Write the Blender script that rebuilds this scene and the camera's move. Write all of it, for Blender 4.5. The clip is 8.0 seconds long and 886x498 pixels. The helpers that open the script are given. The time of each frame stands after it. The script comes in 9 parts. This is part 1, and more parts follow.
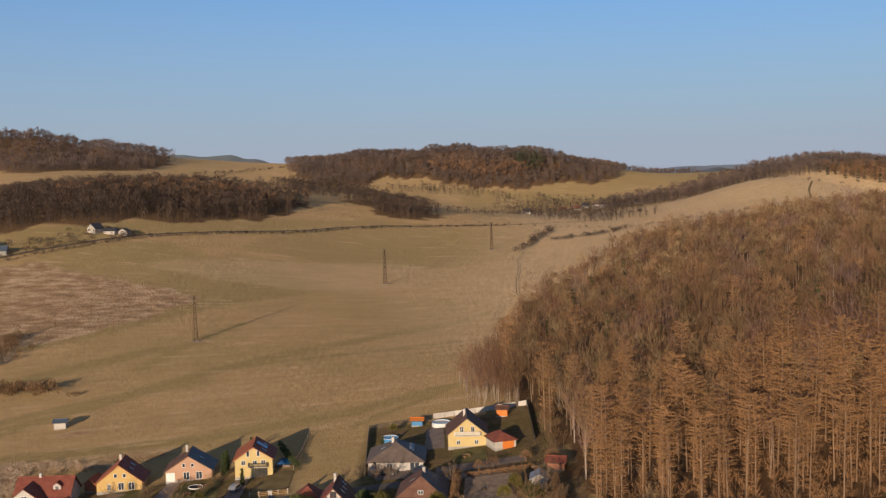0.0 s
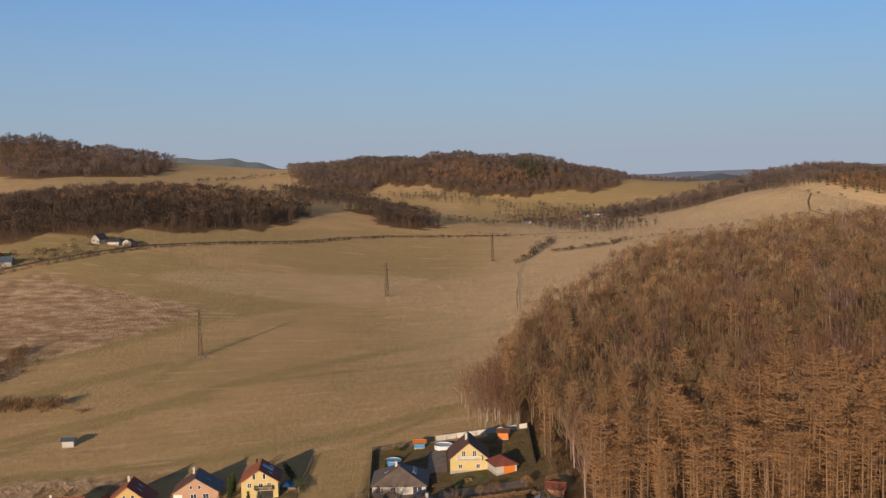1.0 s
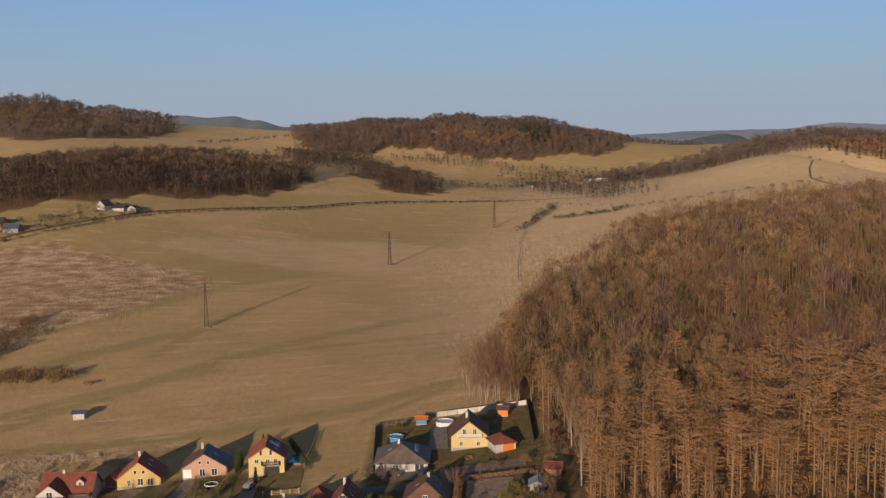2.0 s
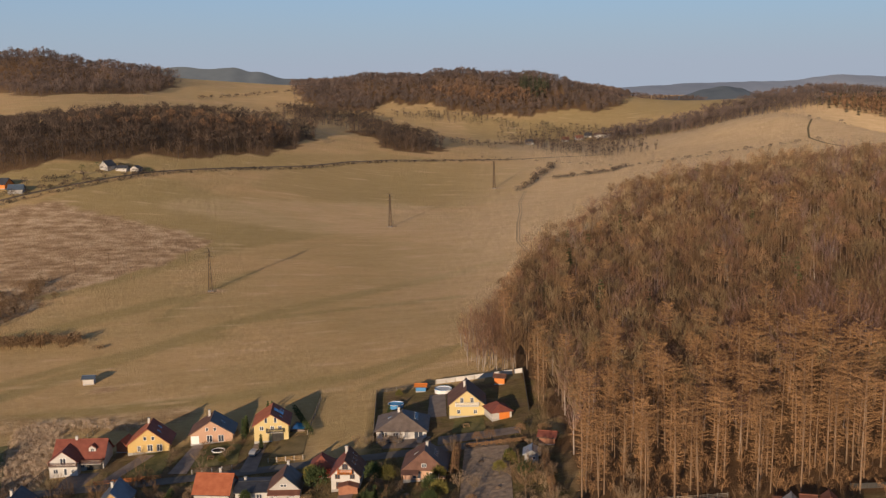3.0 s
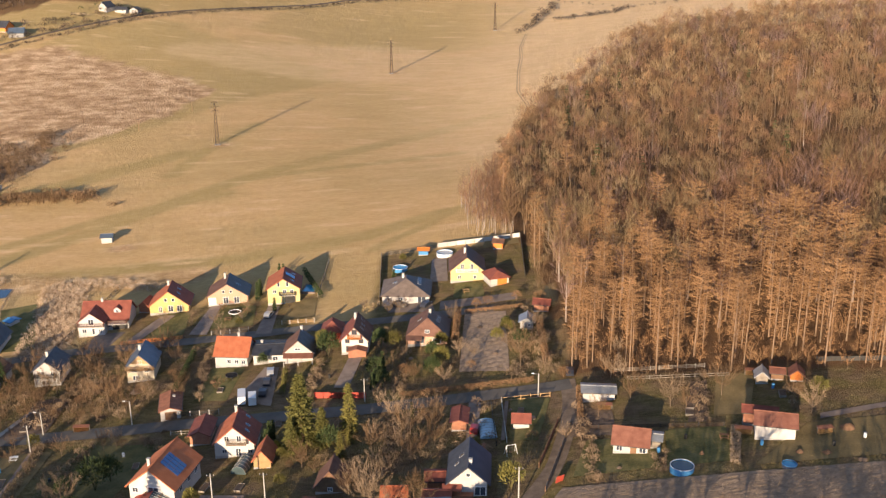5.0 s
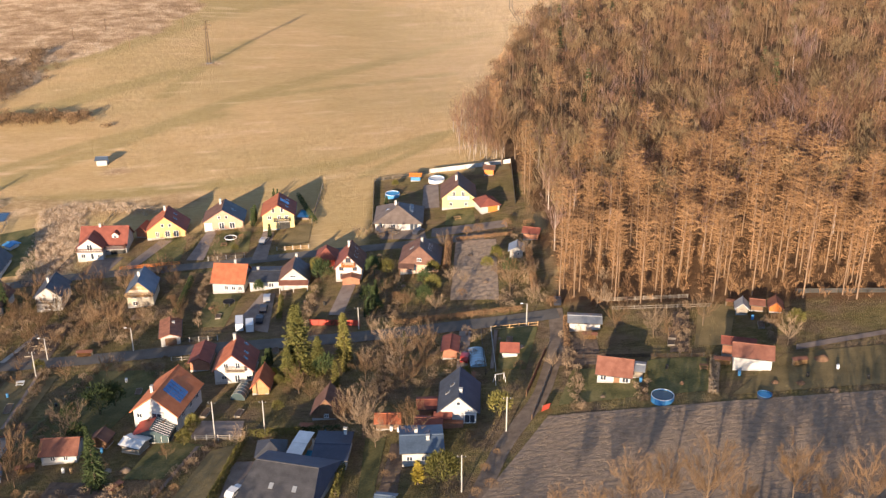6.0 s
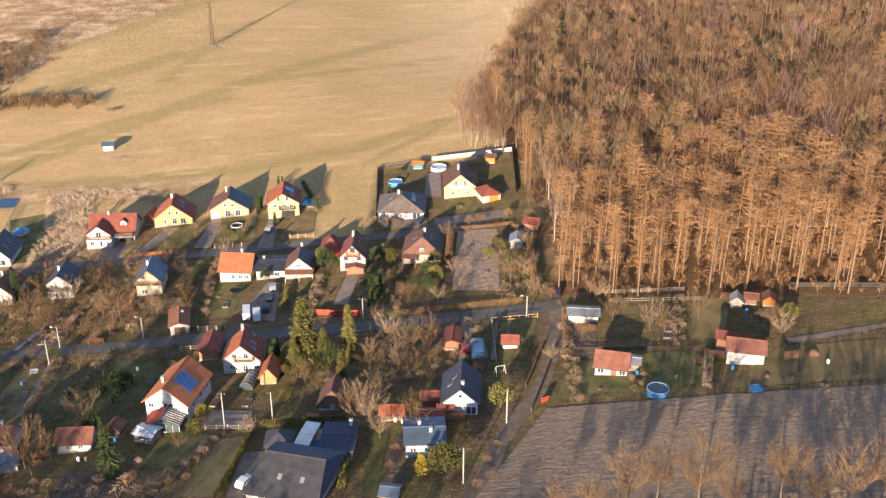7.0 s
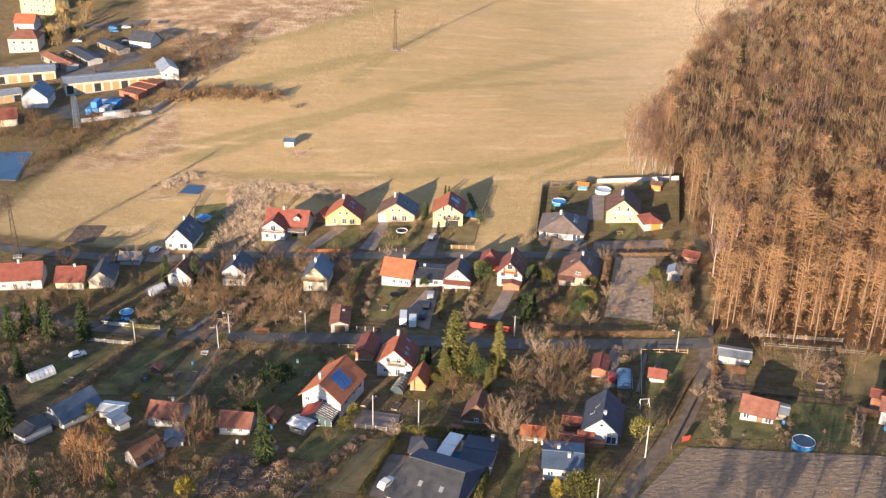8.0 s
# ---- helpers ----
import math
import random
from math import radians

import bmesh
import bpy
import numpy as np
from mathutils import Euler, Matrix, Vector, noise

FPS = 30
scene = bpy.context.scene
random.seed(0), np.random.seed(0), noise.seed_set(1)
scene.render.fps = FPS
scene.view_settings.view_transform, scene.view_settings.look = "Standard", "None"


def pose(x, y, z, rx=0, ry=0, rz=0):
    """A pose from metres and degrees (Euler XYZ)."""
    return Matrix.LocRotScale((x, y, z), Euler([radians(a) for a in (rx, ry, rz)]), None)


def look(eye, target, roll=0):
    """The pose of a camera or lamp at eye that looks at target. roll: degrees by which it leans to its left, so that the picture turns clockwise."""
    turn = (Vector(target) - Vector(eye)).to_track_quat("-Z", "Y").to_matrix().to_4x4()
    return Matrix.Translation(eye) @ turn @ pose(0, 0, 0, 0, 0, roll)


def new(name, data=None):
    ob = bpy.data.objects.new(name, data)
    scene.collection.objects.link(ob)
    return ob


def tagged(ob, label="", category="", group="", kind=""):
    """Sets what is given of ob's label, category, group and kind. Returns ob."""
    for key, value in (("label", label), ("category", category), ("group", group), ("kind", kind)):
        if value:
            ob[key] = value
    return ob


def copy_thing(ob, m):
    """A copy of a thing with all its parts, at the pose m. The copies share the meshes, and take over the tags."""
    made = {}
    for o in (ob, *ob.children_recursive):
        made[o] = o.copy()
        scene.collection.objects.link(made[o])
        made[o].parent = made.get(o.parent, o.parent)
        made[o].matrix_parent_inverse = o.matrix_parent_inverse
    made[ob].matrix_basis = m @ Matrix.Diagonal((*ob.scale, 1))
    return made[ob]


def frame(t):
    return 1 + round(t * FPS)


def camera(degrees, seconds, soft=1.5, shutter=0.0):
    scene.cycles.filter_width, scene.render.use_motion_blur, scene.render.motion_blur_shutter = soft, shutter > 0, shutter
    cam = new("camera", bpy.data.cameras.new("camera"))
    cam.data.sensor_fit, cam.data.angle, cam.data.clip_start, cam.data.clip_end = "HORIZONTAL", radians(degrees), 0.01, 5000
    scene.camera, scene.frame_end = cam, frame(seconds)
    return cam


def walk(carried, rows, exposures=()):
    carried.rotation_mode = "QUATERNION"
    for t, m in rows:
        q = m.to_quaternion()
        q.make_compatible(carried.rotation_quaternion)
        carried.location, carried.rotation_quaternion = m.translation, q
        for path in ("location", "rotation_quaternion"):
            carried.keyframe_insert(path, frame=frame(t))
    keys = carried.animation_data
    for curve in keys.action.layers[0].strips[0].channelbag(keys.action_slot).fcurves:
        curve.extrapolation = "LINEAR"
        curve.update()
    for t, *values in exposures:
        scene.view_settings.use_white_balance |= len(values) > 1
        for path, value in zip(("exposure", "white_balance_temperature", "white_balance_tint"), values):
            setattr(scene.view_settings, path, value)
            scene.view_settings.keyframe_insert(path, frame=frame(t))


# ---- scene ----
cam = camera(45.59, 8.0, soft=1.35)
PATH = [
    (0, pose(0.00, -0.00, 60.00, 85.60, 1.42, -0.00)),
    (0.5, pose(-0.25, -2.43, 63.37, 85.58, 1.30, 0.02)),
    (1, pose(-0.60, -4.98, 66.99, 85.73, 1.14, 0.04)),
    (1.4, pose(-0.59, -7.06, 69.89, 85.97, 1.12, 0.06)),
    (1.5, pose(-0.59, -7.58, 70.61, 86.02, 1.12, 0.07)),
    (1.6, pose(-0.55, -8.15, 71.37, 85.50, 1.07, 0.09)),
    (1.8, pose(-0.47, -9.27, 72.90, 84.45, 0.99, 0.14)),
    (2, pose(-0.40, -10.40, 74.43, 83.41, 0.90, 0.19)),
    (2.2, pose(-0.41, -11.53, 76.01, 82.37, 0.88, 0.21)),
    (3.3, pose(0.50, -19.82, 84.28, 79.87, 0.79, 0.29)),
    (3.5, pose(0.38, -21.03, 85.89, 78.88, 0.74, 0.34)),
    (4, pose(-0.04, -23.73, 90.16, 76.28, 0.57, 0.37)),
    (4.5, pose(-0.29, -26.21, 94.45, 73.71, 0.47, 0.39)),
    (4.7, pose(-0.37, -27.19, 96.14, 72.70, 0.54, 0.36)),
    (5.8, pose(-0.29, -31.54, 104.83, 67.15, 0.22, -0.07)),
    (6, pose(-0.50, -32.13, 106.44, 66.12, 0.16, -0.13)),
    (6.2, pose(-0.68, -32.74, 108.05, 65.18, 0.21, -0.23)),
    (6.5, pose(-0.91, -33.71, 110.43, 64.48, 0.08, -0.09)),
    (7, pose(-1.07, -35.33, 114.30, 64.43, -0.02, -0.04)),
    (7.1, pose(-0.99, -35.71, 115.07, 64.42, -0.11, 0.04)),
    (7.2, pose(-0.90, -36.09, 115.84, 64.41, -0.19, 0.35)),
    (7.3, pose(-0.82, -36.47, 116.62, 64.40, -0.28, 1.40)),
    (7.4, pose(-0.73, -36.85, 117.39, 64.39, -0.36, 2.95)),
    (7.5, pose(-0.65, -37.23, 118.16, 64.38, -0.45, 4.59)),
    (7.6, pose(-0.62, -37.59, 118.84, 64.37, -0.58, 6.20)),
    (7.7, pose(-0.60, -37.95, 119.53, 64.36, -0.71, 7.50)),
    (7.8, pose(-0.57, -38.31, 120.21, 64.35, -0.85, 8.42)),
    (7.9, pose(-0.55, -38.67, 120.90, 64.34, -0.98, 9.30)),
    (8, pose(-0.52, -39.03, 121.58, 64.33, -1.11, 10.07)),
]
walk(cam, PATH, exposures=[(0.0, -0.05, 6550, 11), (2.2, -0.13, 6500, 11), (3.3, 0.1, 6600, 11), (4.5, 0.8, 6550, 10), (6.0, 1.27, 6300, 10), (8.0, 1.45, 6050, 9)])

# the light: a low, warm evening sun from behind and to the side, and a clear sky
SUN_HEIGHT, SUN_SIDE = 9.5, 199.0      # degrees: elevation, and compass direction from +y clockwise
world = bpy.data.worlds.new("sky")
scene.world = world
world.use_nodes = True
wn = world.node_tree
wn.nodes.clear()
sky = wn.nodes.new("ShaderNodeTexSky")
sky.sky_type, sky.sun_disc = "NISHITA", False
sky.sun_elevation, sky.sun_rotation = radians(SUN_HEIGHT), radians(SUN_SIDE)
sky.altitude, sky.air_density, sky.dust_density, sky.ozone_density = 300, 1.0, 0.2, 4.0
wbg = wn.nodes.new("ShaderNodeBackground")
wbg.inputs["Strength"].default_value = 0.07
wout = wn.nodes.new("ShaderNodeOutputWorld")
# a grey-blue veil of haze that thins upwards
updown = wn.nodes.new("ShaderNodeSeparateXYZ")
wn.links.new(wn.nodes.new("ShaderNodeTexCoord").outputs["Generated"], updown.inputs[0])
veil = wn.nodes.new("ShaderNodeMapRange")
veil.inputs["From Min"].default_value, veil.inputs["From Max"].default_value = 0.01, 0.19
veil.inputs["To Min"].default_value, veil.inputs["To Max"].default_value = 0.95, 0.3
wn.links.new(updown.outputs["Z"], veil.inputs["Value"])
hazed = wn.nodes.new("ShaderNodeMix")
hazed.data_type = "RGBA"
overhead = wn.nodes.new("ShaderNodeMapRange")
overhead.inputs["From Min"].default_value, overhead.inputs["From Max"].default_value = 0.2, 0.6
overhead.inputs["To Min"].default_value, overhead.inputs["To Max"].default_value = 0.0, 0.75
wn.links.new(updown.outputs["Z"], overhead.inputs["Value"])
most = wn.nodes.new("ShaderNodeMath")
most.operation = "MAXIMUM"
wn.links.new(veil.outputs[0], most.inputs[0])
wn.links.new(overhead.outputs[0], most.inputs[1])
wn.links.new(most.outputs[0], hazed.inputs["Factor"])
clean = wn.nodes.new("ShaderNodeMix")
clean.data_type, clean.blend_type = "RGBA", "MULTIPLY"
clean.inputs["Factor"].default_value = 1.0
wn.links.new(sky.outputs[0], clean.inputs["A"])
clean.inputs["B"].default_value = (0.75, 1.67, 2.25, 1)
wn.links.new(clean.outputs["Result"], hazed.inputs["A"])
hazed.inputs["B"].default_value = (5.4, 6.1, 7.6, 1)
wn.links.new(hazed.outputs["Result"], wbg.inputs["Color"])
# fainter towards the zenith
high = wn.nodes.new("ShaderNodeMapRange")
high.inputs["From Min"].default_value, high.inputs["From Max"].default_value = 0.18, 0.75
high.inputs["To Min"].default_value, high.inputs["To Max"].default_value = 0.07, 0.025
wn.links.new(updown.outputs["Z"], high.inputs["Value"])
wn.links.new(high.outputs[0], wbg.inputs["Strength"])
wn.links.new(wbg.outputs[0], wout.inputs["Surface"])

sun = new("sun", bpy.data.lights.new("sun", "SUN"))
sun.data.energy, sun.data.angle, sun.data.color = 5.0, radians(0.55), (1.0, 0.76, 0.52)
sun_from = Vector((math.sin(radians(SUN_SIDE)) * math.cos(radians(SUN_HEIGHT)),
                   math.cos(radians(SUN_SIDE)) * math.cos(radians(SUN_HEIGHT)), math.sin(radians(SUN_HEIGHT))))
sun.matrix_world = look(sun_from * 100, (0, 0, 0))

# ---- materials ----
def surface(name, colours, size=1.0, fine=8.0, rough=0.85, bump=0.3, metal=0.0, vary=0.12, spec=0.3, stretch=(1, 1, 1), world_space=False):
    """A worn surface: two or three colours mixed by coarse stains and fine grain, with relief. size: metres of the coarse stains."""
    m = bpy.data.materials.new(name)
    m.use_nodes = True
    nt = m.node_tree
    bsdf = nt.nodes["Principled BSDF"]
    bsdf.inputs["Roughness"].default_value = rough
    bsdf.inputs["Metallic"].default_value = metal
    bsdf.inputs["Specular IOR Level"].default_value = spec
    if world_space:
        place = nt.nodes.new("ShaderNodeNewGeometry").outputs["Position"]
    else:
        place = nt.nodes.new("ShaderNodeTexCoord").outputs["Object"]
    scaled = nt.nodes.new("ShaderNodeMapping")
    scaled.inputs["Scale"].default_value = stretch
    nt.links.new(place, scaled.inputs["Vector"])
    coarse = nt.nodes.new("ShaderNodeTexNoise")
    coarse.inputs["Scale"].default_value, coarse.inputs["Detail"].default_value = 1.0 / size, 5
    grain = nt.nodes.new("ShaderNodeTexNoise")
    grain.inputs["Scale"].default_value, grain.inputs["Detail"].default_value = fine / size, 3
    for n in (coarse, grain):
        nt.links.new(scaled.outputs[0], n.inputs["Vector"])
    mixed = nt.nodes.new("ShaderNodeMath")
    mixed.operation = "MULTIPLY_ADD"
    nt.links.new(grain.outputs[0], mixed.inputs[0])
    mixed.inputs[1].default_value = 0.45
    nt.links.new(coarse.outputs[0], mixed.inputs[2])
    ramp = nt.nodes.new("ShaderNodeValToRGB")
    els = ramp.color_ramp.elements
    els[0].position, els[1].position = 0.5, 0.95
    els[0].color, els[1].color = (*colours[0], 1), (*colours[-1], 1)
    if len(colours) == 3:
        els.new(0.72).color = (*colours[1], 1)
    nt.links.new(mixed.outputs[0], ramp.inputs[0])
    info = nt.nodes.new("ShaderNodeObjectInfo")
    tone = nt.nodes.new("ShaderNodeHueSaturation")
    ranged = nt.nodes.new("ShaderNodeMapRange")
    ranged.inputs["To Min"].default_value, ranged.inputs["To Max"].default_value = 1 - vary, 1 + vary
    nt.links.new(info.outputs["Random"], ranged.inputs["Value"])
    own = nt.nodes.new("ShaderNodeAttribute")
    own.attribute_name = "tone"
    both = nt.nodes.new("ShaderNodeMath")
    nt.links.new(ranged.outputs[0], both.inputs[0])
    nt.links.new(own.outputs["Fac"], both.inputs[1])
    nt.links.new(both.outputs[0], tone.inputs["Value"])
    nt.links.new(ramp.outputs[0], tone.inputs["Color"])
    nt.links.new(tone.outputs[0], bsdf.inputs["Base Color"])
    if bump:
        b = nt.nodes.new("ShaderNodeBump")
        b.inputs["Strength"].default_value, b.inputs["Distance"].default_value = bump, 0.05 * size
        nt.links.new(mixed.outputs[0], b.inputs["Height"])
        nt.links.new(b.outputs[0], bsdf.inputs["Normal"])
    return m


def tiled(name, colours, course=0.34, rough=0.75, bump=0.22):
    """Roof covering in courses that run level: relief and slight tint by course."""
    m = surface(name, colours, 1.6, 9, rough, 0.0, vary=0.06)
    nt = m.node_tree
    bsdf = nt.nodes["Principled BSDF"]
    place = nt.nodes.new("ShaderNodeTexCoord")
    parts = nt.nodes.new("ShaderNodeSeparateXYZ")
    nt.links.new(place.outputs["Object"], parts.inputs[0])
    saw = nt.nodes.new("ShaderNodeMath")
    saw.operation = "MULTIPLY"
    saw.inputs[1].default_value = 1 / (course * 0.6)
    nt.links.new(parts.outputs["Z"], saw.inputs[0])
    fract = nt.nodes.new("ShaderNodeMath")
    fract.operation = "FRACT"
    nt.links.new(saw.outputs[0], fract.inputs[0])
    b = nt.nodes.new("ShaderNodeBump")
    b.inputs["Strength"].default_value, b.inputs["Distance"].default_value = bump, 0.06
    b.invert = True
    nt.links.new(fract.outputs[0], b.inputs["Height"])
    nt.links.new(b.outputs[0], bsdf.inputs["Normal"])
    return m


def glass(name, colour=(0.05, 0.06, 0.08), rough=0.08):
    m = bpy.data.materials.new(name)
    m.use_nodes = True
    p = m.node_tree.nodes["Principled BSDF"]
    p.inputs["Base Color"].default_value, p.inputs["Roughness"].default_value = (*colour, 1), rough
    p.inputs["Specular IOR Level"].default_value = 0.6
    return m


WHITE = surface("white_render", [(0.42, 0.40, 0.375), (0.55, 0.53, 0.50)], 3, 14, 0.9, 0.1)
CREAM = surface("cream_render", [(0.50, 0.42, 0.30), (0.60, 0.52, 0.39)], 3, 14, 0.9, 0.1)
YELLOW = surface("yellow_render", [(0.54, 0.37, 0.14), (0.63, 0.45, 0.19)], 3, 14, 0.9, 0.1, vary=0.04)
PALE_YELLOW = surface("pale_yellow_render", [(0.55, 0.43, 0.20), (0.64, 0.52, 0.26)], 3, 14, 0.9, 0.1, vary=0.04)
SALMON = surface("salmon_render", [(0.47, 0.29, 0.20), (0.56, 0.36, 0.255)], 3, 14, 0.9, 0.1)
BRICK = surface("brick_wall", [(0.30, 0.13, 0.08), (0.42, 0.20, 0.12)], 1.2, 10, 0.9, 0.3)
GREY_WALL = surface("grey_render", [(0.30, 0.29, 0.28), (0.42, 0.41, 0.39)], 2, 10, 0.9, 0.2)
CONCRETE = surface("concrete", [(0.34, 0.32, 0.29), (0.48, 0.46, 0.42)], 1.5, 10, 0.9, 0.2)
ORANGE_TILE = tiled("orange_tiles", [(0.31, 0.09, 0.042), (0.44, 0.145, 0.07)])
BRIGHT_TILE = tiled("bright_orange_tiles", [(0.46, 0.14, 0.055), (0.58, 0.20, 0.085)])
# red, brown and slate also colour shaded right slopes of lighter roofs
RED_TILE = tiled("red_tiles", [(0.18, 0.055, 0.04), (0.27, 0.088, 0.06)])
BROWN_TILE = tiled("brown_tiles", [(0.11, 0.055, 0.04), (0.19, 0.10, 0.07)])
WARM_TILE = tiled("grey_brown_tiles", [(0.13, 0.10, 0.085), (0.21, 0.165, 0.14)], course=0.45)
SLATE = tiled("dark_slate_and_shade", [(0.035, 0.037, 0.045), (0.07, 0.072, 0.085)], rough=0.5)
GREY_TILE = tiled("grey_tiles", [(0.042, 0.041, 0.045), (0.076, 0.074, 0.08)], course=0.55, rough=0.6, bump=0.4)
RUST_TILE = tiled("weathered_tiles", [(0.16, 0.062, 0.042), (0.26, 0.115, 0.078)])
BLUE_METAL = surface("blue_sheet", [(0.08, 0.11, 0.15), (0.13, 0.17, 0.23)], 3, 8, 0.45, 0.05, 0.2)
NAVY_FELT = surface("navy_felt_and_shade", [(0.035, 0.045, 0.075), (0.06, 0.07, 0.105)], 3, 8, 0.6, 0.05)
ZINC = surface("zinc_sheet", [(0.30, 0.31, 0.32), (0.44, 0.45, 0.46)], 2, 8, 0.5, 0.1, 0.5)
WHITE_SHEET = surface("white_sheet", [(0.60, 0.60, 0.60), (0.76, 0.76, 0.75)], 2, 8, 0.6, 0.1)
RUSTY = surface("rusty_sheet", [(0.20, 0.08, 0.05), (0.34, 0.15, 0.09)], 1.2, 8, 0.8, 0.2)
RUST_RED = surface("rust_red_paint", [(0.30, 0.10, 0.055), (0.42, 0.16, 0.09)], 1.5, 8, 0.8, 0.2)
RED_PAINT = surface("red_paint", [(0.34, 0.05, 0.035), (0.46, 0.08, 0.05)], 2, 10, 0.6, 0.1)
BLUE_PAINT = surface("blue_paint", [(0.05, 0.20, 0.42), (0.08, 0.28, 0.55)], 2, 10, 0.5, 0.1)
LIGHT_BLUE = surface("light_blue_sheet", [(0.24, 0.38, 0.50), (0.33, 0.48, 0.60)], 2, 10, 0.4, 0.05)
ORANGE_PAINT = surface("orange_paint", [(0.55, 0.16, 0.03), (0.68, 0.22, 0.05)], 2, 10, 0.6, 0.1)
WOOD = surface("brown_wood", [(0.13, 0.07, 0.04), (0.24, 0.14, 0.08)], 1.0, 12, 0.85, 0.3)
PALE_WOOD = surface("pale_wood", [(0.34, 0.21, 0.10), (0.48, 0.31, 0.15)], 1.0, 12, 0.8, 0.3)
GREY_WOOD = surface("weathered_wood", [(0.18, 0.15, 0.12), (0.32, 0.28, 0.23)], 1.0, 12, 0.9, 0.3)
PLASTIC_WHITE = surface("white_plastic", [(0.70, 0.70, 0.69), (0.80, 0.80, 0.79)], 2, 10, 0.4, 0.0)
DARK_METAL = surface("dark_metal", [(0.04, 0.04, 0.04), (0.08, 0.075, 0.07)], 1, 10, 0.5, 0.1, 0.6)
STEEL = surface("galvanised_steel", [(0.22, 0.21, 0.20), (0.34, 0.33, 0.31)], 1, 10, 0.55, 0.1, 0.5)
RUST_STEEL = surface("rust_brown_steel", [(0.045, 0.03, 0.022), (0.085, 0.058, 0.042)], 1, 10, 0.9, 0.1, 0.0)
PANE = glass("window_glass")
CLEAR = glass("greenhouse_glass", (0.075, 0.105, 0.11), 0.12)
SOLAR = glass("solar_cells", (0.05, 0.14, 0.34), 0.2)
POOL_WATER = glass("pool_water", (0.05, 0.28, 0.50), 0.1)
POND_WATER = glass("pond_water", (0.045, 0.075, 0.10), 0.06)
CAR_WHITE = surface("white_car_paint", [(0.70, 0.70, 0.70), (0.75, 0.75, 0.75)], 4, 4, 0.3, 0, vary=0.02, spec=0.5)
CAR_DARK = surface("dark_car_paint", [(0.03, 0.033, 0.045), (0.04, 0.044, 0.06)], 4, 4, 0.3, 0, vary=0.3, spec=0.5)
CAR_RED = surface("red_car_paint", [(0.32, 0.03, 0.025), (0.36, 0.04, 0.03)], 4, 4, 0.3, 0, spec=0.5)
CAR_BLUE = surface("blue_car_paint", [(0.06, 0.22, 0.45), (0.07, 0.25, 0.5)], 4, 4, 0.3, 0, spec=0.5)
CAR_SILVER = surface("silver_car_paint", [(0.40, 0.41, 0.43), (0.44, 0.45, 0.47)], 4, 4, 0.3, 0, metal=0.4, spec=0.5)
RUBBER = surface("tyre_rubber", [(0.02, 0.02, 0.02), (0.035, 0.035, 0.035)], 1, 8, 0.9, 0.1)
BARK = surface("tree_bark", [(0.13, 0.09, 0.06), (0.22, 0.16, 0.11)], 1.0, 8, 0.95, 0.3)
LARCH_BARK = surface("larch_bark", [(0.17, 0.11, 0.07), (0.30, 0.21, 0.14)], 1.0, 8, 0.95, 0.3)
BIRCH_BARK = surface("birch_bark", [(0.24, 0.195, 0.165), (0.40, 0.345, 0.30)], 1.0, 8, 0.9, 0.2)
LARCH_TWIG = surface("larch_twigs", [(0.25, 0.136, 0.063), (0.385, 0.225, 0.114)], 3, 4, 0.95, 0, vary=0.15, spec=0.1)
BARE_TWIG = surface("bare_twigs", [(0.125, 0.078, 0.043), (0.22, 0.14, 0.079)], 3, 4, 0.95, 0, vary=0.25, spec=0.1)
RED_TWIG = surface("red_brown_twigs", [(0.13, 0.074, 0.047), (0.22, 0.128, 0.082)], 3, 4, 0.95, 0, vary=0.25, spec=0.1)
TAN_TWIG = surface("tan_twigs", [(0.18, 0.125, 0.068), (0.285, 0.205, 0.118)], 3, 4, 0.95, 0, vary=0.25, spec=0.1)
GARDEN_TWIG = surface("garden_twigs", [(0.20, 0.14, 0.09), (0.32, 0.23, 0.15)], 3, 4, 0.95, 0, vary=0.25, spec=0.1)
OAK_LEAF = surface("dead_oak_leaves", [(0.19, 0.11, 0.06), (0.29, 0.175, 0.095)], 3, 4, 0.95, 0, vary=0.2, spec=0.1)
WILLOW_TWIG = surface("willow_twigs", [(0.30, 0.20, 0.075), (0.42, 0.29, 0.12)], 3, 4, 0.95, 0, vary=0.2, spec=0.1)
PURPLE_TWIG = surface("birch_twigs", [(0.16, 0.10, 0.085), (0.25, 0.165, 0.14)], 3, 4, 0.95, 0, vary=0.2, spec=0.1)
SPRUCE_LEAF = surface("spruce_needles", [(0.035, 0.055, 0.022), (0.075, 0.095, 0.035)], 1, 4, 0.9, 0, vary=0.25, spec=0.2)
OLIVE_LEAF = surface("olive_evergreen", [(0.10, 0.095, 0.025), (0.20, 0.17, 0.05)], 1, 4, 0.9, 0, vary=0.25, spec=0.2)
PINE_LEAF = surface("pine_needles", [(0.07, 0.072, 0.02), (0.15, 0.135, 0.04)], 1, 4, 0.9, 0, vary=0.2, spec=0.2)
YELLOW_LEAF = surface("golden_evergreen", [(0.26, 0.20, 0.03), (0.38, 0.29, 0.05)], 1, 4, 0.9, 0, vary=0.15, spec=0.2)
STRAW = surface("dry_reed", [(0.48, 0.36, 0.25), (0.70, 0.55, 0.41)], 2, 6, 0.95, 0, vary=0.15, spec=0.1)
CUT_STRAW = surface("cut_straw", [(0.22, 0.165, 0.115), (0.36, 0.275, 0.195)], 2, 6, 0.95, 0, spec=0.1, world_space=True)
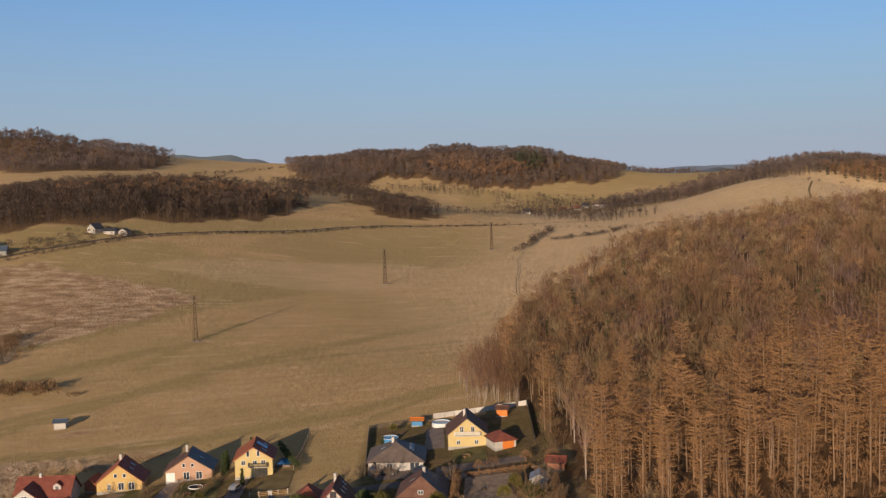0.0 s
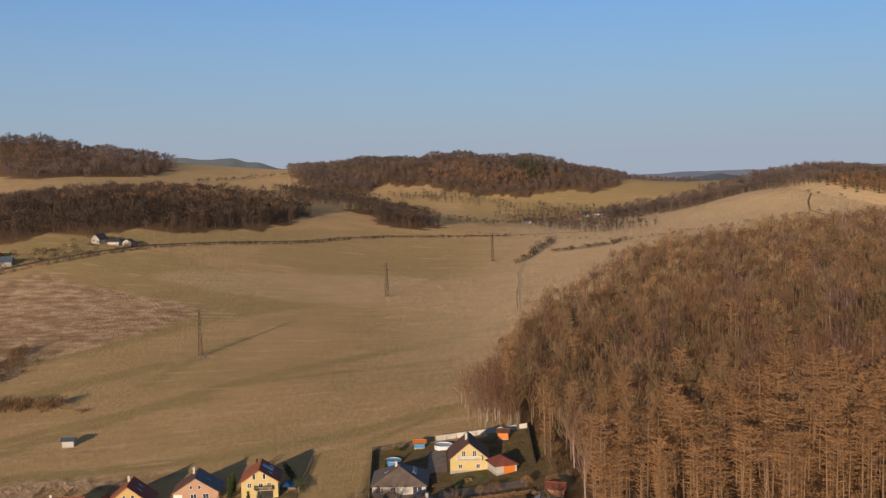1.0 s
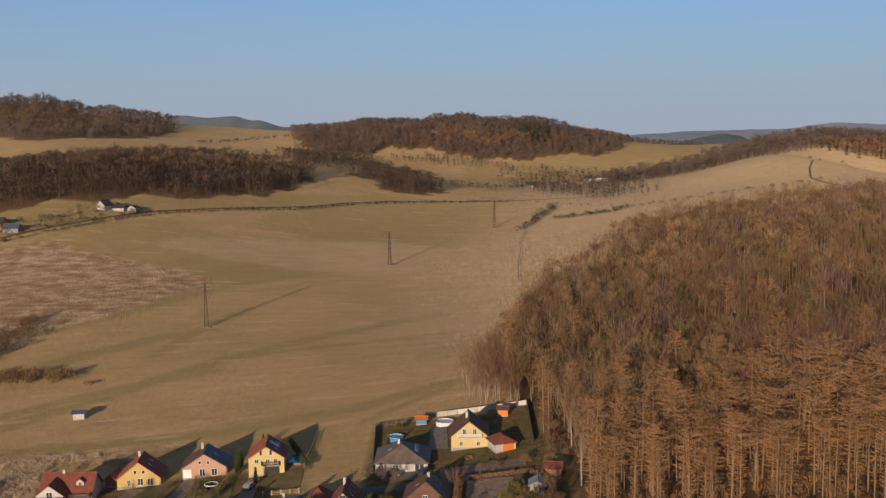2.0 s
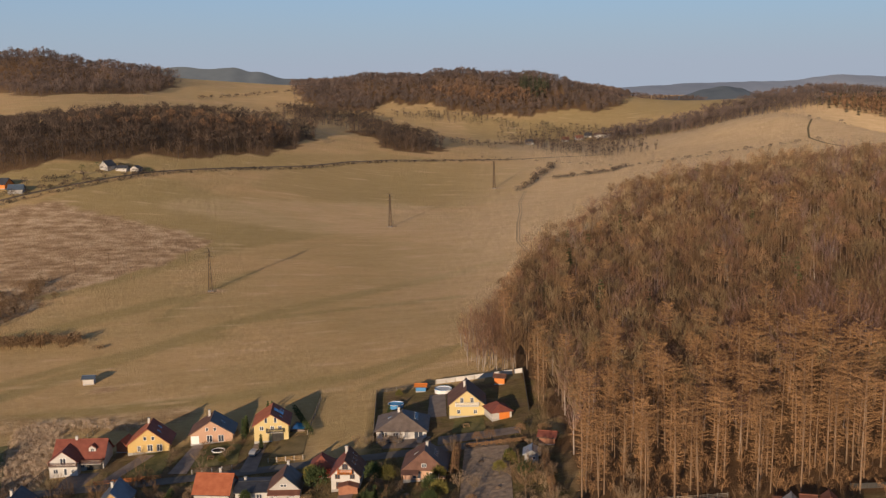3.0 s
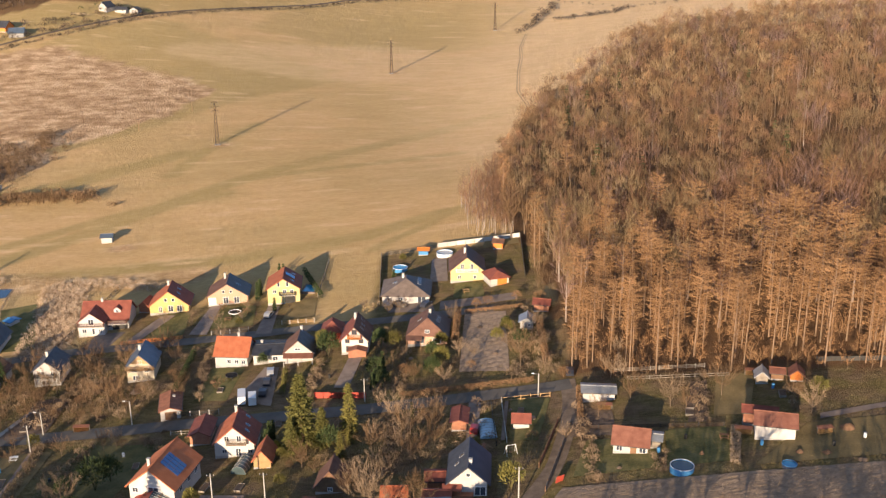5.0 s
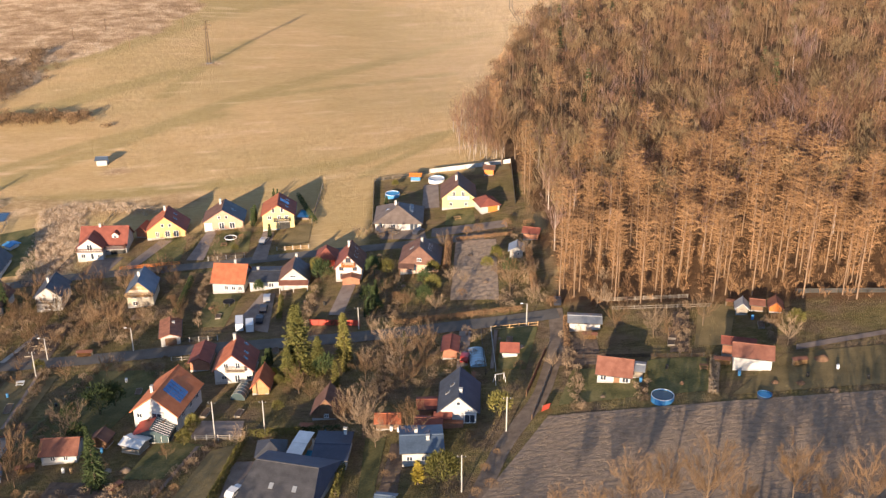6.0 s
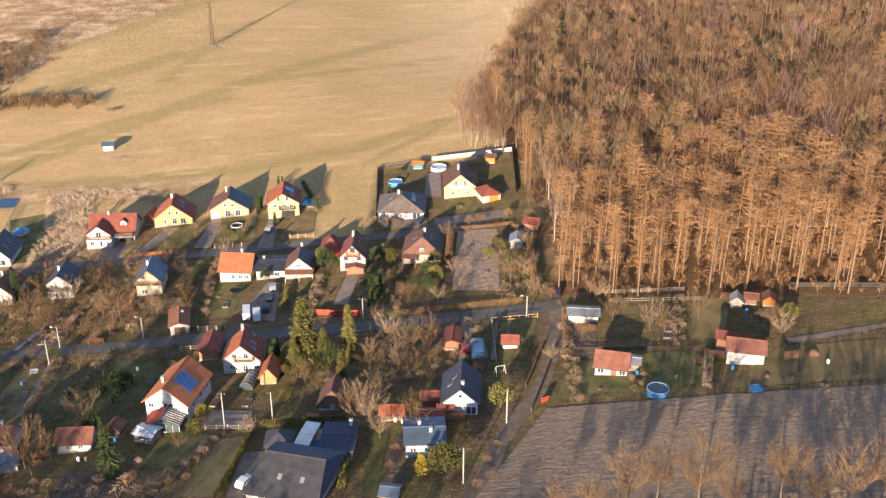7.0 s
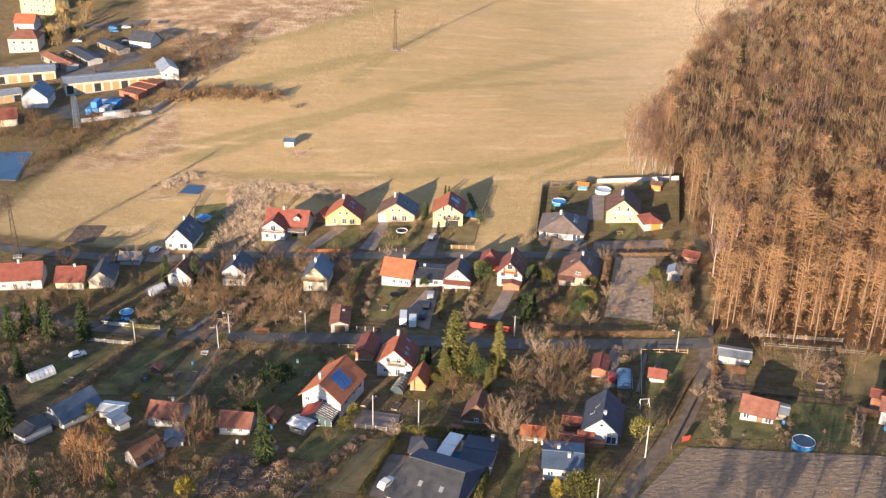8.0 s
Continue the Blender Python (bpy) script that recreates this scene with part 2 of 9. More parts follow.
ROUGH_GRASS = surface("rough_grass", [(0.11, 0.09, 0.04), (0.17, 0.135, 0.06), (0.25, 0.19, 0.095)], 4, 6, 0.95, 0, spec=0.1, world_space=True)
WOODLAND = surface("woodland_twigs", [(0.052, 0.041, 0.036), (0.082, 0.062, 0.051), (0.13, 0.09, 0.066)], 28, 5, 0.95, 0, vary=0.0, spec=0.1, world_space=True)
# bare twigs of the far hills, paled and greyed with painted haze
HAZED_TWIG = surface("hazed_hill_twigs", [(0.085, 0.068, 0.064), (0.122, 0.094, 0.084), (0.17, 0.118, 0.096)], 46, 7, 0.95, 0, vary=0.0, spec=0.1, world_space=True)
WOODLAND_PINE = surface("far_conifers", [(0.05, 0.058, 0.038), (0.085, 0.088, 0.052)], 20, 5, 0.95, 0, vary=0.0, spec=0.1, world_space=True)
WOODLAND_LARCH = surface("far_larches", [(0.165, 0.098, 0.06), (0.25, 0.15, 0.088)], 20, 5, 0.95, 0, vary=0.0, spec=0.1, world_space=True)
ASPHALT = surface("asphalt", [(0.10, 0.092, 0.084), (0.16, 0.147, 0.134)], 3, 12, 0.85, 0.2, world_space=True)
GRAVEL = surface("gravel_track", [(0.10, 0.074, 0.055), (0.21, 0.16, 0.12)], 1.6, 8, 0.95, 0.5, world_space=True)
PAVING = surface("paving", [(0.17, 0.13, 0.11), (0.26, 0.21, 0.18)], 2, 10, 0.85, 0.2, world_space=True)
LAWN = surface("lawn", [(0.062, 0.064, 0.022), (0.118, 0.11, 0.04), (0.19, 0.158, 0.066)], 4, 9, 0.95, 0.6, world_space=True)
DRY_LAWN = surface("winter_grass", [(0.13, 0.10, 0.045), (0.23, 0.17, 0.08)], 4, 9, 0.95, 0.6, world_space=True)
SOIL = surface("garden_soil", [(0.085, 0.06, 0.045), (0.16, 0.115, 0.085)], 1.5, 9, 0.95, 0.7, world_space=True)
PALE_SOIL = surface("stony_soil", [(0.20, 0.145, 0.105), (0.33, 0.25, 0.185)], 1.2, 7, 0.95, 0.8, world_space=True)
WORN = surface("worn_earth", [(0.36, 0.25, 0.145), (0.52, 0.385, 0.24)], 2.5, 7, 0.95, 0.4, world_space=True)
PLOUGH = surface("stubble_field", [(0.18, 0.135, 0.10), (0.29, 0.22, 0.162)], 1.1, 6, 0.95, 0.8, world_space=True)
# horizon ridges: the blue-grey of distance haze is painted into their colour
FAR_HAZE_DARK = surface("hazed_dark_ridge", [(0.13, 0.155, 0.18), (0.17, 0.20, 0.225)], 200, 6, 1.0, 0, vary=0.0, spec=0.0, world_space=True)
FAR_HAZE_BLUE = surface("hazed_ridge", [(0.24, 0.28, 0.35), (0.30, 0.34, 0.41)], 300, 6, 1.0, 0, vary=0.0, spec=0.0, world_space=True)

# ---- the land ----
LEVEL = -3.1
NEAR = (120, [(-180, 180, -13.4), (-60, 170, -10.2), (50, 150, -0.8), (150, 180, 4.6), (-160, 320, -6.9), (-30, 290, -0.9), (80, 290, -4), (180, 340, 16.9), (-210, 470, 2.9), (-70, 450, 0.1), (60, 450, -8.3), (180, 520, 8)])
MIDDLE = (230, [(-300, 720, 36.6), (-120, 760, -7.2), (30, 720, -16.8), (160, 760, 14.5), (270, 900, 6.8), (430, 950, 22.6), (-260, 960, 25.7), (-40, 1080, 19.1), (140, 1120, -4.7), (370, 1230, 23.1), (-360, 480, -26.2), (330, 520, 26.7)])
FAR = (260, [(-680, 1580, 21.3), (-400, 1680, 81), (-170, 1500, -1.2), (-20, 1500, 40.3), (128, 1500, 67.5), (260, 1480, -47.3), (60, 1300, -30.4), (430, 1480, 50.0), (-500, 1250, 53.2), (600, 1230, 19.3), (-170, 1270, 14.3), (60, 1800, 22.5), (-860, 1620, 99.1)])
PEAKS = (110, [(135, 1505, 10), (-90, 1500, 4), (-640, 1560, 15), (-780, 1560, 9), (-560, 1540, 6),
               (330, 985, 32.0), (450, 1000, -54.4), (230, 960, -11.8), (420, 1180, 10.9), (300, 1180, -6.0), (560, 1120, -6.3), (520, 860, -4.9), (-330, 1600, -14), (-470, 1750, -14)])
def ground_zs(x, y):
    """Heights of the land at arrays of x and y: a level with broad rises on it."""
    x, y = np.asarray(x, float), np.asarray(y, float)
    z = np.full(np.broadcast(x, y).shape, LEVEL)
    for reach, rises in (NEAR, MIDDLE, FAR, PEAKS):
        for cx, cy, h in rises:
            z = z + h * np.exp(-((x - cx) ** 2 + (y - cy) ** 2) / reach ** 2)
    # gullies and spurs in the wooded hills
    k = np.exp(-((x - 20) / 185) ** 4 - ((y - 1520) / 125) ** 4) + np.exp(-((x + 720) / 270) ** 4 - ((y - 1560) / 180) ** 4)
    z = z + k * (3.0 * np.sin(x * 0.052 + 1.3 * np.sin(y * 0.017)) + 2.2 * np.sin(x * 0.11 + y * 0.031 + 2 * np.sin(x * 0.021)) + 1.4 * np.sin(y * 0.09 - x * 0.06)) - 1.5 * k
    # level ground round the two ponds
    for cx, cy, r, level in ((-236, 288, 34, -22.3), (-145.3, 286, 8, -22.7)):
        k = np.exp(-(((x - cx) ** 2 + (y - cy) ** 2) / r ** 2) ** 2)
        z = z * (1 - k) + level * k
    return z


def ground_z(x, y):
    return float(ground_zs(x, y))


def steps(low, fine_low, fine_high, high, step, growth, most, until):
    """Lines from low to high: even between the fine limits, wider outside, at most so wide until the outer limits."""
    out = list(np.arange(fine_low, fine_high + step / 2, step))
    d = step
    while out[-1] < high:
        d = min(most, d * growth) if out[-1] < until[1] else d * 1.15
        out.append(min(high, out[-1] + d))
    d = step
    while out[0] > low:
        d = min(most, d * growth) if out[0] > until[0] else d * 1.15
        out.insert(0, max(low, out[0] - d))
    return np.array(out)


def soft(v, a, b):
    u = np.clip((np.asarray(v, float) - a) / (b - a), 0, 1)
    return u * u * (3 - 2 * u)


def near_line(x, y, pts, width):
    """1 on a line through pts, falling to 0 at width from it."""
    best = np.full(np.shape(x), 1e9)
    for (ax, ay), (bx, by) in zip(pts, pts[1:]):
        dx, dy = bx - ax, by - ay
        t = np.clip(((x - ax) * dx + (y - ay) * dy) / (dx * dx + dy * dy), 0, 1)
        best = np.minimum(best, np.hypot(x - ax - t * dx, y - ay - t * dy))
    return 1 - soft(best, width * 0.45, width)


WEST_EDGE = ([185, 250, 285, 300, 335, 350, 380, 420, 470, 520, 570, 630, 660], [29, 27, 25, 19, 16, 17, 22, 29, 39, 55, 71, 112, 130])


def inside_soft(x, y, corners, width):
    """1 inside the corners, falling to 0 over the width outside them, with a slightly wavy edge."""
    u = x + 2.0 * np.sin(y * 0.16) + 1.2 * np.sin(y * 0.43 + x * 0.1)
    v = y + 2.0 * np.sin(x * 0.14 + 1.0) + 1.2 * np.sin(x * 0.39)
    hits = np.zeros(np.shape(x), bool)
    for (ax, ay), (bx, by) in zip(corners, corners[1:] + corners[:1]):
        if ay != by:
            hits ^= ((ay > v) != (by > v)) & (u < (bx - ax) * (v - ay) / (by - ay) + ax)
    return np.where(hits, 1.0, near_line(u, v, corners + corners[:1], width))


def in_forest(x, y):
    """The wood on the slope beside the village: 1 inside."""
    west = np.interp(y, WEST_EDGE[0], WEST_EDGE[1]) + 1.8 * np.sin(np.asarray(y, float) * 0.21) + 1.2 * np.sin(np.asarray(y, float) * 0.53)
    south = 196 - 0.22 * (np.asarray(x, float) - 30)
    north = np.interp(x, [40, 63, 79, 99, 115, 141, 175, 200, 240, 420], [500, 514, 552, 602, 632, 642, 634, 612, 590, 570])
    return (x > west) & (y > south) & (y < north)


def field(corners, ragged=5.0):
    """An inside test: a piece of land with the given corners and a ragged edge."""
    def inside(x, y):
        u = x + ragged * np.sin(y * 0.11 + x * 0.03) + ragged * 0.6 * np.sin(y * 0.31)
        v = y + ragged * np.sin(x * 0.13 + 2.0) + ragged * 0.6 * np.sin(x * 0.37)
        hits = np.zeros(np.shape(x), bool)
        for (ax, ay), (bx, by) in zip(corners, corners[1:] + corners[:1]):
            if ay != by:
                hits ^= ((ay > v) != (by > v)) & (u < (bx - ax) * (v - ay) / (by - ay) + ax)
        return hits
    return inside


VALLEY_WOOD = [(-520, 640), (-305, 686), (-282, 706), (-254, 725), (-226, 750), (-194, 769), (-169, 793), (-153, 822), (-132, 861), (-122, 920), (-128, 975), (-210, 1010), (-330, 975), (-520, 950)]
WEST_WOOD = [(-1150, 1250), (-700, 1330), (-602, 1381), (-498, 1264), (-456, 1303), (-399, 1321), (-381, 1417), (-377, 1469), (-430, 1640), (-700, 1800), (-1150, 1800)]
HILL_WOOD = [(-201, 1422), (-179, 1347), (-151, 1299), (-107, 1313), (-74, 1361), (-23, 1362), (28, 1331), (114, 1334), (146, 1366), (189, 1360), (217, 1373), (234, 1419), (270, 1540), (180, 1680), (-150, 1680), (-230, 1560)]
SPUR_WOOD = [(-104, 1040), (-86, 1005), (-70, 978), (-52, 928), (-21, 914), (-4, 945), (-12, 1008), (-40, 1060), (-75, 1080)]


def land_cover(x, y):
    """Shares of green turf, dry reeds, leaf litter and garden ground."""
    turf = 0.75 * inside_soft(x, y, [(-243, 625), (-222, 668), (-188, 690), (-120, 638), (-82, 610), (-90, 575), (-118, 545), (-133, 558), (-182, 592)], 14)
    turf = np.maximum(turf, 0.6 * inside_soft(x, y, [(-120, 728), (-32, 700), (40, 720), (50, 850), (-30, 880), (-90, 815)], 25))
    turf = np.maximum(turf, 0.6 * inside_soft(x, y, [(-250, 700), (-150, 775), (-60, 885), (-130, 830), (-215, 745)], 18))
    turf = np.maximum(turf, 0.8 * soft(y, 1290, 1330) * (1 - soft(y, 1600, 1650)) * soft(x, 100, 160))
    turf = np.maximum(turf, 0.7 * inside_soft(x, y, [(50, 1120), (200, 1100), (240, 1300), (40, 1300)], 30))
    turf = np.maximum(turf, 0.9 * inside_soft(x, y, [(-340, 590), (-243, 664), (-216, 740), (-250, 715), (-330, 680)], 12))
    turf = np.maximum(turf, 0.3 * (1 - soft(y, 268, 300)))
    turf = np.maximum(turf, 0.8 * near_line(x, y, [(-190, 441), (-160, 470), (-140, 502), (-118, 540), (-84, 576)], 13))
    turf = np.maximum(turf, 0.5 * near_line(x, y, [(-118, 530), (-104, 565), (-70, 590)], 10))
    for line, width in (([(-157, 311), (-124, 345), (-86, 389), (-56, 417), (-1, 467), (60, 530)], 7), ([(-117, 399), (-110, 436), (-95, 480)], 5), ([(-152, 297), (-100, 300), (-69, 301), (-29, 312), (-1, 331)], 6),
                        ([(-205, 372), (-160, 392), (-120, 430)], 9), ([(-26, 298), (-8, 318), (4, 336)], 3), ([(-78, 392), (-40, 404), (5, 418)], 4), ([(-170, 318), (-128, 352), (-88, 372)], 5)):
        turf = np.maximum(turf, 0.9 * near_line(x, y, line, width))
    reeds = inside_soft(x, y, [(-460, 600), (-272, 611), (-243, 623), (-182, 590), (-132, 556), (-146, 498), (-163, 468), (-188, 447), (-180, 433), (-190, 396), (-230, 405), (-300, 500), (-460, 540)], 3.5)
    reeds = np.maximum(reeds, near_line(x, y, [(-116.5, 245), (-119, 266), (-123.5, 285)], 10))
    reeds = np.maximum(reeds, 0.6 * near_line(x, y, [(-156, 286), (-150, 295), (-124, 290), (-100, 288), (-84, 290)], 9))
    reeds = np.maximum(reeds, 0.8 * near_line(x, y, [(-212, 320), (-190, 300), (-170, 318), (-190, 360)], 9))
    for px, py in ((-105, 443), (-33, 612.4), (36, 765.4), (-115, 319)):
        reeds = np.maximum(reeds, 0.9 * (1 - soft(np.hypot((x - px) / 1.7, y - py), 1.5, 4.5)))
    litter = in_forest(x, y).astype(float)
    for corners in (VALLEY_WOOD, WEST_WOOD, HILL_WOOD, SPUR_WOOD):
        litter = np.maximum(litter, field(corners)(x, y))
    garden = (1 - soft(y, 240, 244)) * soft(y, 90, 100) * (1 - soft(x, 26, 30))
    garden = np.maximum(garden, soft(x, -97, -94) * (1 - soft(x, -41, -38)) * soft(y, 238, 240) * (1 - soft(y, 264, 268)))
    garden = np.maximum(garden, soft(x, -24, -21) * (1 - soft(x, 24, 27)) * soft(y, 238, 240) * (1 - soft(y, 290, 294)))
    garden = np.maximum(garden, (1 - soft(y, 196, 200)) * (1 - soft(x, 160, 190)) * (y > 90))
    edge = np.interp(y, [250, 290, 330, 380, 427, 455, 508, 600], [-196, -198, -196, -192, -204, -236, -257, -300])
    town = (1 - soft(x, edge - 7, edge)) * soft(x, -460, -420) * (1 - soft(y, 560, 600)) * soft(y, 240, 250)
    garden, reeds = np.maximum(garden, town), reeds * (1 - town)
    return turf, reeds, litter, garden


def parched(x, y):
    """The share of bleached, dry grass: the slope beside the wood and the bald hill."""
    slope = soft(np.asarray(x, float) - np.interp(y, [300, 420, 600, 760, 900], [10, 0, -10, 40, 60]), -50, 45) * soft(y, 290, 430) * (1 - soft(y, 1150, 1200))
    return np.maximum(0.9 * slope, 0.5 * inside_soft(x, y, [(-160, 640), (-40, 690), (20, 620), (-60, 600)], 25))


def build_ground():
    xs = steps(-4800, -300, 150, 4800, 3.0, 1.08, 8.0, (-640, 330))
    ys = steps(-1500, 96, 380, 4900, 3.0, 1.04, 8.0, (60, 1480))
    X, Y = np.meshgrid(xs, ys)
    Z = ground_zs(X, Y)
    nx, ny = len(xs), len(ys)
    idx = np.arange(nx * ny).reshape(ny, nx)
    faces = np.stack([idx[:-1, :-1], idx[:-1, 1:], idx[1:, 1:], idx[1:, :-1]], -1).reshape(-1, 4)
    me = bpy.data.meshes.new("ground")
    me.from_pydata(np.stack([X, Y, Z], -1).reshape(-1, 3).tolist(), [], faces.tolist())
    x, y = X.ravel(), Y.ravel()
    turf, reeds, litter, garden = land_cover(x, y)
    layer = me.color_attributes.new("cover", "FLOAT_COLOR", "POINT")
    layer.data.foreach_set("color", np.stack([turf, reeds, litter, garden], -1).astype(np.float32).ravel())
    me.attributes.new("parched", "FLOAT", "POINT").data.foreach_set("value", parched(x, y).astype(np.float32))
    me.polygons.foreach_set("use_smooth", [True] * len(me.polygons))
    me.materials.append(MEADOW)
    ob = new("ground", me)
    return tagged(ob, "rolling winter meadow of dry golden grass", "ground", kind="structure")


def ground_material(name, blades=False):
    """Dry meadow with turf, reeds, litter and garden ground by the cover; the standing blades let some light through."""
    m = bpy.data.materials.new(name)
    m.use_nodes = True
    nt = m.node_tree
    L = nt.links.new
    bsdf = nt.nodes["Principled BSDF"]
    bsdf.inputs["Roughness"].default_value = 0.95
    bsdf.inputs["Specular IOR Level"].default_value = 0.1
    # the fuzz of standing stalks, which catches a low sun
    bsdf.inputs["Sheen Weight"].default_value, bsdf.inputs["Sheen Roughness"].default_value = 0.16, 0.5
    bsdf.inputs["Sheen Tint"].default_value = (1.0, 0.66, 0.34, 1)
    pos = nt.nodes.new("ShaderNodeNewGeometry").outputs["Position"]

    def noise_at(scale, detail=4, stretch=(1, 1, 1), turn=0.0):
        mp = nt.nodes.new("ShaderNodeMapping")
        mp.inputs["Scale"].default_value, mp.inputs["Rotation"].default_value = stretch, (0, 0, radians(turn))
        L(pos, mp.inputs["Vector"])
        n = nt.nodes.new("ShaderNodeTexNoise")
        n.inputs["Scale"].default_value, n.inputs["Detail"].default_value = scale, detail
        L(mp.outputs[0], n.inputs["Vector"])
        return n.outputs[0]

    def ramp_of(value, stops):
        r = nt.nodes.new("ShaderNodeValToRGB")
        e = r.color_ramp.elements
        e[0].position, e[0].color = stops[0][0], (*stops[0][1], 1)
        e[1].position, e[1].color = stops[-1][0], (*stops[-1][1], 1)
        for p, c in stops[1:-1]:
            e.new(p).color = (*c, 1)
        L(value, r.inputs[0])
        return r.outputs[0]

    def mix(fac, a, b):
        n = nt.nodes.new("ShaderNodeMix")
        n.data_type = "RGBA"
        L(fac, n.inputs["Factor"])
        L(a, n.inputs["A"])
        L(b, n.inputs["B"])
        return n.outputs["Result"]

    def calc(op, a, b):
        n = nt.nodes.new("ShaderNodeMath")
        n.operation, n.use_clamp = op, True
        for i, v in enumerate((a, b)):
            if isinstance(v, (int, float)):
                n.inputs[i].default_value = v
            else:
                L(v, n.inputs[i])
        return n.outputs[0]

    cover = nt.nodes.new("ShaderNodeVertexColor")
    cover.layer_name = "cover"
    split = nt.nodes.new("ShaderNodeSeparateColor")
    L(cover.outputs["Color"], split.inputs[0])
    broad = noise_at(0.011, 5)
    streaks = noise_at(0.045, 6, (0.6, 1.2, 1), 12)
    swaths = noise_at(0.18, 5, (0.4, 1.2, 1), -14)
    tufts = noise_at(0.7, 4, (0.6, 1.4, 1), 8)
    fine = noise_at(3.0, 3)
    pale = noise_at(0.09, 3, (0.35, 1.5, 1), 6)
    grain = calc("ADD", calc("MULTIPLY", tufts, 0.36), calc("ADD", calc("MULTIPLY", fine, 0.40), calc("MULTIPLY", swaths, 0.24)))
    dry = ramp_of(grain, [(0.38, (0.48, 0.318, 0.15)), (0.5, (0.56, 0.385, 0.195)), (0.62, (0.64, 0.455, 0.25))])
    olive = ramp_of(grain, [(0.38, (0.305, 0.24, 0.095)), (0.62, (0.41, 0.325, 0.148))])
    reed = ramp_of(calc("ADD", calc("MULTIPLY", grain, 0.6), calc("MULTIPLY", noise_at(0.14, 5, (0.8, 1.1, 1)), 0.4)), [(0.40, (0.25, 0.16, 0.095)), (0.5, (0.45, 0.31, 0.19)), (0.585, (0.70, 0.54, 0.37))])
    leaf = ramp_of(grain, [(0.3, (0.075, 0.042, 0.024)), (0.7, (0.17, 0.098, 0.052))])
    yard = ramp_of(grain, [(0.38, (0.06, 0.058, 0.022)), (0.5, (0.12, 0.104, 0.042)), (0.62, (0.23, 0.18, 0.085))])
    dug = ramp_of(grain, [(0.38, (0.06, 0.044, 0.03)), (0.62, (0.21, 0.15, 0.095))])
    patch = ramp_of(calc("ADD", calc("MULTIPLY", broad, 0.6), calc("MULTIPLY", streaks, 0.4)), [(0.43, (1, 1, 1)), (0.57, (0, 0, 0))])
    colour = mix(calc("MULTIPLY", patch, 0.4), dry, olive)
    colour = mix(calc("MULTIPLY", split.outputs[0], calc("ADD", calc("MULTIPLY", streaks, 0.9), 0.4)), colour, olive)
    bleached = ramp_of(grain, [(0.4, (0.62, 0.445, 0.255)), (0.6, (0.76, 0.57, 0.36))])
    dryness = nt.nodes.new("ShaderNodeAttribute")
    dryness.attribute_name = "parched"
    colour = mix(calc("MULTIPLY", dryness.outputs["Fac"], calc("ADD", calc("MULTIPLY", swaths, 0.7), 0.55)), colour, bleached)
    colour = mix(calc("MULTIPLY", ramp_of(pale, [(0.60, (0, 0, 0)), (0.70, (1, 1, 1))]), 0.6), colour, bleached)
    colour = mix(split.outputs[1], colour, reed)
    colour = mix(cover.outputs["Alpha"], colour, mix(ramp_of(noise_at(0.12, 5), [(0.42, (0, 0, 0)), (0.6, (1, 1, 1))]), yard, dug))
    colour = mix(split.outputs[2], colour, leaf)
    L(colour, bsdf.inputs["Base Color"])
    b = nt.nodes.new("ShaderNodeBump")
    b.inputs["Strength"].default_value, b.inputs["Distance"].default_value = 1.0, 0.9
    L(calc("ADD", calc("MULTIPLY", tufts, 0.3), calc("MULTIPLY", fine, 0.7)), b.inputs["Height"])
    L(b.outputs[0], bsdf.inputs["Normal"])
    if blades:
        through_light = nt.nodes.new("ShaderNodeBsdfTranslucent")
        L(colour, through_light.inputs["Color"])
        both = nt.nodes.new("ShaderNodeMixShader")
        both.inputs[0].default_value = 0.4
        L(bsdf.outputs[0], both.inputs[1])
        L(through_light.outputs[0], both.inputs[2])
        L(both.outputs[0], nt.nodes["Material Output"].inputs["Surface"])
    return m


def drape(name, us, vs, place, lift, material, label="", category="", kind="structure", relief=None):
    """A sheet laid on the land: place(u, v) gives x and y."""
    faces = []
    xy = np.array([place(u, v) for v in vs for u in us])
    zs = ground_zs(xy[:, 0], xy[:, 1]) + lift
    verts = [(x, y, z + (relief(x, y) if relief else 0)) for (x, y), z in zip(xy.tolist(), zs.tolist())]
    n = len(us)
    for j in range(len(vs) - 1):
        for i in range(n - 1):
            a = j * n + i
            faces.append((a, a + 1, a + n + 1, a + n))
    me = bpy.data.meshes.new(name)
    me.from_pydata(verts, [], faces)
    me.materials.append(material)
    return tagged(new(name, me), label, category, kind=kind)


def plot(name, corners, lift, material, label, category="plot", cell=2.5, relief=None):
    """A four-cornered piece of ground: corners near left, near right, far right, far left."""
    a, b, c, d = corners
    nu = max(2, int(max(math.dist(a, b), math.dist(c, d)) / cell) + 1)
    nv = max(2, int(max(math.dist(a, d), math.dist(b, c)) / cell) + 1)

    def place(u, v):
        p = [a[k] * (1 - u) * (1 - v) + b[k] * u * (1 - v) + c[k] * u * v + d[k] * (1 - u) * v for k in (0, 1)]
        return p
    return drape(name, np.linspace(0, 1, nu + 1), np.linspace(0, 1, nv + 1), place, lift, material, label, category, relief=relief)


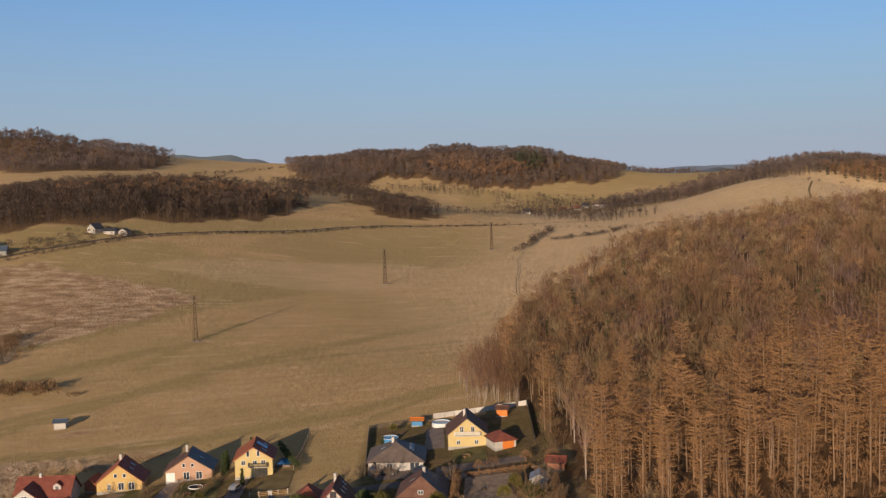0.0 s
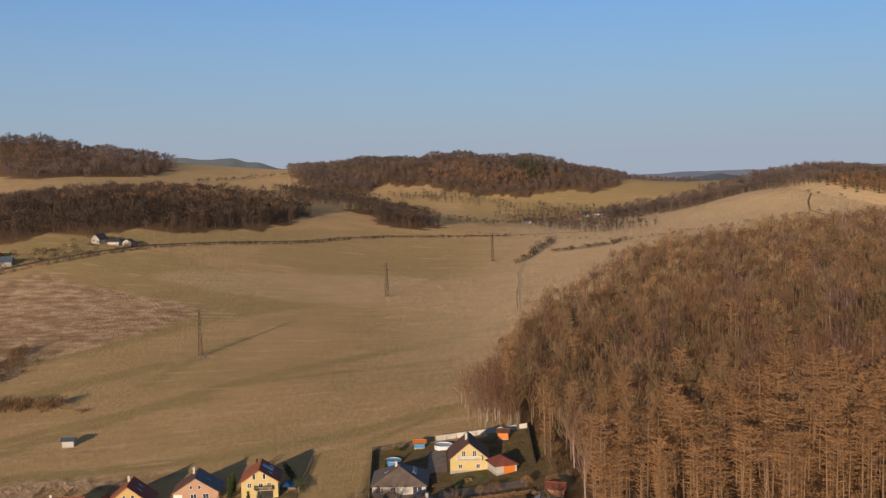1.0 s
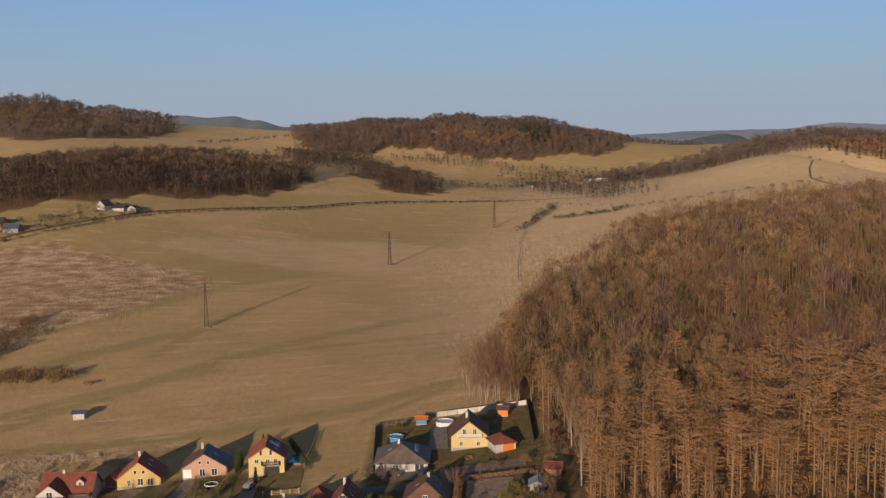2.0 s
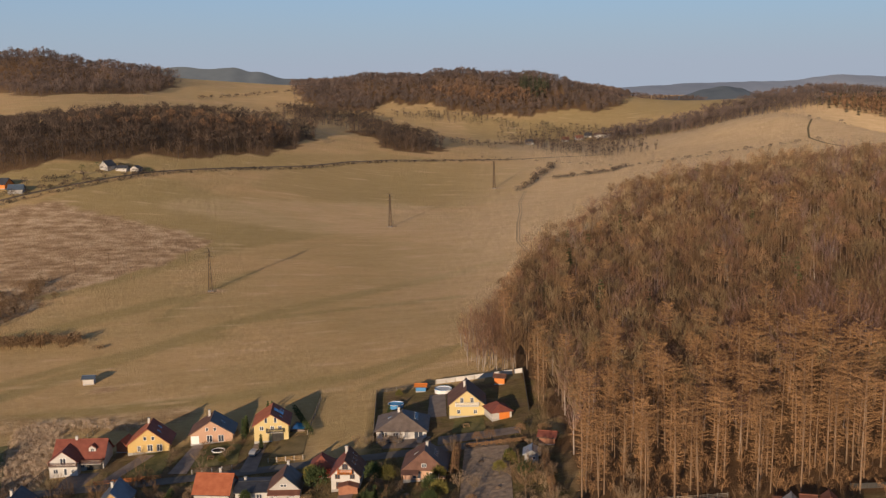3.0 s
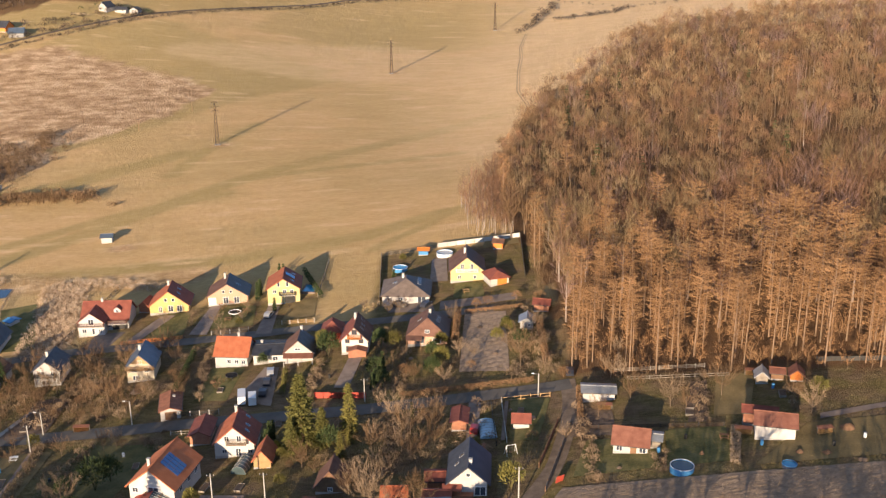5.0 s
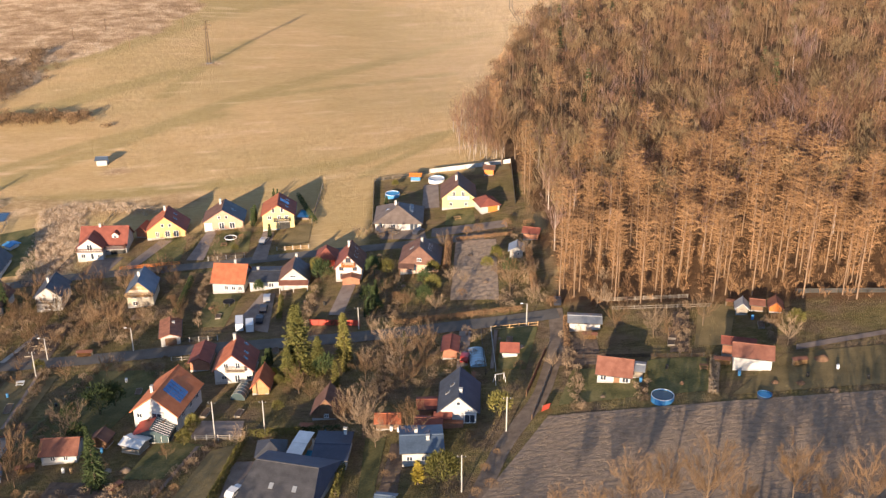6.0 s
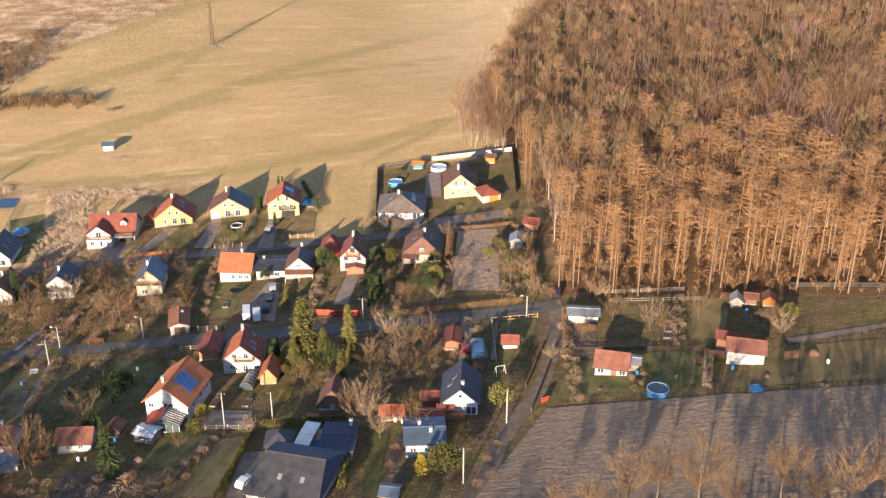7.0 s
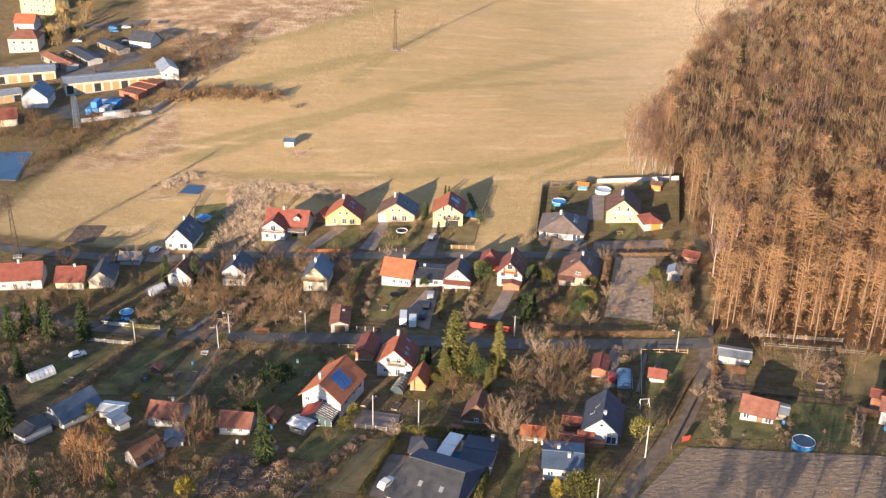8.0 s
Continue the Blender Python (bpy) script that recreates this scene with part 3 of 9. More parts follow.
def ribbon(name, pts, width, lift, material, label, category="road"):
    """A way of even width along a line."""
    line = []
    for (ax, ay), (bx, by) in zip(pts, pts[1:]):
        k = max(1, int(math.hypot(bx - ax, by - ay) / 3))
        line += [(ax + (bx - ax) * i / k, ay + (by - ay) * i / k) for i in range(k)]
    line.append(pts[-1])
    for _ in range(2):
        line = [line[0]] + [tuple((line[i - 1][k] + 2 * line[i][k] + line[i + 1][k]) / 4 for k in (0, 1)) for i in range(1, len(line) - 1)] + [line[-1]]

    def place(u, v):
        i = int(v)
        p, q = line[max(0, i - 1)], line[min(len(line) - 1, i + 1)]
        dx, dy = q[0] - p[0], q[1] - p[1]
        n = math.hypot(dx, dy)
        return line[i][0] - dy / n * u, line[i][1] + dx / n * u
    return drape(name, np.linspace(width / 2, -width / 2, 4), range(len(line)), place, lift, material, label, category)


MEADOW = ground_material("meadow")
GRASS = ground_material("meadow_grass", True)
build_ground()


def build_tufts():
    """Standing dry grass: loose blades, wider with distance, wherever there is meadow."""
    rng = np.random.default_rng(77)
    n = 800000
    d = 225 / (1 - rng.uniform(0, 1 - 225 / 1000, n))
    a = rng.uniform(-0.62, 0.5, n)
    x, y = d * np.sin(a), d * np.cos(a)
    turf, reeds, litter, garden = land_cover(x, y)
    ok = (litter < 0.5) & (garden < 0.4) & ((y > 244) | (x < -190))
    ok &= ~((x > -24) & (x < 24) & (y < 297)) & ~((x > -112) & (x < -36) & (y < 276)) & ~((x > -141) & (x < -118) & (y < 281))
    ok &= garden < 0.4
    ok &= np.hypot(x + 236, y - 288) > 30
    x, y, d, turf, reeds, litter, garden = (v[ok] for v in (x, y, d, turf, reeds, litter, garden))
    z = ground_zs(x, y)
    n = len(x)
    size = d / 1500 * rng.uniform(0.6, 1.2, n)
    tall = (0.26 + 0.5 * reeds) * size ** 0.6 * rng.uniform(0.7, 1.2, n)
    t = rng.uniform(-0.7, 0.7, n)
    ux, uy = np.cos(t) * size * 0.6, np.sin(t) * size * 0.6
    lean = rng.uniform(-0.2, 0.2, (2, n)) * size
    V = np.stack([np.stack([x - ux, y - uy, z - 0.05], -1), np.stack([x + ux, y + uy, z - 0.05], -1), np.stack([x + lean[0], y + lean[1], z + tall], -1)], 1).reshape(-1, 3)
    F = np.arange(len(V)).reshape(-1, 3)
    me = bpy.data.meshes.new("meadow_grass")
    me.vertices.add(len(V))
    me.vertices.foreach_set("co", V.astype(np.float32).ravel())
    me.loops.add(len(V))
    me.loops.foreach_set("vertex_index", F.astype(np.int32).ravel())
    me.polygons.add(len(F))
    me.polygons.foreach_set("loop_start", np.arange(0, len(V), 3, dtype=np.int32))
    me.update(calc_edges=True)
    layer = me.color_attributes.new("cover", "FLOAT_COLOR", "POINT")
    c = np.stack([turf, reeds, litter, garden], -1).astype(np.float32)
    layer.data.foreach_set("color", np.repeat(c, 3, 0).ravel())
    me.attributes.new("parched", "FLOAT", "POINT").data.foreach_set("value", np.repeat(parched(x, y), 3).astype(np.float32))
    me.materials.append(GRASS)
    return tagged(new("meadow_grass", me), "standing dry grass tufts over the meadow", "grass", kind="stuff")


build_tufts()

# ---- roads, plots and water ----
ROAD_LINE = [(-320.2, 197.8), (-199.9, 195.9), (-112.7, 193.3), (-62.4, 195.0), (-20.1, 192.6), (19.2, 192.0), (27.3, 192.6)]
ribbon("road", ROAD_LINE, 5.2, 0.14, ASPHALT, "grey asphalt village road")
LANE_LINE = [(-190.5, 232.7), (-141.7, 234.9), (-109.1, 241.5), (-37.8, 242.9), (11.6, 242.3)]
ribbon("lane", LANE_LINE, 4.2, 0.14, ASPHALT, "narrow asphalt lane between the houses")
TRACK_LINE = [(26.7, 195.1), (26.3, 182.3), (24.9, 174.3), (20.0, 155.8), (11.5, 140.0), (4.9, 120.0), (-3.0, 98.8)]
ribbon("dirt_track", TRACK_LINE, 3.6, 0.13, GRAVEL, "rutted gravel track beside the gardens", "track")
for side in (-0.75, 0.75):
    ribbon("field_track", [(28 + side, 430), (35 + side, 470), (40 + side, 505), (37 + side, 540), (41 + side, 600), (46 + side, 650), (48 + side, 690), (56 + side, 745)], 0.55, 0.06, WORN, "worn wheel rut over the meadow", "track")
ribbon("hill_track", [(300, 783), (296, 815), (295, 848), (308, 890), (325, 931)], 1.7, 0.08, DRY_LAWN, "grassy track over the bald hill", "track")


ribbon("field_road", [(-420, 560), (-330, 575), (-278, 625), (-240, 668), (-205, 712), (-166, 752), (-108, 812), (-82, 848), (-46, 878), (3, 898), (60, 912), (150, 960)], 3.0, 0.12, GRAVEL, "dark field road through the meadows", "road")


def furrow(x, y):
    return 0.10 * noise.noise(Vector((x * 0.9, y * 1.3, 0))) + 0.05 * noise.noise(Vector((x * 0.15, y * 2.2, 3)))


plot("stubble_field", [(4.0, 117.9), (147.6, 97.9), (149.8, 142.7), (20.7, 148.1)], 0.16, PLOUGH, "pale stubble field with faint rows", "field", 0.7, furrow)


def build_stalks():
    """Cut stalks standing in loose rows over the stubble."""
    rng = np.random.default_rng(5)
    n = 90000
    u, v = rng.uniform(0.01, 0.7, n), rng.uniform(0.02, 0.98, n)
    x = (4.0 + 143.6 * u) * (1 - v) + (20.7 + 129.1 * u) * v
    y = (117.9 - 20.0 * u) * (1 - v) + (148.1 - 5.4 * u) * v
    row = np.round(y / 0.62) * 0.62
    y = np.where(rng.random(n) < 0.6, row + rng.normal(0, 0.09, n), y)
    z = ground_zs(x, y) + 0.1
    t, w, h = rng.uniform(0, math.pi, n), rng.uniform(0.03, 0.09, n), rng.uniform(0.08, 0.22, n)
    ux, uy = np.cos(t) * w, np.sin(t) * w
    V = np.stack([np.stack([x - ux, y - uy, z], -1), np.stack([x + ux, y + uy, z], -1), np.stack([x + rng.uniform(-0.1, 0.1, n), y + rng.uniform(-0.1, 0.1, n), z + h], -1)], 1).reshape(-1, 3)
    me = bpy.data.meshes.new("stubble")
    me.from_pydata(V.tolist(), [], np.arange(3 * n).reshape(-1, 3).tolist())
    me.materials.append(CUT_STRAW)
    return tagged(new("stubble", me), "pale cut stalks over the field", "stubble", kind="stuff")


build_stalks()
# ---- building kit ----
class Soup:
    """Vertices and faces that become one mesh."""

    def __init__(self):
        self.v, self.f = [], []

    def face(self, *pts):
        n = len(self.v)
        self.v += [tuple(p) for p in pts]
        self.f.append(tuple(range(n, n + len(pts))))
        return self

    def box(self, x0, x1, y0, y1, z0, z1, turn=0.0, about=(0, 0)):
        c, s = math.cos(radians(turn)), math.sin(radians(turn))
        n = len(self.v)
        for x, y, z in ((x0, y0, z0), (x1, y0, z0), (x1, y1, z0), (x0, y1, z0), (x0, y0, z1), (x1, y0, z1), (x1, y1, z1), (x0, y1, z1)):
            dx, dy = x - about[0], y - about[1]
            self.v.append((about[0] + c * dx - s * dy, about[1] + s * dx + c * dy, z))
        self.f += [tuple(n + i for i in q) for q in ((0, 3, 2, 1), (4, 5, 6, 7), (0, 1, 5, 4), (1, 2, 6, 5), (2, 3, 7, 6), (3, 0, 4, 7))]
        return self

    def slab(self, a, b, c, d, thick):
        """A plate with its upper face a b c d."""
        nrm = (Vector(b) - Vector(a)).cross(Vector(d) - Vector(a)).normalized() * thick
        low = [Vector(p) - nrm for p in (a, b, c, d)]
        n = len(self.v)
        self.v += [tuple(p) for p in (a, b, c, d)] + [tuple(p) for p in low]
        self.f += [tuple(n + i for i in q) for q in ((0, 1, 2, 3), (7, 6, 5, 4), (0, 4, 5, 1), (1, 5, 6, 2), (2, 6, 7, 3), (3, 7, 4, 0))]
        return self

    def prism(self, outline, y0, y1):
        """An outline in x and z (anticlockwise from the front) drawn out along y."""
        n, k = len(self.v), len(outline)
        self.v += [(x, y0, z) for x, z in outline] + [(x, y1, z) for x, z in outline]
        self.f += [tuple(range(n, n + k)), tuple(range(n + 2 * k - 1, n + k - 1, -1))]
        self.f += [(n + i, n + k + i, n + k + (i + 1) % k, n + (i + 1) % k) for i in range(k)]
        return self

    def tube(self, p, q, r0, r1, sides=5, cap=True):
        p, q = Vector(p), Vector(q)
        d = (q - p).normalized()
        side = d.orthogonal().normalized()
        up = d.cross(side)
        n = len(self.v)
        for c, r in ((p, r0), (q, r1)):
            for i in range(sides):
                a = 2 * math.pi * i / sides
                self.v.append(tuple(c + (side * math.cos(a) + up * math.sin(a)) * r))
        self.f += [(n + i, n + (i + 1) % sides, n + sides + (i + 1) % sides, n + sides + i) for i in range(sides)]
        if cap:
            self.f.append(tuple(range(n + sides, n + 2 * sides)))
        return self

    def pipe(self, pts, radii, sides=5):
        """One tapering tube through several points."""
        n = len(self.v)
        for (x, y, z), r in zip(pts, radii):
            self.v += [(x + r * math.cos(2 * math.pi * i / sides), y + r * math.sin(2 * math.pi * i / sides), z) for i in range(sides)]
        for j in range(len(pts) - 1):
            for i in range(sides):
                a, b = n + j * sides + i, n + j * sides + (i + 1) % sides
                self.f.append((a, b, b + sides, a + sides))
        return self

    def sliver(self, p, q, w, rng):
        """A thin pointed blade from p to q."""
        d = Vector(q) - Vector(p)
        s = Vector((rng.uniform(-1, 1), rng.uniform(-1, 1), rng.uniform(-1, 1))).cross(d)
        s = s.normalized() * w if s.length > 1e-6 else Vector((w, 0, 0))
        n = len(self.v)
        self.v += [tuple(Vector(p) - s), tuple(Vector(p) + s), tuple(q)]
        self.f.append((n, n + 1, n + 2))
        return self

    def mesh(self, name, material, smooth=False):
        me = bpy.data.meshes.new(name)
        me.from_pydata(self.v, [], self.f)
        if material:
            me.materials.append(material)
        if smooth:
            me.polygons.foreach_set("use_smooth", [True] * len(me.polygons))
        return me


def part(name, soup, material, parent, label=""):
    ob = new(name, soup.mesh(name, material) if isinstance(soup, Soup) else soup)
    ob.parent = parent
    return tagged(ob, label)


def thing(name, x, y, turn=0.0, label="", category="", group="", lift=0.0, kind=""):
    """An empty at the base of a thing, on the land."""
    ob = new(name)
    ob.matrix_basis = pose(x, y, ground_z(x, y) + lift, 0, 0, turn)
    return tagged(ob, label, category, group, kind)


def window(parent, x, z, w, h, y=0.0, side="front", frame_mat=None, name="window"):
    """A window in a wall: frame proud of it, pane set in. side: front faces -y at y, left faces -x, right faces +x (x is then along y)."""
    frame_mat = frame_mat or PLASTIC_WHITE
    fr, pa, b = Soup(), Soup(), 0.09

    def put(s, a0, a1, d0, d1, z0, z1):
        if side == "front":
            s.box(x + a0, x + a1, y - d1, y - d0, z0, z1)
        elif side == "left":
            s.box(y - d1, y - d0, x + a0, x + a1, z0, z1)
        else:
            s.box(y + d0, y + d1, x + a0, x + a1, z0, z1)
    put(fr, -w / 2, w / 2, 0, 0.07, z, z + b)
    put(fr, -w / 2, w / 2, 0, 0.07, z + h - b, z + h)
    put(fr, -w / 2, -w / 2 + b, 0, 0.07, z + b, z + h - b)
    put(fr, w / 2 - b, w / 2, 0, 0.07, z + b, z + h - b)
    if w > 0.9:
        put(fr, -b / 2, b / 2, 0, 0.06, z + b, z + h - b)
    put(pa, -w / 2 + b, w / 2 - b, 0.0, 0.02, z + b, z + h - b)
    f = part(name, fr, frame_mat, parent)
    part("pane", pa, PANE, f)
    return f


def chimney(parent, x, y, z0, z1, material=None, w=0.6):
    c = part("chimney", Soup().box(x - w / 2, x + w / 2, y - w / 2, y + w / 2, z0, z1), material or WHITE, parent)
    part("chimney_cap", Soup().box(x - w / 2 - 0.08, x + w / 2 + 0.08, y - w / 2 - 0.08, y + w / 2 + 0.08, z1, z1 + 0.12), CONCRETE, c)


def on_slope(parent, name, side, w, ridge, eave, along, up, sx, sy, material, half, proud=0.06, frame=None):
    """A flat piece on the slope of a roof whose ridge runs along y. side -1 left, 1 right; along: y of its middle; up: 0 eave to 1 ridge."""
    ang = math.atan2(ridge - eave, half)
    cx, cz = side * half * (1 - up), eave + (ridge - eave) * up
    s = Soup()
    ux, uz = -side * math.cos(ang), math.sin(ang)
    nx, nz = side * math.sin(ang), math.cos(ang)
    p = []
    for a, b in ((-1, -1), (1, -1), (1, 1), (-1, 1)):
        p.append((cx + ux * b * sy / 2 + nx * proud, along + a * sx / 2, cz + uz * b * sy / 2 + nz * proud))
    if side > 0:
        s.slab(*p, 0.05)
    else:
        s.slab(p[1], p[0], p[3], p[2], 0.05)
    ob = part(name, s, frame or material, parent)
    if frame:
        k = 0.8
        q = [tuple(cx_ + n_ for cx_, n_ in zip((np.array(v) - np.mean(p, axis=0)) * k + np.mean(p, axis=0), (nx * 0.02, 0, nz * 0.02))) for v in p]
        g = Soup()
        g.slab(*q, 0.01) if side > 0 else g.slab(q[1], q[0], q[3], q[2], 0.01)
        part("pane", g, material, ob)
    return ob


def gable_house(name, x, y, turn, w, d, eave, ridge, wall, roof, label, roof_shade_side=None, over=0.5, hip=0.0, windows=(), left_windows=(),
                right_windows=(), chimneys=(), skylights=(), solar=(), door=None, category="house", across=False, frame_mat=None, below=1.2, group="", plinth=True):
    """A house with a saddle roof. Its ridge runs front to back (along y), or with across=True from side to side.
    hip: how far the ridge is cut back at each end. Windows: (x, z, width, height) on the front."""
    h = thing(name, x, y, turn, label, category, group)
    t = 0.18
    if not across:
        k = w / 2
        part("wall", Soup().prism([(-k, -below), (k, -below), (k, eave), (0, ridge if not hip else eave + 0.01), (-k, eave)], 0, d), wall, h)
        slope = (ridge - eave) / k
        e, ze = k + over, eave - over * slope + 0.12
        zr = ridge + 0.14
        f0, f1 = -over, d + over
        if hip:
            left = Soup().slab((-e, f1, ze), (-e, f0, ze), (0, f0 + hip, zr), (0, f1 - hip, zr), t)
            right = Soup().slab((e, f0, ze), (e, f1, ze), (0, f1 - hip, zr), (0, f0 + hip, zr), t)
            front = Soup().slab((-e, f0, ze), (e, f0, ze), (0.01, f0 + hip, zr), (-0.01, f0 + hip, zr), t)
            back = Soup().slab((e, f1, ze), (-e, f1, ze), (-0.01, f1 - hip, zr), (0.01, f1 - hip, zr), t)
            part("roof_hip", front, roof, h)
            part("roof_hip", back, roof, h)
        else:
            left = Soup().slab((-e, f1, ze), (-e, f0, ze), (0, f0, zr), (0, f1, zr), t)
            right = Soup().slab((e, f0, ze), (e, f1, ze), (0, f1, zr), (0, f0, zr), t)
        part("roof_slope", left, roof, h)
        # a darker covering on this slope paints in its shade
        part("roof_slope", right, roof_shade_side or roof, h)
        part("ridge_cap", Soup().tube((0, f0 + hip, zr), (0, f1 - hip, zr), 0.14, 0.14, 6), roof_shade_side or roof, h)
        for sx in (-1, 1):
            part("gutter", Soup().tube((sx * (e + 0.06), f0, ze - 0.1), (sx * (e + 0.06), f1, ze - 0.1), 0.08, 0.08, 5), DARK_METAL, h)
    else:
        k = d / 2
        hw = w / 2
        n = Soup()
        outline = [(0, -below), (d, -below), (d, eave), (k, ridge if not hip else eave + 0.01), (0, eave)]
        c = len(n.v)
        n.v += [(-hw, yy, zz) for yy, zz in outline] + [(hw, yy, zz) for yy, zz in outline]
        n.f += [tuple(range(c + 4, c - 1, -1)), tuple(range(c + 5, c + 10))]
        n.f += [(c + i, c + (i + 1) % 5, c + 5 + (i + 1) % 5, c + 5 + i) for i in range(5)]
        part("wall", n, wall, h)
        slope = (ridge - eave) / k
        e, ze, zr = hw + over, eave - over * slope + 0.12, ridge + 0.14
        f0, f1 = -over, d + over
        front = Soup().slab((-e, f0, ze), (e, f0, ze), (e - hip, k, zr), (-e + hip, k, zr), t)
        back = Soup().slab((e, f1, ze), (-e, f1, ze), (-e + hip, k, zr), (e - hip, k, zr), t)
        part("roof_slope", front, roof, h)
        part("roof_slope", back, roof_shade_side or roof, h)
        if hip:
            part("roof_hip", Soup().slab((-e, f1, ze), (-e, f0, ze), (-e + hip, k - 0.01, zr), (-e + hip, k + 0.01, zr), t), roof, h)
            part("roof_hip", Soup().slab((e, f0, ze), (e, f1, ze), (e - hip, k + 0.01, zr), (e - hip, k - 0.01, zr), t), roof_shade_side or roof, h)
        part("ridge_cap", Soup().tube((-e + hip, k, zr), (e - hip, k, zr), 0.14, 0.14, 6), roof, h)
        part("gutter", Soup().tube((-e, f0 - 0.06, ze - 0.1), (e, f0 - 0.06, ze - 0.1), 0.08, 0.08, 5), DARK_METAL, h)
    if plinth:
        part("plinth", Soup().box(-w / 2 - 0.04, w / 2 + 0.04, -0.04, d + 0.04, -below, 0.3), GREY_WALL, h)
    for wx, wz, ww, wh in windows:
        window(h, wx, wz, ww, wh, 0.0, "front", frame_mat)
    for wy, wz, ww, wh in left_windows:
        window(h, wy, wz, ww, wh, -w / 2, "left", frame_mat)
    for wy, wz, ww, wh in right_windows:
        window(h, wy, wz, ww, wh, w / 2, "right", frame_mat)
    if door:
        part("door", Soup().box(door[0] - door[1] / 2, door[0] + door[1] / 2, -0.05, 0.02, 0.02, door[2]), door[3], h)
    for cx, cy, cz in chimneys:
        chimney(h, cx, cy, ridge - 1.4, ridge + cz)
    for side, along, up in skylights:
        on_slope(h, "roof_window", side, w, ridge + 0.14, eave + 0.12, along, up, 0.8, 1.2, PANE, w / 2, frame=ZINC)
    for side, along, up, nx, ny in solar:
        for i in range(nx):
            for j in range(ny):
                on_slope(h, "solar_panel", side, w, ridge + 0.14, eave + 0.12, along + (i - (nx - 1) / 2) * 1.13, up + (j - (ny - 1) / 2) * 1.55 / math.hypot(w / 2, ridge - eave),
                         1.0, 1.5, SOLAR, w / 2, 0.12)
    return h

# ---- village houses ----
# two-tone roofs: the darker right slope is shade put into the tile colour
gable_house("house", -101.0, 254.5, 2, 13.3, 9, 3.6, 7.4, WHITE, RED_TILE, "white two-storey house with red tiled roof and garage", across=True,
            windows=[(-4.8, 0.7, 1.3, 1.3), (-2.0, 0.7, 1.3, 1.3), (1.0, 0.9, 1.0, 1.2)], chimneys=[(-1.5, 4.5, 0.9)], door=(4.2, 4.4, 2.5, DARK_METAL))
gable_house("house", -84.2, 262.5, 5, 11.4, 8.6, 2.7, 7.1, YELLOW, ORANGE_TILE, "yellow gabled house with orange tiles, sunlit gable", roof_shade_side=RED_TILE,
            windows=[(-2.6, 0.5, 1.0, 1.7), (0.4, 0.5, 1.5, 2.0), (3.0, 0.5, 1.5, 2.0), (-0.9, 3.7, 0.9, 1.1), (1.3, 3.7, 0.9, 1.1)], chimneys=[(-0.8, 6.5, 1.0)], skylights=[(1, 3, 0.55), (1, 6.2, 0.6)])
gable_house("house", -67.1, 265.0, 5, 11.7, 8.6, 2.9, 6.6, SALMON, BROWN_TILE, "salmon-pink house with brown tiled roof", roof_shade_side=SLATE,
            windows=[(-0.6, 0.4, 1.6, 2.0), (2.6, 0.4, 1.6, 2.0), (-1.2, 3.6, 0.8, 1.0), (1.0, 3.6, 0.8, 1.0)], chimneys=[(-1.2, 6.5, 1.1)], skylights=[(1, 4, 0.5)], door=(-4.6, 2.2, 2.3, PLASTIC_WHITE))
gable_house("house", -49.7, 261.6, 5, 9.4, 10, 4.9, 7.9, PALE_YELLOW, ORANGE_TILE, "tall yellow house with solar panels on orange roof", roof_shade_side=RED_TILE,
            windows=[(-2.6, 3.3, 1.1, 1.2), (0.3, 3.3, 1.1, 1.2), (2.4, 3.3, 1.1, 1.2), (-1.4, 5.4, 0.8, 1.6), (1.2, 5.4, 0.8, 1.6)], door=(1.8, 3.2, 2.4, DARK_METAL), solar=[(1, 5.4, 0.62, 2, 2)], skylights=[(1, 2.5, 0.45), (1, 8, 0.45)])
gable_house("house", -13.3, 252.0, -1, 13.4, 13, 2.7, 6, WHITE, WARM_TILE, "white bungalow with grey-brown hipped roof and skylights, right slope painted shade-dark", roof_shade_side=SLATE, hip=5.5, windows=[(-4.5, 0.8, 1.4, 1.4), (-1.5, 0.8, 1.4, 1.4), (4.6, 0.2, 2.4, 2.2)],
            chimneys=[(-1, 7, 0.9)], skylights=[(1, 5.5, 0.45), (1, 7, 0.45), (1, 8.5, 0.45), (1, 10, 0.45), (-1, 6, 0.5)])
gable_house("house", 4.5, 263.6, 0, 9.8, 11, 3.6, 7.6, PALE_YELLOW, BROWN_TILE, "yellow house with half-hipped brown roof and balcony", roof_shade_side=SLATE,
            windows=[(-2.3, 0.8, 1.0, 1.2), (2.3, 0.8, 1.0, 1.2), (-1.4, 3.9, 1.0, 1.6), (1.4, 3.9, 1.0, 1.6)], chimneys=[(-0.6, 5, 1.2)])
gable_house("garage", 13.9, 258.2, 18, 5.6, 6.4, 2.3, 3.7, WHITE, RED_TILE, "white garage with dark red hipped roof and orange door", hip=2.4, category="garage", door=(0.7, 3.0, 2.0, ORANGE_PAINT))
gable_house("house", -58.2, 224.0, -5, 8.6, 8.4, 3.4, 6.8, WHITE, ORANGE_TILE, "white house with bright orange tiled roof", across=True, windows=[(-0.6, 1.0, 1.1, 1.3), (1.4, 1.0, 1.1, 1.3), (3.2, 1.0, 1.1, 1.3)], chimneys=[(1.2, 4.6, 1.2)], skylights=())
gable_house("house", -48.1, 224.0, 3, 8.4, 9, 2.6, 3.4, WHITE, SLATE, "low white house with flat dark roof", across=True, windows=[(-2.2, 0.7, 1.8, 1.3), (1.5, 0.7, 1.4, 1.3)], chimneys=[(-2.5, 6, 0.6)])
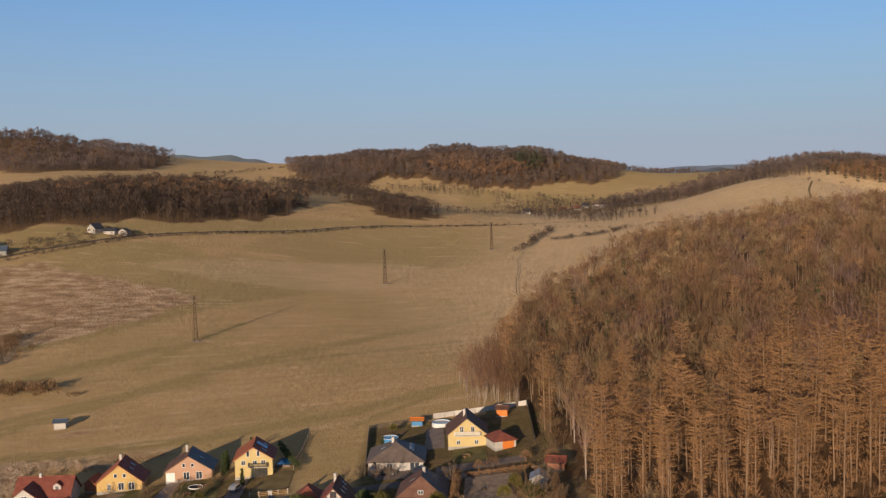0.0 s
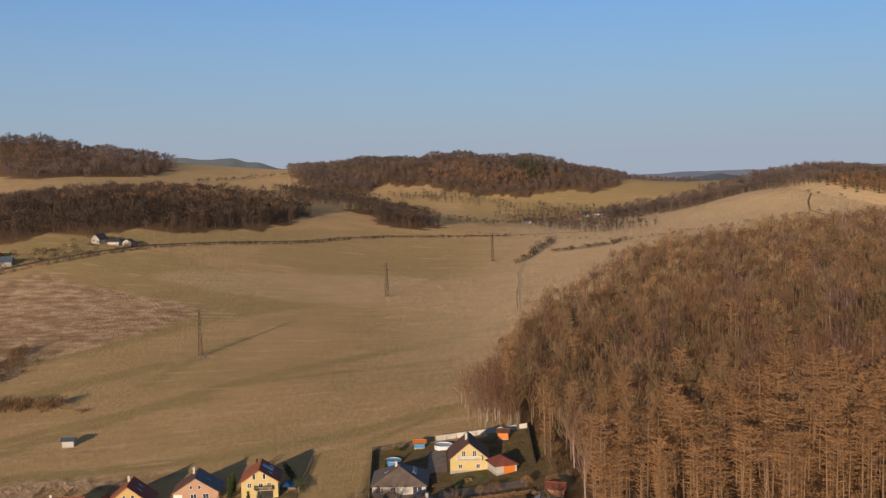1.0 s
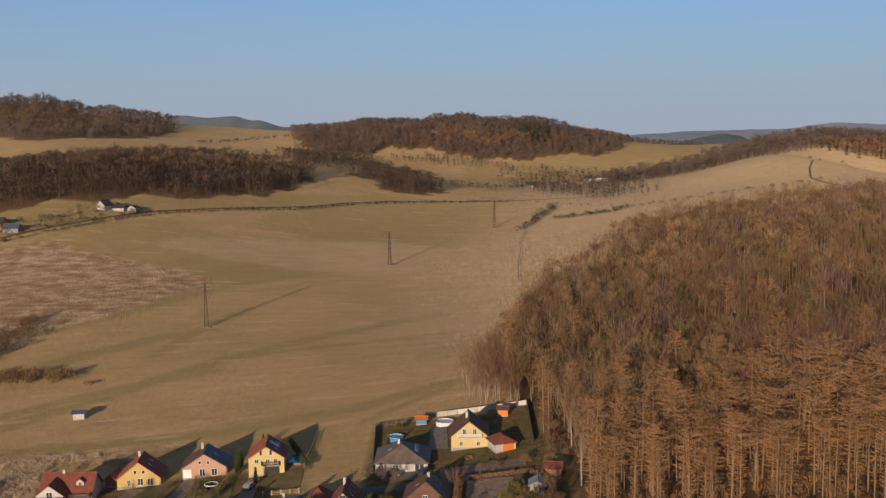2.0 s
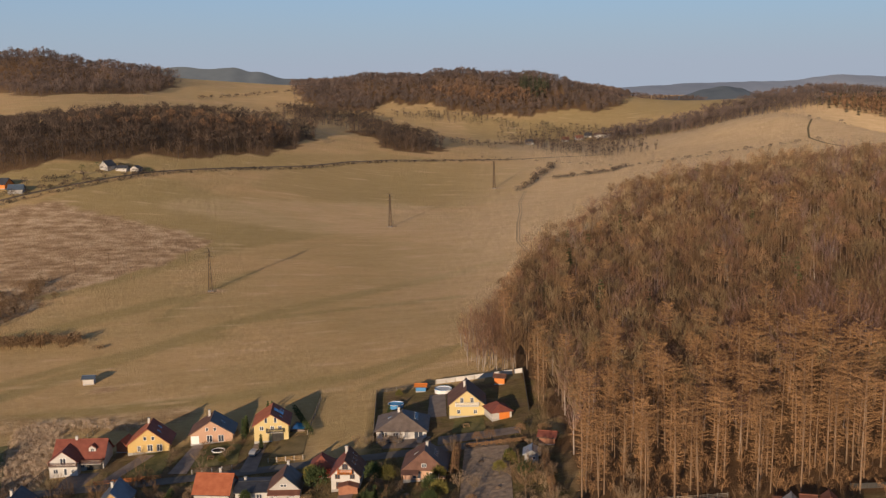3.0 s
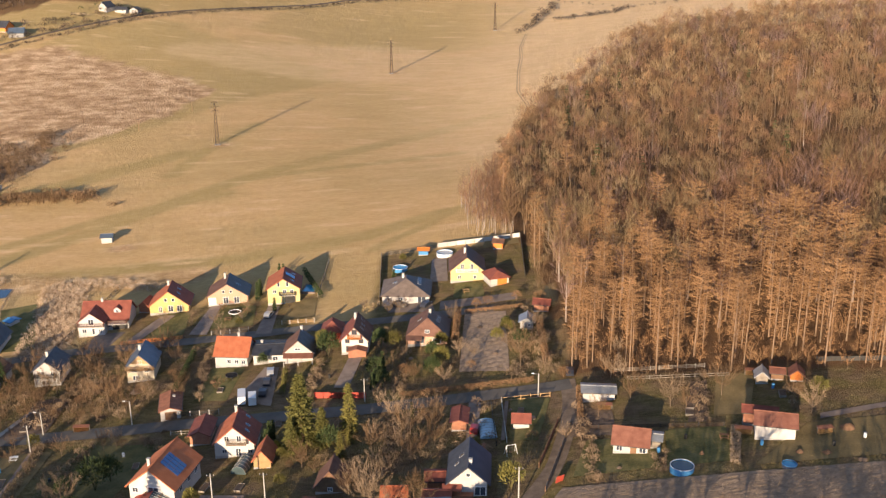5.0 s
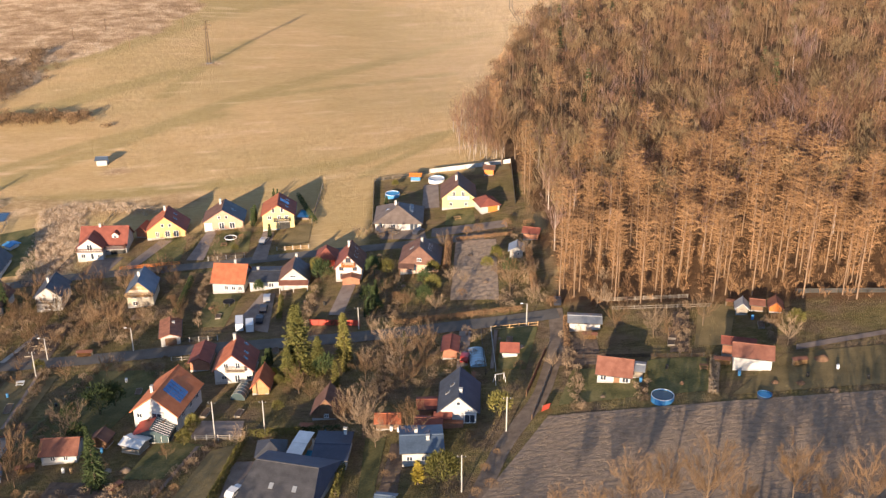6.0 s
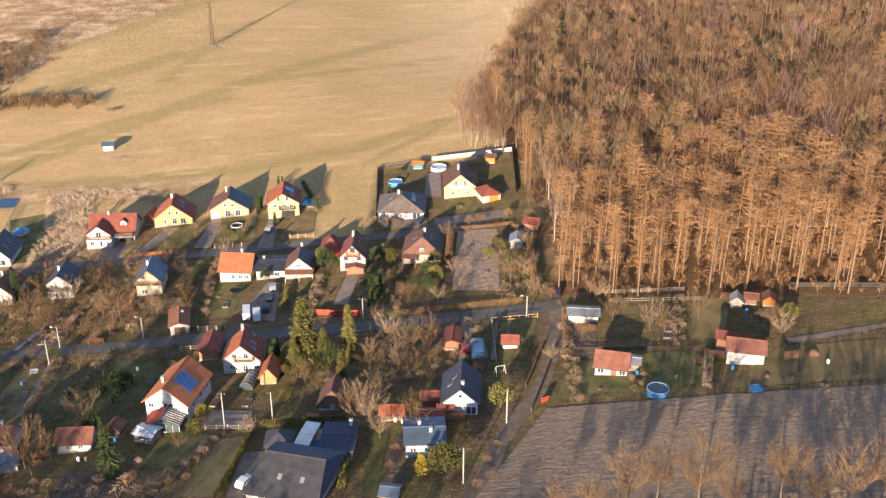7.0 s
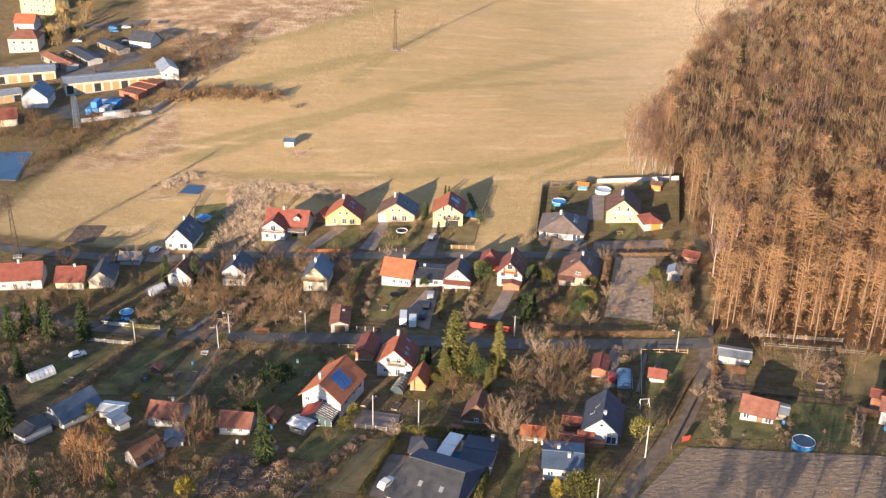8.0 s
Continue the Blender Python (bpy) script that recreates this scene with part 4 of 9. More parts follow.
gable_house("house", -40.2, 222.7, 1, 7.3, 7.5, 3.1, 6.3, WHITE, BROWN_TILE, "small white gabled house with brown roof", roof_shade_side=SLATE, windows=[(-0.2, 3.4, 1.6, 0.7), (-2.2, 0.9, 1.0, 1.2), (1.8, 0.9, 1.6, 1.2)], chimneys=[(0.2, 7, 1.0)])
gable_house("house", -25.6, 224.1, -2, 6.9, 9.4, 4, 7.6, WHITE, RED_TILE, "white house with steep red roof and wooden balcony", roof_shade_side=BROWN_TILE, windows=[(-1.9, 3.0, 1.2, 1.2), (1.7, 3.0, 1.2, 1.2), (0, 5.4, 1.4, 1.4), (-1.5, 0.4, 1.6, 1.8)],
            chimneys=[(-0.4, 6.5, 1.3)], skylights=[(1, 3, 0.5), (1, 5.5, 0.5), (1, 8, 0.6)], frame_mat=WOOD)
gable_house("red_shed", -32.6, 233.2, 0, 5.2, 6, 3, 5.2, RED_PAINT, RED_TILE, "small red outbuilding with red hipped roof", hip=2.4, category="shed")
gable_house("house", -6.6, 223.9, -4, 10.2, 11, 3, 6.8, SALMON, BROWN_TILE, "beige house with brown half-hipped roof", roof_shade_side=SLATE, hip=2.6, windows=[(-1.8, 0.6, 2.0, 1.8), (2.4, 0.6, 2.2, 1.6), (0, 3.4, 1.2, 1.0)],
            chimneys=[(0.3, 6, 1.0)], skylights=[(1, 4.5, 0.5), (1, 6, 0.5), (1, 7.5, 0.5), (-1, 5, 0.55)])
gable_house("house", -81.4, 220.8, 4, 6.9, 9, 4.4, 7.6, CREAM, BLUE_METAL, "cream house with steel-blue roof and wooden loft", windows=[(-1.6, 2.6, 1.6, 1.1), (1.6, 2.6, 1.2, 1.4), (-1.4, 0.4, 1.4, 1.3), (0, 4.9, 1.2, 1.1)], chimneys=[(-0.5, 4, 1.0)])
gable_house("house", -106.6, 222.2, 3, 6.8, 9, 4.6, 7.2, WHITE, SLATE, "white house with dark roof and open loggia", windows=[(-1.4, 3.0, 2.0, 1.3), (1.6, 3.0, 1.0, 1.2), (-0.4, 0.5, 2.2, 1.2)], chimneys=[(-0.6, 4, 1.0)])
gable_house("garage", -68.0, 198.2, 12, 4.6, 9, 2.5, 3.3, WHITE, RUSTY, "white garage with rust-red sheet roof", category="garage", door=(0.1, 2.8, 2.1, WOOD), chimneys=[(0.8, 6, 0.2)])
gable_house("hut", 19.4, 225.8, -6, 3.4, 4.2, 2.4, 3.3, GREY_WALL, ZINC, "small white hut with grey sheet roof", category="hut", windows=[(0.6, 1.0, 0.7, 0.8)])
gable_house("house", -48.2, 176.6, 1, 8.7, 8.5, 3.5, 7.4, WHITE, ORANGE_TILE, "white gabled house with steep red-brown roof", roof_shade_side=RED_TILE,
            windows=[(-2.2, 0.9, 1.2, 1.0), (0.8, 0.2, 1.2, 1.9), (3.4, 0.9, 1.2, 1.0), (-1.6, 3.9, 1.1, 1.2), (1.1, 3.7, 1.1, 1.6)], chimneys=[(-0.6, 8, 1.0)], skylights=[(1, 2.4, 0.4), (1, 4.6, 0.45), (1, 8, 0.55)])
gable_house("garage", -57.7, 183.8, 1, 4.4, 8, 2.6, 3.6, BRICK, RED_TILE, "brick garage with red roof beside the house", category="garage")
gable_house("house", -61.3, 157.6, -11, 9.8, 12.6, 4.9, 8.7, WHITE, BRIGHT_TILE, "white house with large orange roof and solar panels", over=0.65,
            windows=[(-3.6, 3.0, 1.3, 1.2), (0.4, 2.6, 2.4, 2.0), (-3.4, 0.5, 1.4, 1.2)], right_windows=[(3, 2.4, 1.4, 1.2), (7, 2.4, 1.4, 1.2), (10.5, 2.4, 1.4, 1.2), (5, 0.4, 1.4, 1.2)], chimneys=[(-1.9, 3.6, 0.2)], solar=[(1, 5.6, 0.5, 4, 3)])
gable_house("shed", -41.0, 169.9, -2, 3.7, 6, 2.2, 4.4, PALE_WOOD, ORANGE_TILE, "wooden garden shed with orange roof", category="shed", door=(0, 1.8, 1.7, PALE_WOOD))
gable_house("cottage", -24.9, 156.1, -4, 6, 6, 1.6, 5.2, WOOD, BROWN_TILE, "brown wooden cottage with steep tiled roof", category="cottage", windows=[(0, 0.5, 1.0, 0.9)])
gable_house("shed", -11.7, 149.4, 0, 4.6, 3.6, 1.8, 2.7, WOOD, ORANGE_TILE, "small shed with bright orange roof", category="shed", across=True)
gable_house("shed", -3.4, 145.7, -4, 4.8, 3.4, 2.2, 2.9, WOOD, RED_TILE, "small shed with dull red roof", category="shed", across=True, windows=[(-1, 0.9, 0.8, 0.7), (1, 0.9, 0.8, 0.7)])
gable_house("house", 2.7, 148.8, -3, 7.2, 10.6, 3.6, 6.8, WHITE, SLATE, "white gabled house with dark slate roof", roof_shade_side=NAVY_FELT, windows=[(-2.0, 0.6, 1.2, 1.4), (0.0, 4.4, 0.9, 0.9), (2.3, 0.4, 2.2, 2.0)], chimneys=[(0.4, 1.6, 0.6)], skylights=[(-1, 6, 0.6), (-1, 4.2, 0.35)], over=0.7)
gable_house("shed", -3.6, 152.9, 1, 3.6, 4, 2.2, 2.9, BRICK, RED_TILE, "lean-to with red roof beside the slate house", category="shed", across=True)
gable_house("house", -4.4, 135.2, 3, 7.6, 8.5, 3, 3.8, WHITE, BLUE_METAL, "white house with low blue sheet roof", across=True, windows=[(-2.4, 0.9, 1.2, 1.1), (0.4, 0.9, 1.2, 1.1)], chimneys=[(-1.0, 5.4, 0.8), (1.2, 3.0, 0.8)])
# navy on the right hip paints its shade and sky reflection onto grey tiles
gable_house("house", -31.0, 121.2, -14, 14.0, 16.0, 2.6, 6.3, GREY_WALL, GREY_TILE, "large bungalow with dark grey tiled roof", across=True, hip=1.3, roof_shade_side=NAVY_FELT, windows=[(-4, 0.8, 1.4, 1.4), (2, 0.8, 1.4, 1.4)])
gable_house("garage", -22.2, 136.0, -3, 6.2, 9.0, 2.7, 3, WHITE, NAVY_FELT, "white garage with flat navy felt roof", category="garage", across=True, chimneys=[(2.0, 8.4, 1.2)])
gable_house("pavilion", -34.4, 140.4, 2, 5.0, 5.0, 2.2, 3.9, WOOD, SLATE, "garden pavilion with dark pyramid roof", hip=2.6, category="pavilion")
gable_house("shed", 32.3, 182.5, -6, 7, 4.2, 2.2, 2.7, WHITE, ZINC, "low white shed with grey roof under trees", category="shed", across=True)
gable_house("cottage", 35.3, 158.3, -14, 6.8, 5.6, 2.2, 4.4, WHITE, RUST_TILE, "white cottage with rust-red tiled roof", across=True, windows=[(-2.2, 0.4, 1.3, 1.4), (2.4, 0.4, 1.4, 1.4)], category="cottage", door=(0.6, 1.2, 1.9, WOOD))
chimney_shed = gable_house("shed", 40.1, 159.2, -14, 2.6, 3.4, 2, 2.4, GREY_WOOD, ZINC, "grey lean-to with zinc roof by the cottage", across=True, category="shed")
gable_house("cottage", 63.6, 157.3, -14, 7.6, 5.6, 3.2, 4.6, WHITE, RUST_TILE, "white summer house with red roof on the slope", across=True, category="cottage")
gable_house("shed", 62.2, 163.4, -14, 6.4, 3, 3, 3.7, BRICK, RED_TILE, "red-roofed annexe behind the summer house", across=True, category="shed")
gable_house("shed", 67.6, 181.0, -13, 2.5, 3, 1.9, 3, GREY_WOOD, ZINC, "small grey gabled tool shed", category="shed")
gable_house("shed", 71.2, 181.8, -13, 2.6, 3, 1.8, 2.3, WOOD, RUST_TILE, "brown tool shed with rusty roof", category="shed", across=True)
gable_house("shed", 74.9, 180.2, -13, 2.6, 3, 1.7, 2.8, ORANGE_PAINT, RUST_TILE, "small bright yellow-orange garden shed", category="shed")
gable_house("cottage", -78.6, 146.8, 4, 7, 6, 2.4, 4.2, WHITE, RUST_TILE, "white cottage with weathered rusty roof", across=True, category="cottage", windows=[(-1.2, 0.8, 1.0, 1.0), (1.4, 0.8, 1.0, 1.0)])
gable_house("house", -132.5, 242.8, 3, 8.6, 11, 3, 7.2, WHITE, SLATE, "white house with dark slate roof", windows=[(-1.6, 3.6, 1.0, 1.2), (1.6, 0.5, 2.6, 1.8), (-2.6, 0.6, 1.2, 1.3)], chimneys=[(-0.5, 8, 1.0)], skylights=[(1, 4, 0.5), (1, 7, 0.5)])
gable_house("house", -168.4, 209.7, 20, 13, 9, 3.4, 6.6, WHITE, RED_TILE, "white semi-detached house with red roof", across=True, windows=[(-4, 0.9, 1.2, 1.2), (-1, 0.9, 1.2, 1.2), (3, 0.9, 1.2, 1.2)], chimneys=[(0, 4.5, 1.0)])
gable_house("house", -154.2, 213.2, 14, 8, 9, 2.8, 5.4, CREAM, RED_TILE, "low house with red tiled roof", across=True, chimneys=[(1, 4.5, 0.8)])
gable_house("house", -145.6, 215.9, 16, 7, 9, 3, 5.6, CREAM, SLATE, "low house with dark roof beside the red one", across=False, windows=[(0, 0.8, 1.4, 1.2)])
gable_house("shed", -143.7, 230.9, 9, 6, 4.6, 2, 3.4, WHITE, ZINC, "small shed with grey sheet roof by the lane", category="shed", across=True)
gable_house("house", -122.7, 220.1, 0, 7, 10, 3.6, 6.6, WHITE, BROWN_TILE, "white gabled house with dark brown roof", windows=[(-1.5, 3.0, 1.2, 1.2), (1.4, 0.6, 1.4, 1.4)], chimneys=[(-0.6, 6, 1.0)])
gable_house("house", -121.0, 144.2, -24, 6.4, 10.5, 2.4, 5.2, WHITE, BLUE_METAL, "white house with grey-blue sheet roof and low extension", windows=[(-1.4, 3.1, 1.4, 1.2), (2.2, 0.8, 1.2, 1.2)], right_windows=[(3, 0.8, 1.2, 1.2), (6, 0.8, 1.2, 1.2)])
gable_house("shed", -125.0, 136.0, -24, 4.0, 7.0, 2.2, 2.6, WHITE, GREY_TILE, "flat-roofed extension in front of the blue-roofed house", category="shed", across=True)
gable_house("shed", -110.2, 150.0, 2, 5.4, 3.6, 2.0, 2.5, WHITE, WHITE_SHEET, "shed with pale sheet roof", category="shed", across=True)
gable_house("cottage", -96.2, 148.2, 0, 7.6, 6.4, 2.6, 4.6, WHITE, RUST_TILE, "white cottage with weathered pinkish tiled roof", across=True, category="cottage", windows=[(-2, 0.9, 1.0, 1.0), (1.6, 0.9, 1.0, 1.0)], chimneys=[(1.0, 4, 0.8)])
gable_house("cottage", -95.8, 131.0, -30, 4.8, 6.4, 2.2, 4.4, WHITE, BROWN_TILE, "old cottage with brown roof among bare trees", category="cottage", windows=[(0, 0.9, 1.2, 1.1)])
gable_house("hut", -122.1, 325.2, 6, 3.6, 3.2, 2.3, 2.9, WHITE, BLUE_METAL, "pale hut with bluish roof alone in the meadow", category="hut", across=True)

# ---- fronts, balconies and dormers ----
def home(label):
    """The house of that label."""
    return next(ob for ob in bpy.data.objects if ob.get("label") == label)


def front_gable(h, x0, x1, depth, eave, ridge, wall, roof, back, windows=(), base=-1.2, name="front_block", over=0.35):
    """A gabled block that stands out from the front of a house whose ridge runs across; a dormer where base is up on the roof."""
    k, mid = (x1 - x0) / 2, (x0 + x1) / 2
    b = part(name, Soup().prism([(x0, base), (x1, base), (x1, eave), (mid, ridge), (x0, eave)], -depth, back), wall, h)
    slope = (ridge - eave) / k
    ze, zr, f0 = eave - over * slope + 0.1, ridge + 0.12, -depth - over
    part("block_roof", Soup().slab((x0 - over, back, ze), (x0 - over, f0, ze), (mid, f0, zr), (mid, back, zr), 0.14), roof, b)
    part("block_roof", Soup().slab((x1 + over, f0, ze), (x1 + over, back, ze), (mid, back, zr), (mid, f0, zr), 0.14), roof, b)
    for wx, wz, ww, wh in windows:
        window(h, wx, wz, ww, wh, -depth)


def balcony(h, x, z, w, depth=1.2, y=0.0, slab=None, rail=None, upright=True):
    """A balcony on the front wall: floor plate, handrail and balusters."""
    b = part("balcony", Soup().box(x - w / 2, x + w / 2, y - depth, y - 0.003, z - 0.16, z), slab or CONCRETE, h)
    s = Soup()
    for a, c in (((x - w / 2, y - depth + 0.04), (x + w / 2, y - depth + 0.04)), ((x - w / 2 + 0.04, y - depth), (x - w / 2 + 0.04, y)), ((x + w / 2 - 0.04, y - depth), (x + w / 2 - 0.04, y))):
        s.tube((*a, z + 1.0), (*c, z + 1.0), 0.05, 0.05, 4)
        n = max(2, int(math.dist(a, c) / 0.28))
        for i in range(n + 1):
            px, py = a[0] + (c[0] - a[0]) * i / n, a[1] + (c[1] - a[1]) * i / n
            s.box(px - 0.06, px + 0.06, py - 0.025, py + 0.025, z, z + 1.0)
    part("railing", s, rail or WOOD, b)


def dormer(h, x, y, z, w, tall, wall, roof):
    """A small gabled window in a roof slope of a house whose ridge runs across."""
    front_gable(h, x - w / 2, x + w / 2, -y, z + tall * 0.65, z + tall, wall, roof, y + 2.6, ((x, z + 0.15, w * 0.5, tall * 0.5),), z - 0.6, "dormer", 0.25)


H = home("white two-storey house with red tiled roof and garage")
front_gable(H, -6.9, 0.6, 3.2, 3.9, 6.7, WHITE, RED_TILE, 6.0, [(-5.2, 0.6, 1.3, 1.3), (-2.6, 0.1, 0.9, 2.0), (-0.6, 0.6, 1.0, 1.2), (-3.1, 3.0, 1.6, 1.9)])
balcony(H, -3.1, 2.75, 7.4, 0.9, -3.2, CONCRETE, BROWN_TILE)
balcony(H, 3.7, 2.75, 5.8, 2.2, 0.0, CONCRETE, BROWN_TILE)
dormer(H, 3.4, 1.5, 4.7, 1.9, 2.0, WHITE, RED_TILE)
balcony(home("tall yellow house with solar panels on orange roof"), 1.0, 2.9, 4.6, 1.0, 0.0, CONCRETE, DARK_METAL)
balcony(home("yellow house with half-hipped brown roof and balcony"), 0.0, 3.3, 6.4, 1.1, 0.0, WHITE, PLASTIC_WHITE)
balcony(home("white house with steep red roof and wooden balcony"), 0.0, 4.6, 3.4, 1.2, 0.0, WOOD, ORANGE_PAINT)
front_gable(home("white house with steep red roof and wooden balcony"), -1.4, 3.2, 2.6, 1.9, 2.5, BRICK, RUST_TILE, 0.1, (), name="porch")
balcony(home("white gabled house with steep red-brown roof"), 0.6, 3.5, 4.4, 1.1, 0.0, WOOD, GREY_WOOD)
balcony(home("cream house with steel-blue roof and wooden loft"), 0.0, 3.6, 7.2, 1.1, 0.0, WOOD, PALE_WOOD)
part("loft_boards", Soup().prism([(-2.5, 5.0), (2.5, 5.0), (0, 7.2)], -0.04, 0.02), PALE_WOOD, home("cream house with steel-blue roof and wooden loft"))
balcony(home("white house with large orange roof and solar panels"), 0.6, 2.5, 3.6, 1.3, 0.0, CONCRETE, WOOD)
balcony(home("white house with dark roof and open loggia"), -0.4, 2.8, 5.2, 1.1, 0.0, CONCRETE, DARK_METAL)
H = home("beige house with brown half-hipped roof")
part("porch_roof", Soup().slab((-5.4, -2.6, 2.5), (-1.2, -2.6, 2.5), (-1.2, 0.4, 3.1), (-5.4, 0.4, 3.1), 0.14), BROWN_TILE, H)
for px in (-5.1, -1.5):
    part("porch_post", Soup().box(px - 0.08, px + 0.08, -2.5, -2.34, -0.5, 2.45), WOOD, H)
H = home("large bungalow with dark grey tiled roof")
for px in (-1.5, 3.0):
    part("roof_window", Soup().slab((px - 0.4, 3.0, 4.24), (px + 0.4, 3.0, 4.24), (px + 0.4, 4.1, 4.74), (px - 0.4, 4.1, 4.74), 0.1), ZINC, H)
H = home("small white gabled house with brown roof")
part("verandah_roof", Soup().slab((-3.9, -2.2, 2.2), (3.9, -2.2, 2.2), (3.9, 0.0, 2.7), (-3.9, 0.0, 2.7), 0.12), RUST_TILE, H)
for px in (-3.7, 0, 3.7):
    part("verandah_post", Soup().box(px - 0.08, px + 0.08, -2.1, -1.94, -0.5, 2.15), WHITE, H)
H = home("white gabled house with dark slate roof")
part("porch_wall", Soup().box(-3.6, 1.0, -1.4, 0.003, -1.0, 1.1), BRICK, H)
part("lean_roof", Soup().slab((-5.0, -1.8, 2.3), (-1.2, -1.8, 2.3), (-1.2, 0.1, 2.9), (-5.0, 0.1, 2.9), 0.1), RED_TILE, H)
# ---- trees ----
def aim(rng, tilt, spin):
    """A direction at an angle from upright."""
    return Vector((math.sin(tilt) * math.cos(spin), math.sin(tilt) * math.sin(spin), math.cos(tilt)))


def bare_tree_soups(seed, height=15.0, spread=1.0, limbs=9, sub=5, twigs=7, low=0.32, twig_w=0.035, light=False):
    """A leafless tree: a trunk that forks low into a fan of rising limbs, each breaking up into fine upright twigs."""
    rng = random.Random(seed)
    wood, fine = Soup(), Soup()
    rx = height * 0.27 * spread
    r = height * 0.011
    bend = Vector((rng.uniform(-0.4, 0.4), rng.uniform(-0.4, 0.4), 0))
    wood.pipe([(0, 0, -0.4), (bend.x, bend.y, height * (low + 0.1)), (bend.x * 0.4, bend.y * 0.4, height * 0.72)], [r * 1.3, r * 0.85, r * 0.2], 3 if light else 5)
    for i in range(limbs):
        base = Vector((bend.x, bend.y, height * (low + 0.3 * rng.random() * (1 - low))))
        spin = i * 2.4 + rng.uniform(-0.4, 0.4)
        out = rx * math.sqrt((i + 0.6) / limbs) * rng.uniform(0.8, 1.12)
        top = height * (0.98 - 0.32 * (out / rx) ** 2) * rng.uniform(0.92, 1.04)
        tip = Vector((math.cos(spin) * out, math.sin(spin) * out, top))
        knee = Vector((math.cos(spin) * out * 0.62, math.sin(spin) * out * 0.62, base.z + (top - base.z) * 0.42))
        if light:
            fine.sliver(base, tip, r * 0.28, rng)
        else:
            fine.tube(base, knee, r * 0.42, r * 0.25, 3, False)
            fine.tube(knee, tip, r * 0.25, r * 0.06, 3, False)
        for j in range(sub):
            f = rng.uniform(0.15, 1)
            b2 = base.lerp(knee, f * 2) if f < 0.5 else knee.lerp(tip, f * 2 - 1)
            away = aim(rng, rng.uniform(0.3, 1.35) if light else rng.uniform(0.2, 1.15), spin + rng.uniform(-1.5, 1.5))
            t2 = b2 + away * height * rng.uniform(0.14, 0.26)
            fine.sliver(b2, t2, twig_w * 1.5, rng)
            for k in range(twigs):
                b3 = b2.lerp(t2, rng.uniform(0.25, 1))
                d3 = (away * 0.6 + Vector((0, 0, 0.2 if light else 0.3)) + aim(rng, rng.uniform(0, 1.9), rng.uniform(0, 6.28)) * 0.8).normalized()
                fine.sliver(b3, b3 + d3 * height * rng.uniform(0.05, 0.13), twig_w, rng)
    return wood, fine


def brush_tree_soups(seed, height=15.0, radius=4.0, twigs=150, twig_w=0.06, low=0.34):
    """A leafless forest tree: a trunk, rising limbs, and fine upright twigs that end in a domed, uneven crown like a broom."""
    rng = random.Random(seed)
    wood, fine = Soup(), Soup()
    r = height * 0.011
    bx, by = rng.uniform(-0.5, 0.5), rng.uniform(-0.5, 0.5)
    wood.pipe([(0, 0, -0.5), (bx, by, height * (low + 0.15)), (bx * 0.4, by * 0.4, height * 0.8)], [r * 1.3, r * 0.85, r * 0.2], 3)
    lobes = [(rng.uniform(0, 6.28), rng.uniform(0.2, 0.75), rng.uniform(0.85, 1.08)) for _ in range(7)]
    for a, g, tall in lobes:
        cx, cy = math.cos(a) * g * radius, math.sin(a) * g * radius
        wide = radius * rng.uniform(0.42, 0.6)
        crown = height * tall * (1 - 0.18 * g * g)
        heart = Vector((cx, cy, crown - wide * 1.25))
        fork = Vector((bx, by, height * rng.uniform(low, low + 0.2)))
        fine.sliver(fork, heart + Vector((0, 0, wide * 0.5)), r * 0.3, rng)
        for _ in range(twigs // 7):
            d = aim(rng, rng.uniform(0, 1.0) ** 0.7 * 1.75, rng.uniform(0, 6.28))
            tip = heart + Vector((d.x * wide, d.y * wide, d.z * wide * 1.3)) * rng.uniform(0.75, 1.05)
            foot = heart.lerp(tip, rng.uniform(0.3, 0.6)) + Vector((rng.uniform(-0.2, 0.2), rng.uniform(-0.2, 0.2), -rng.uniform(0, 0.5))) * wide * 0.5
            fine.sliver(foot, tip, twig_w, rng)
        if low < 0.25:
            for _ in range(twigs // 16):
                spin, f = rng.uniform(0, 6.28), rng.uniform(0.05, 0.55)
                p = Vector((math.cos(spin) * radius * 0.8 * rng.random(), math.sin(spin) * radius * 0.8 * rng.random(), height * f))
                fine.sliver(p, p + Vector((rng.uniform(-0.6, 0.6), rng.uniform(-0.6, 0.6), rng.uniform(1.0, 2.4))), twig_w, rng)
    return wood, fine


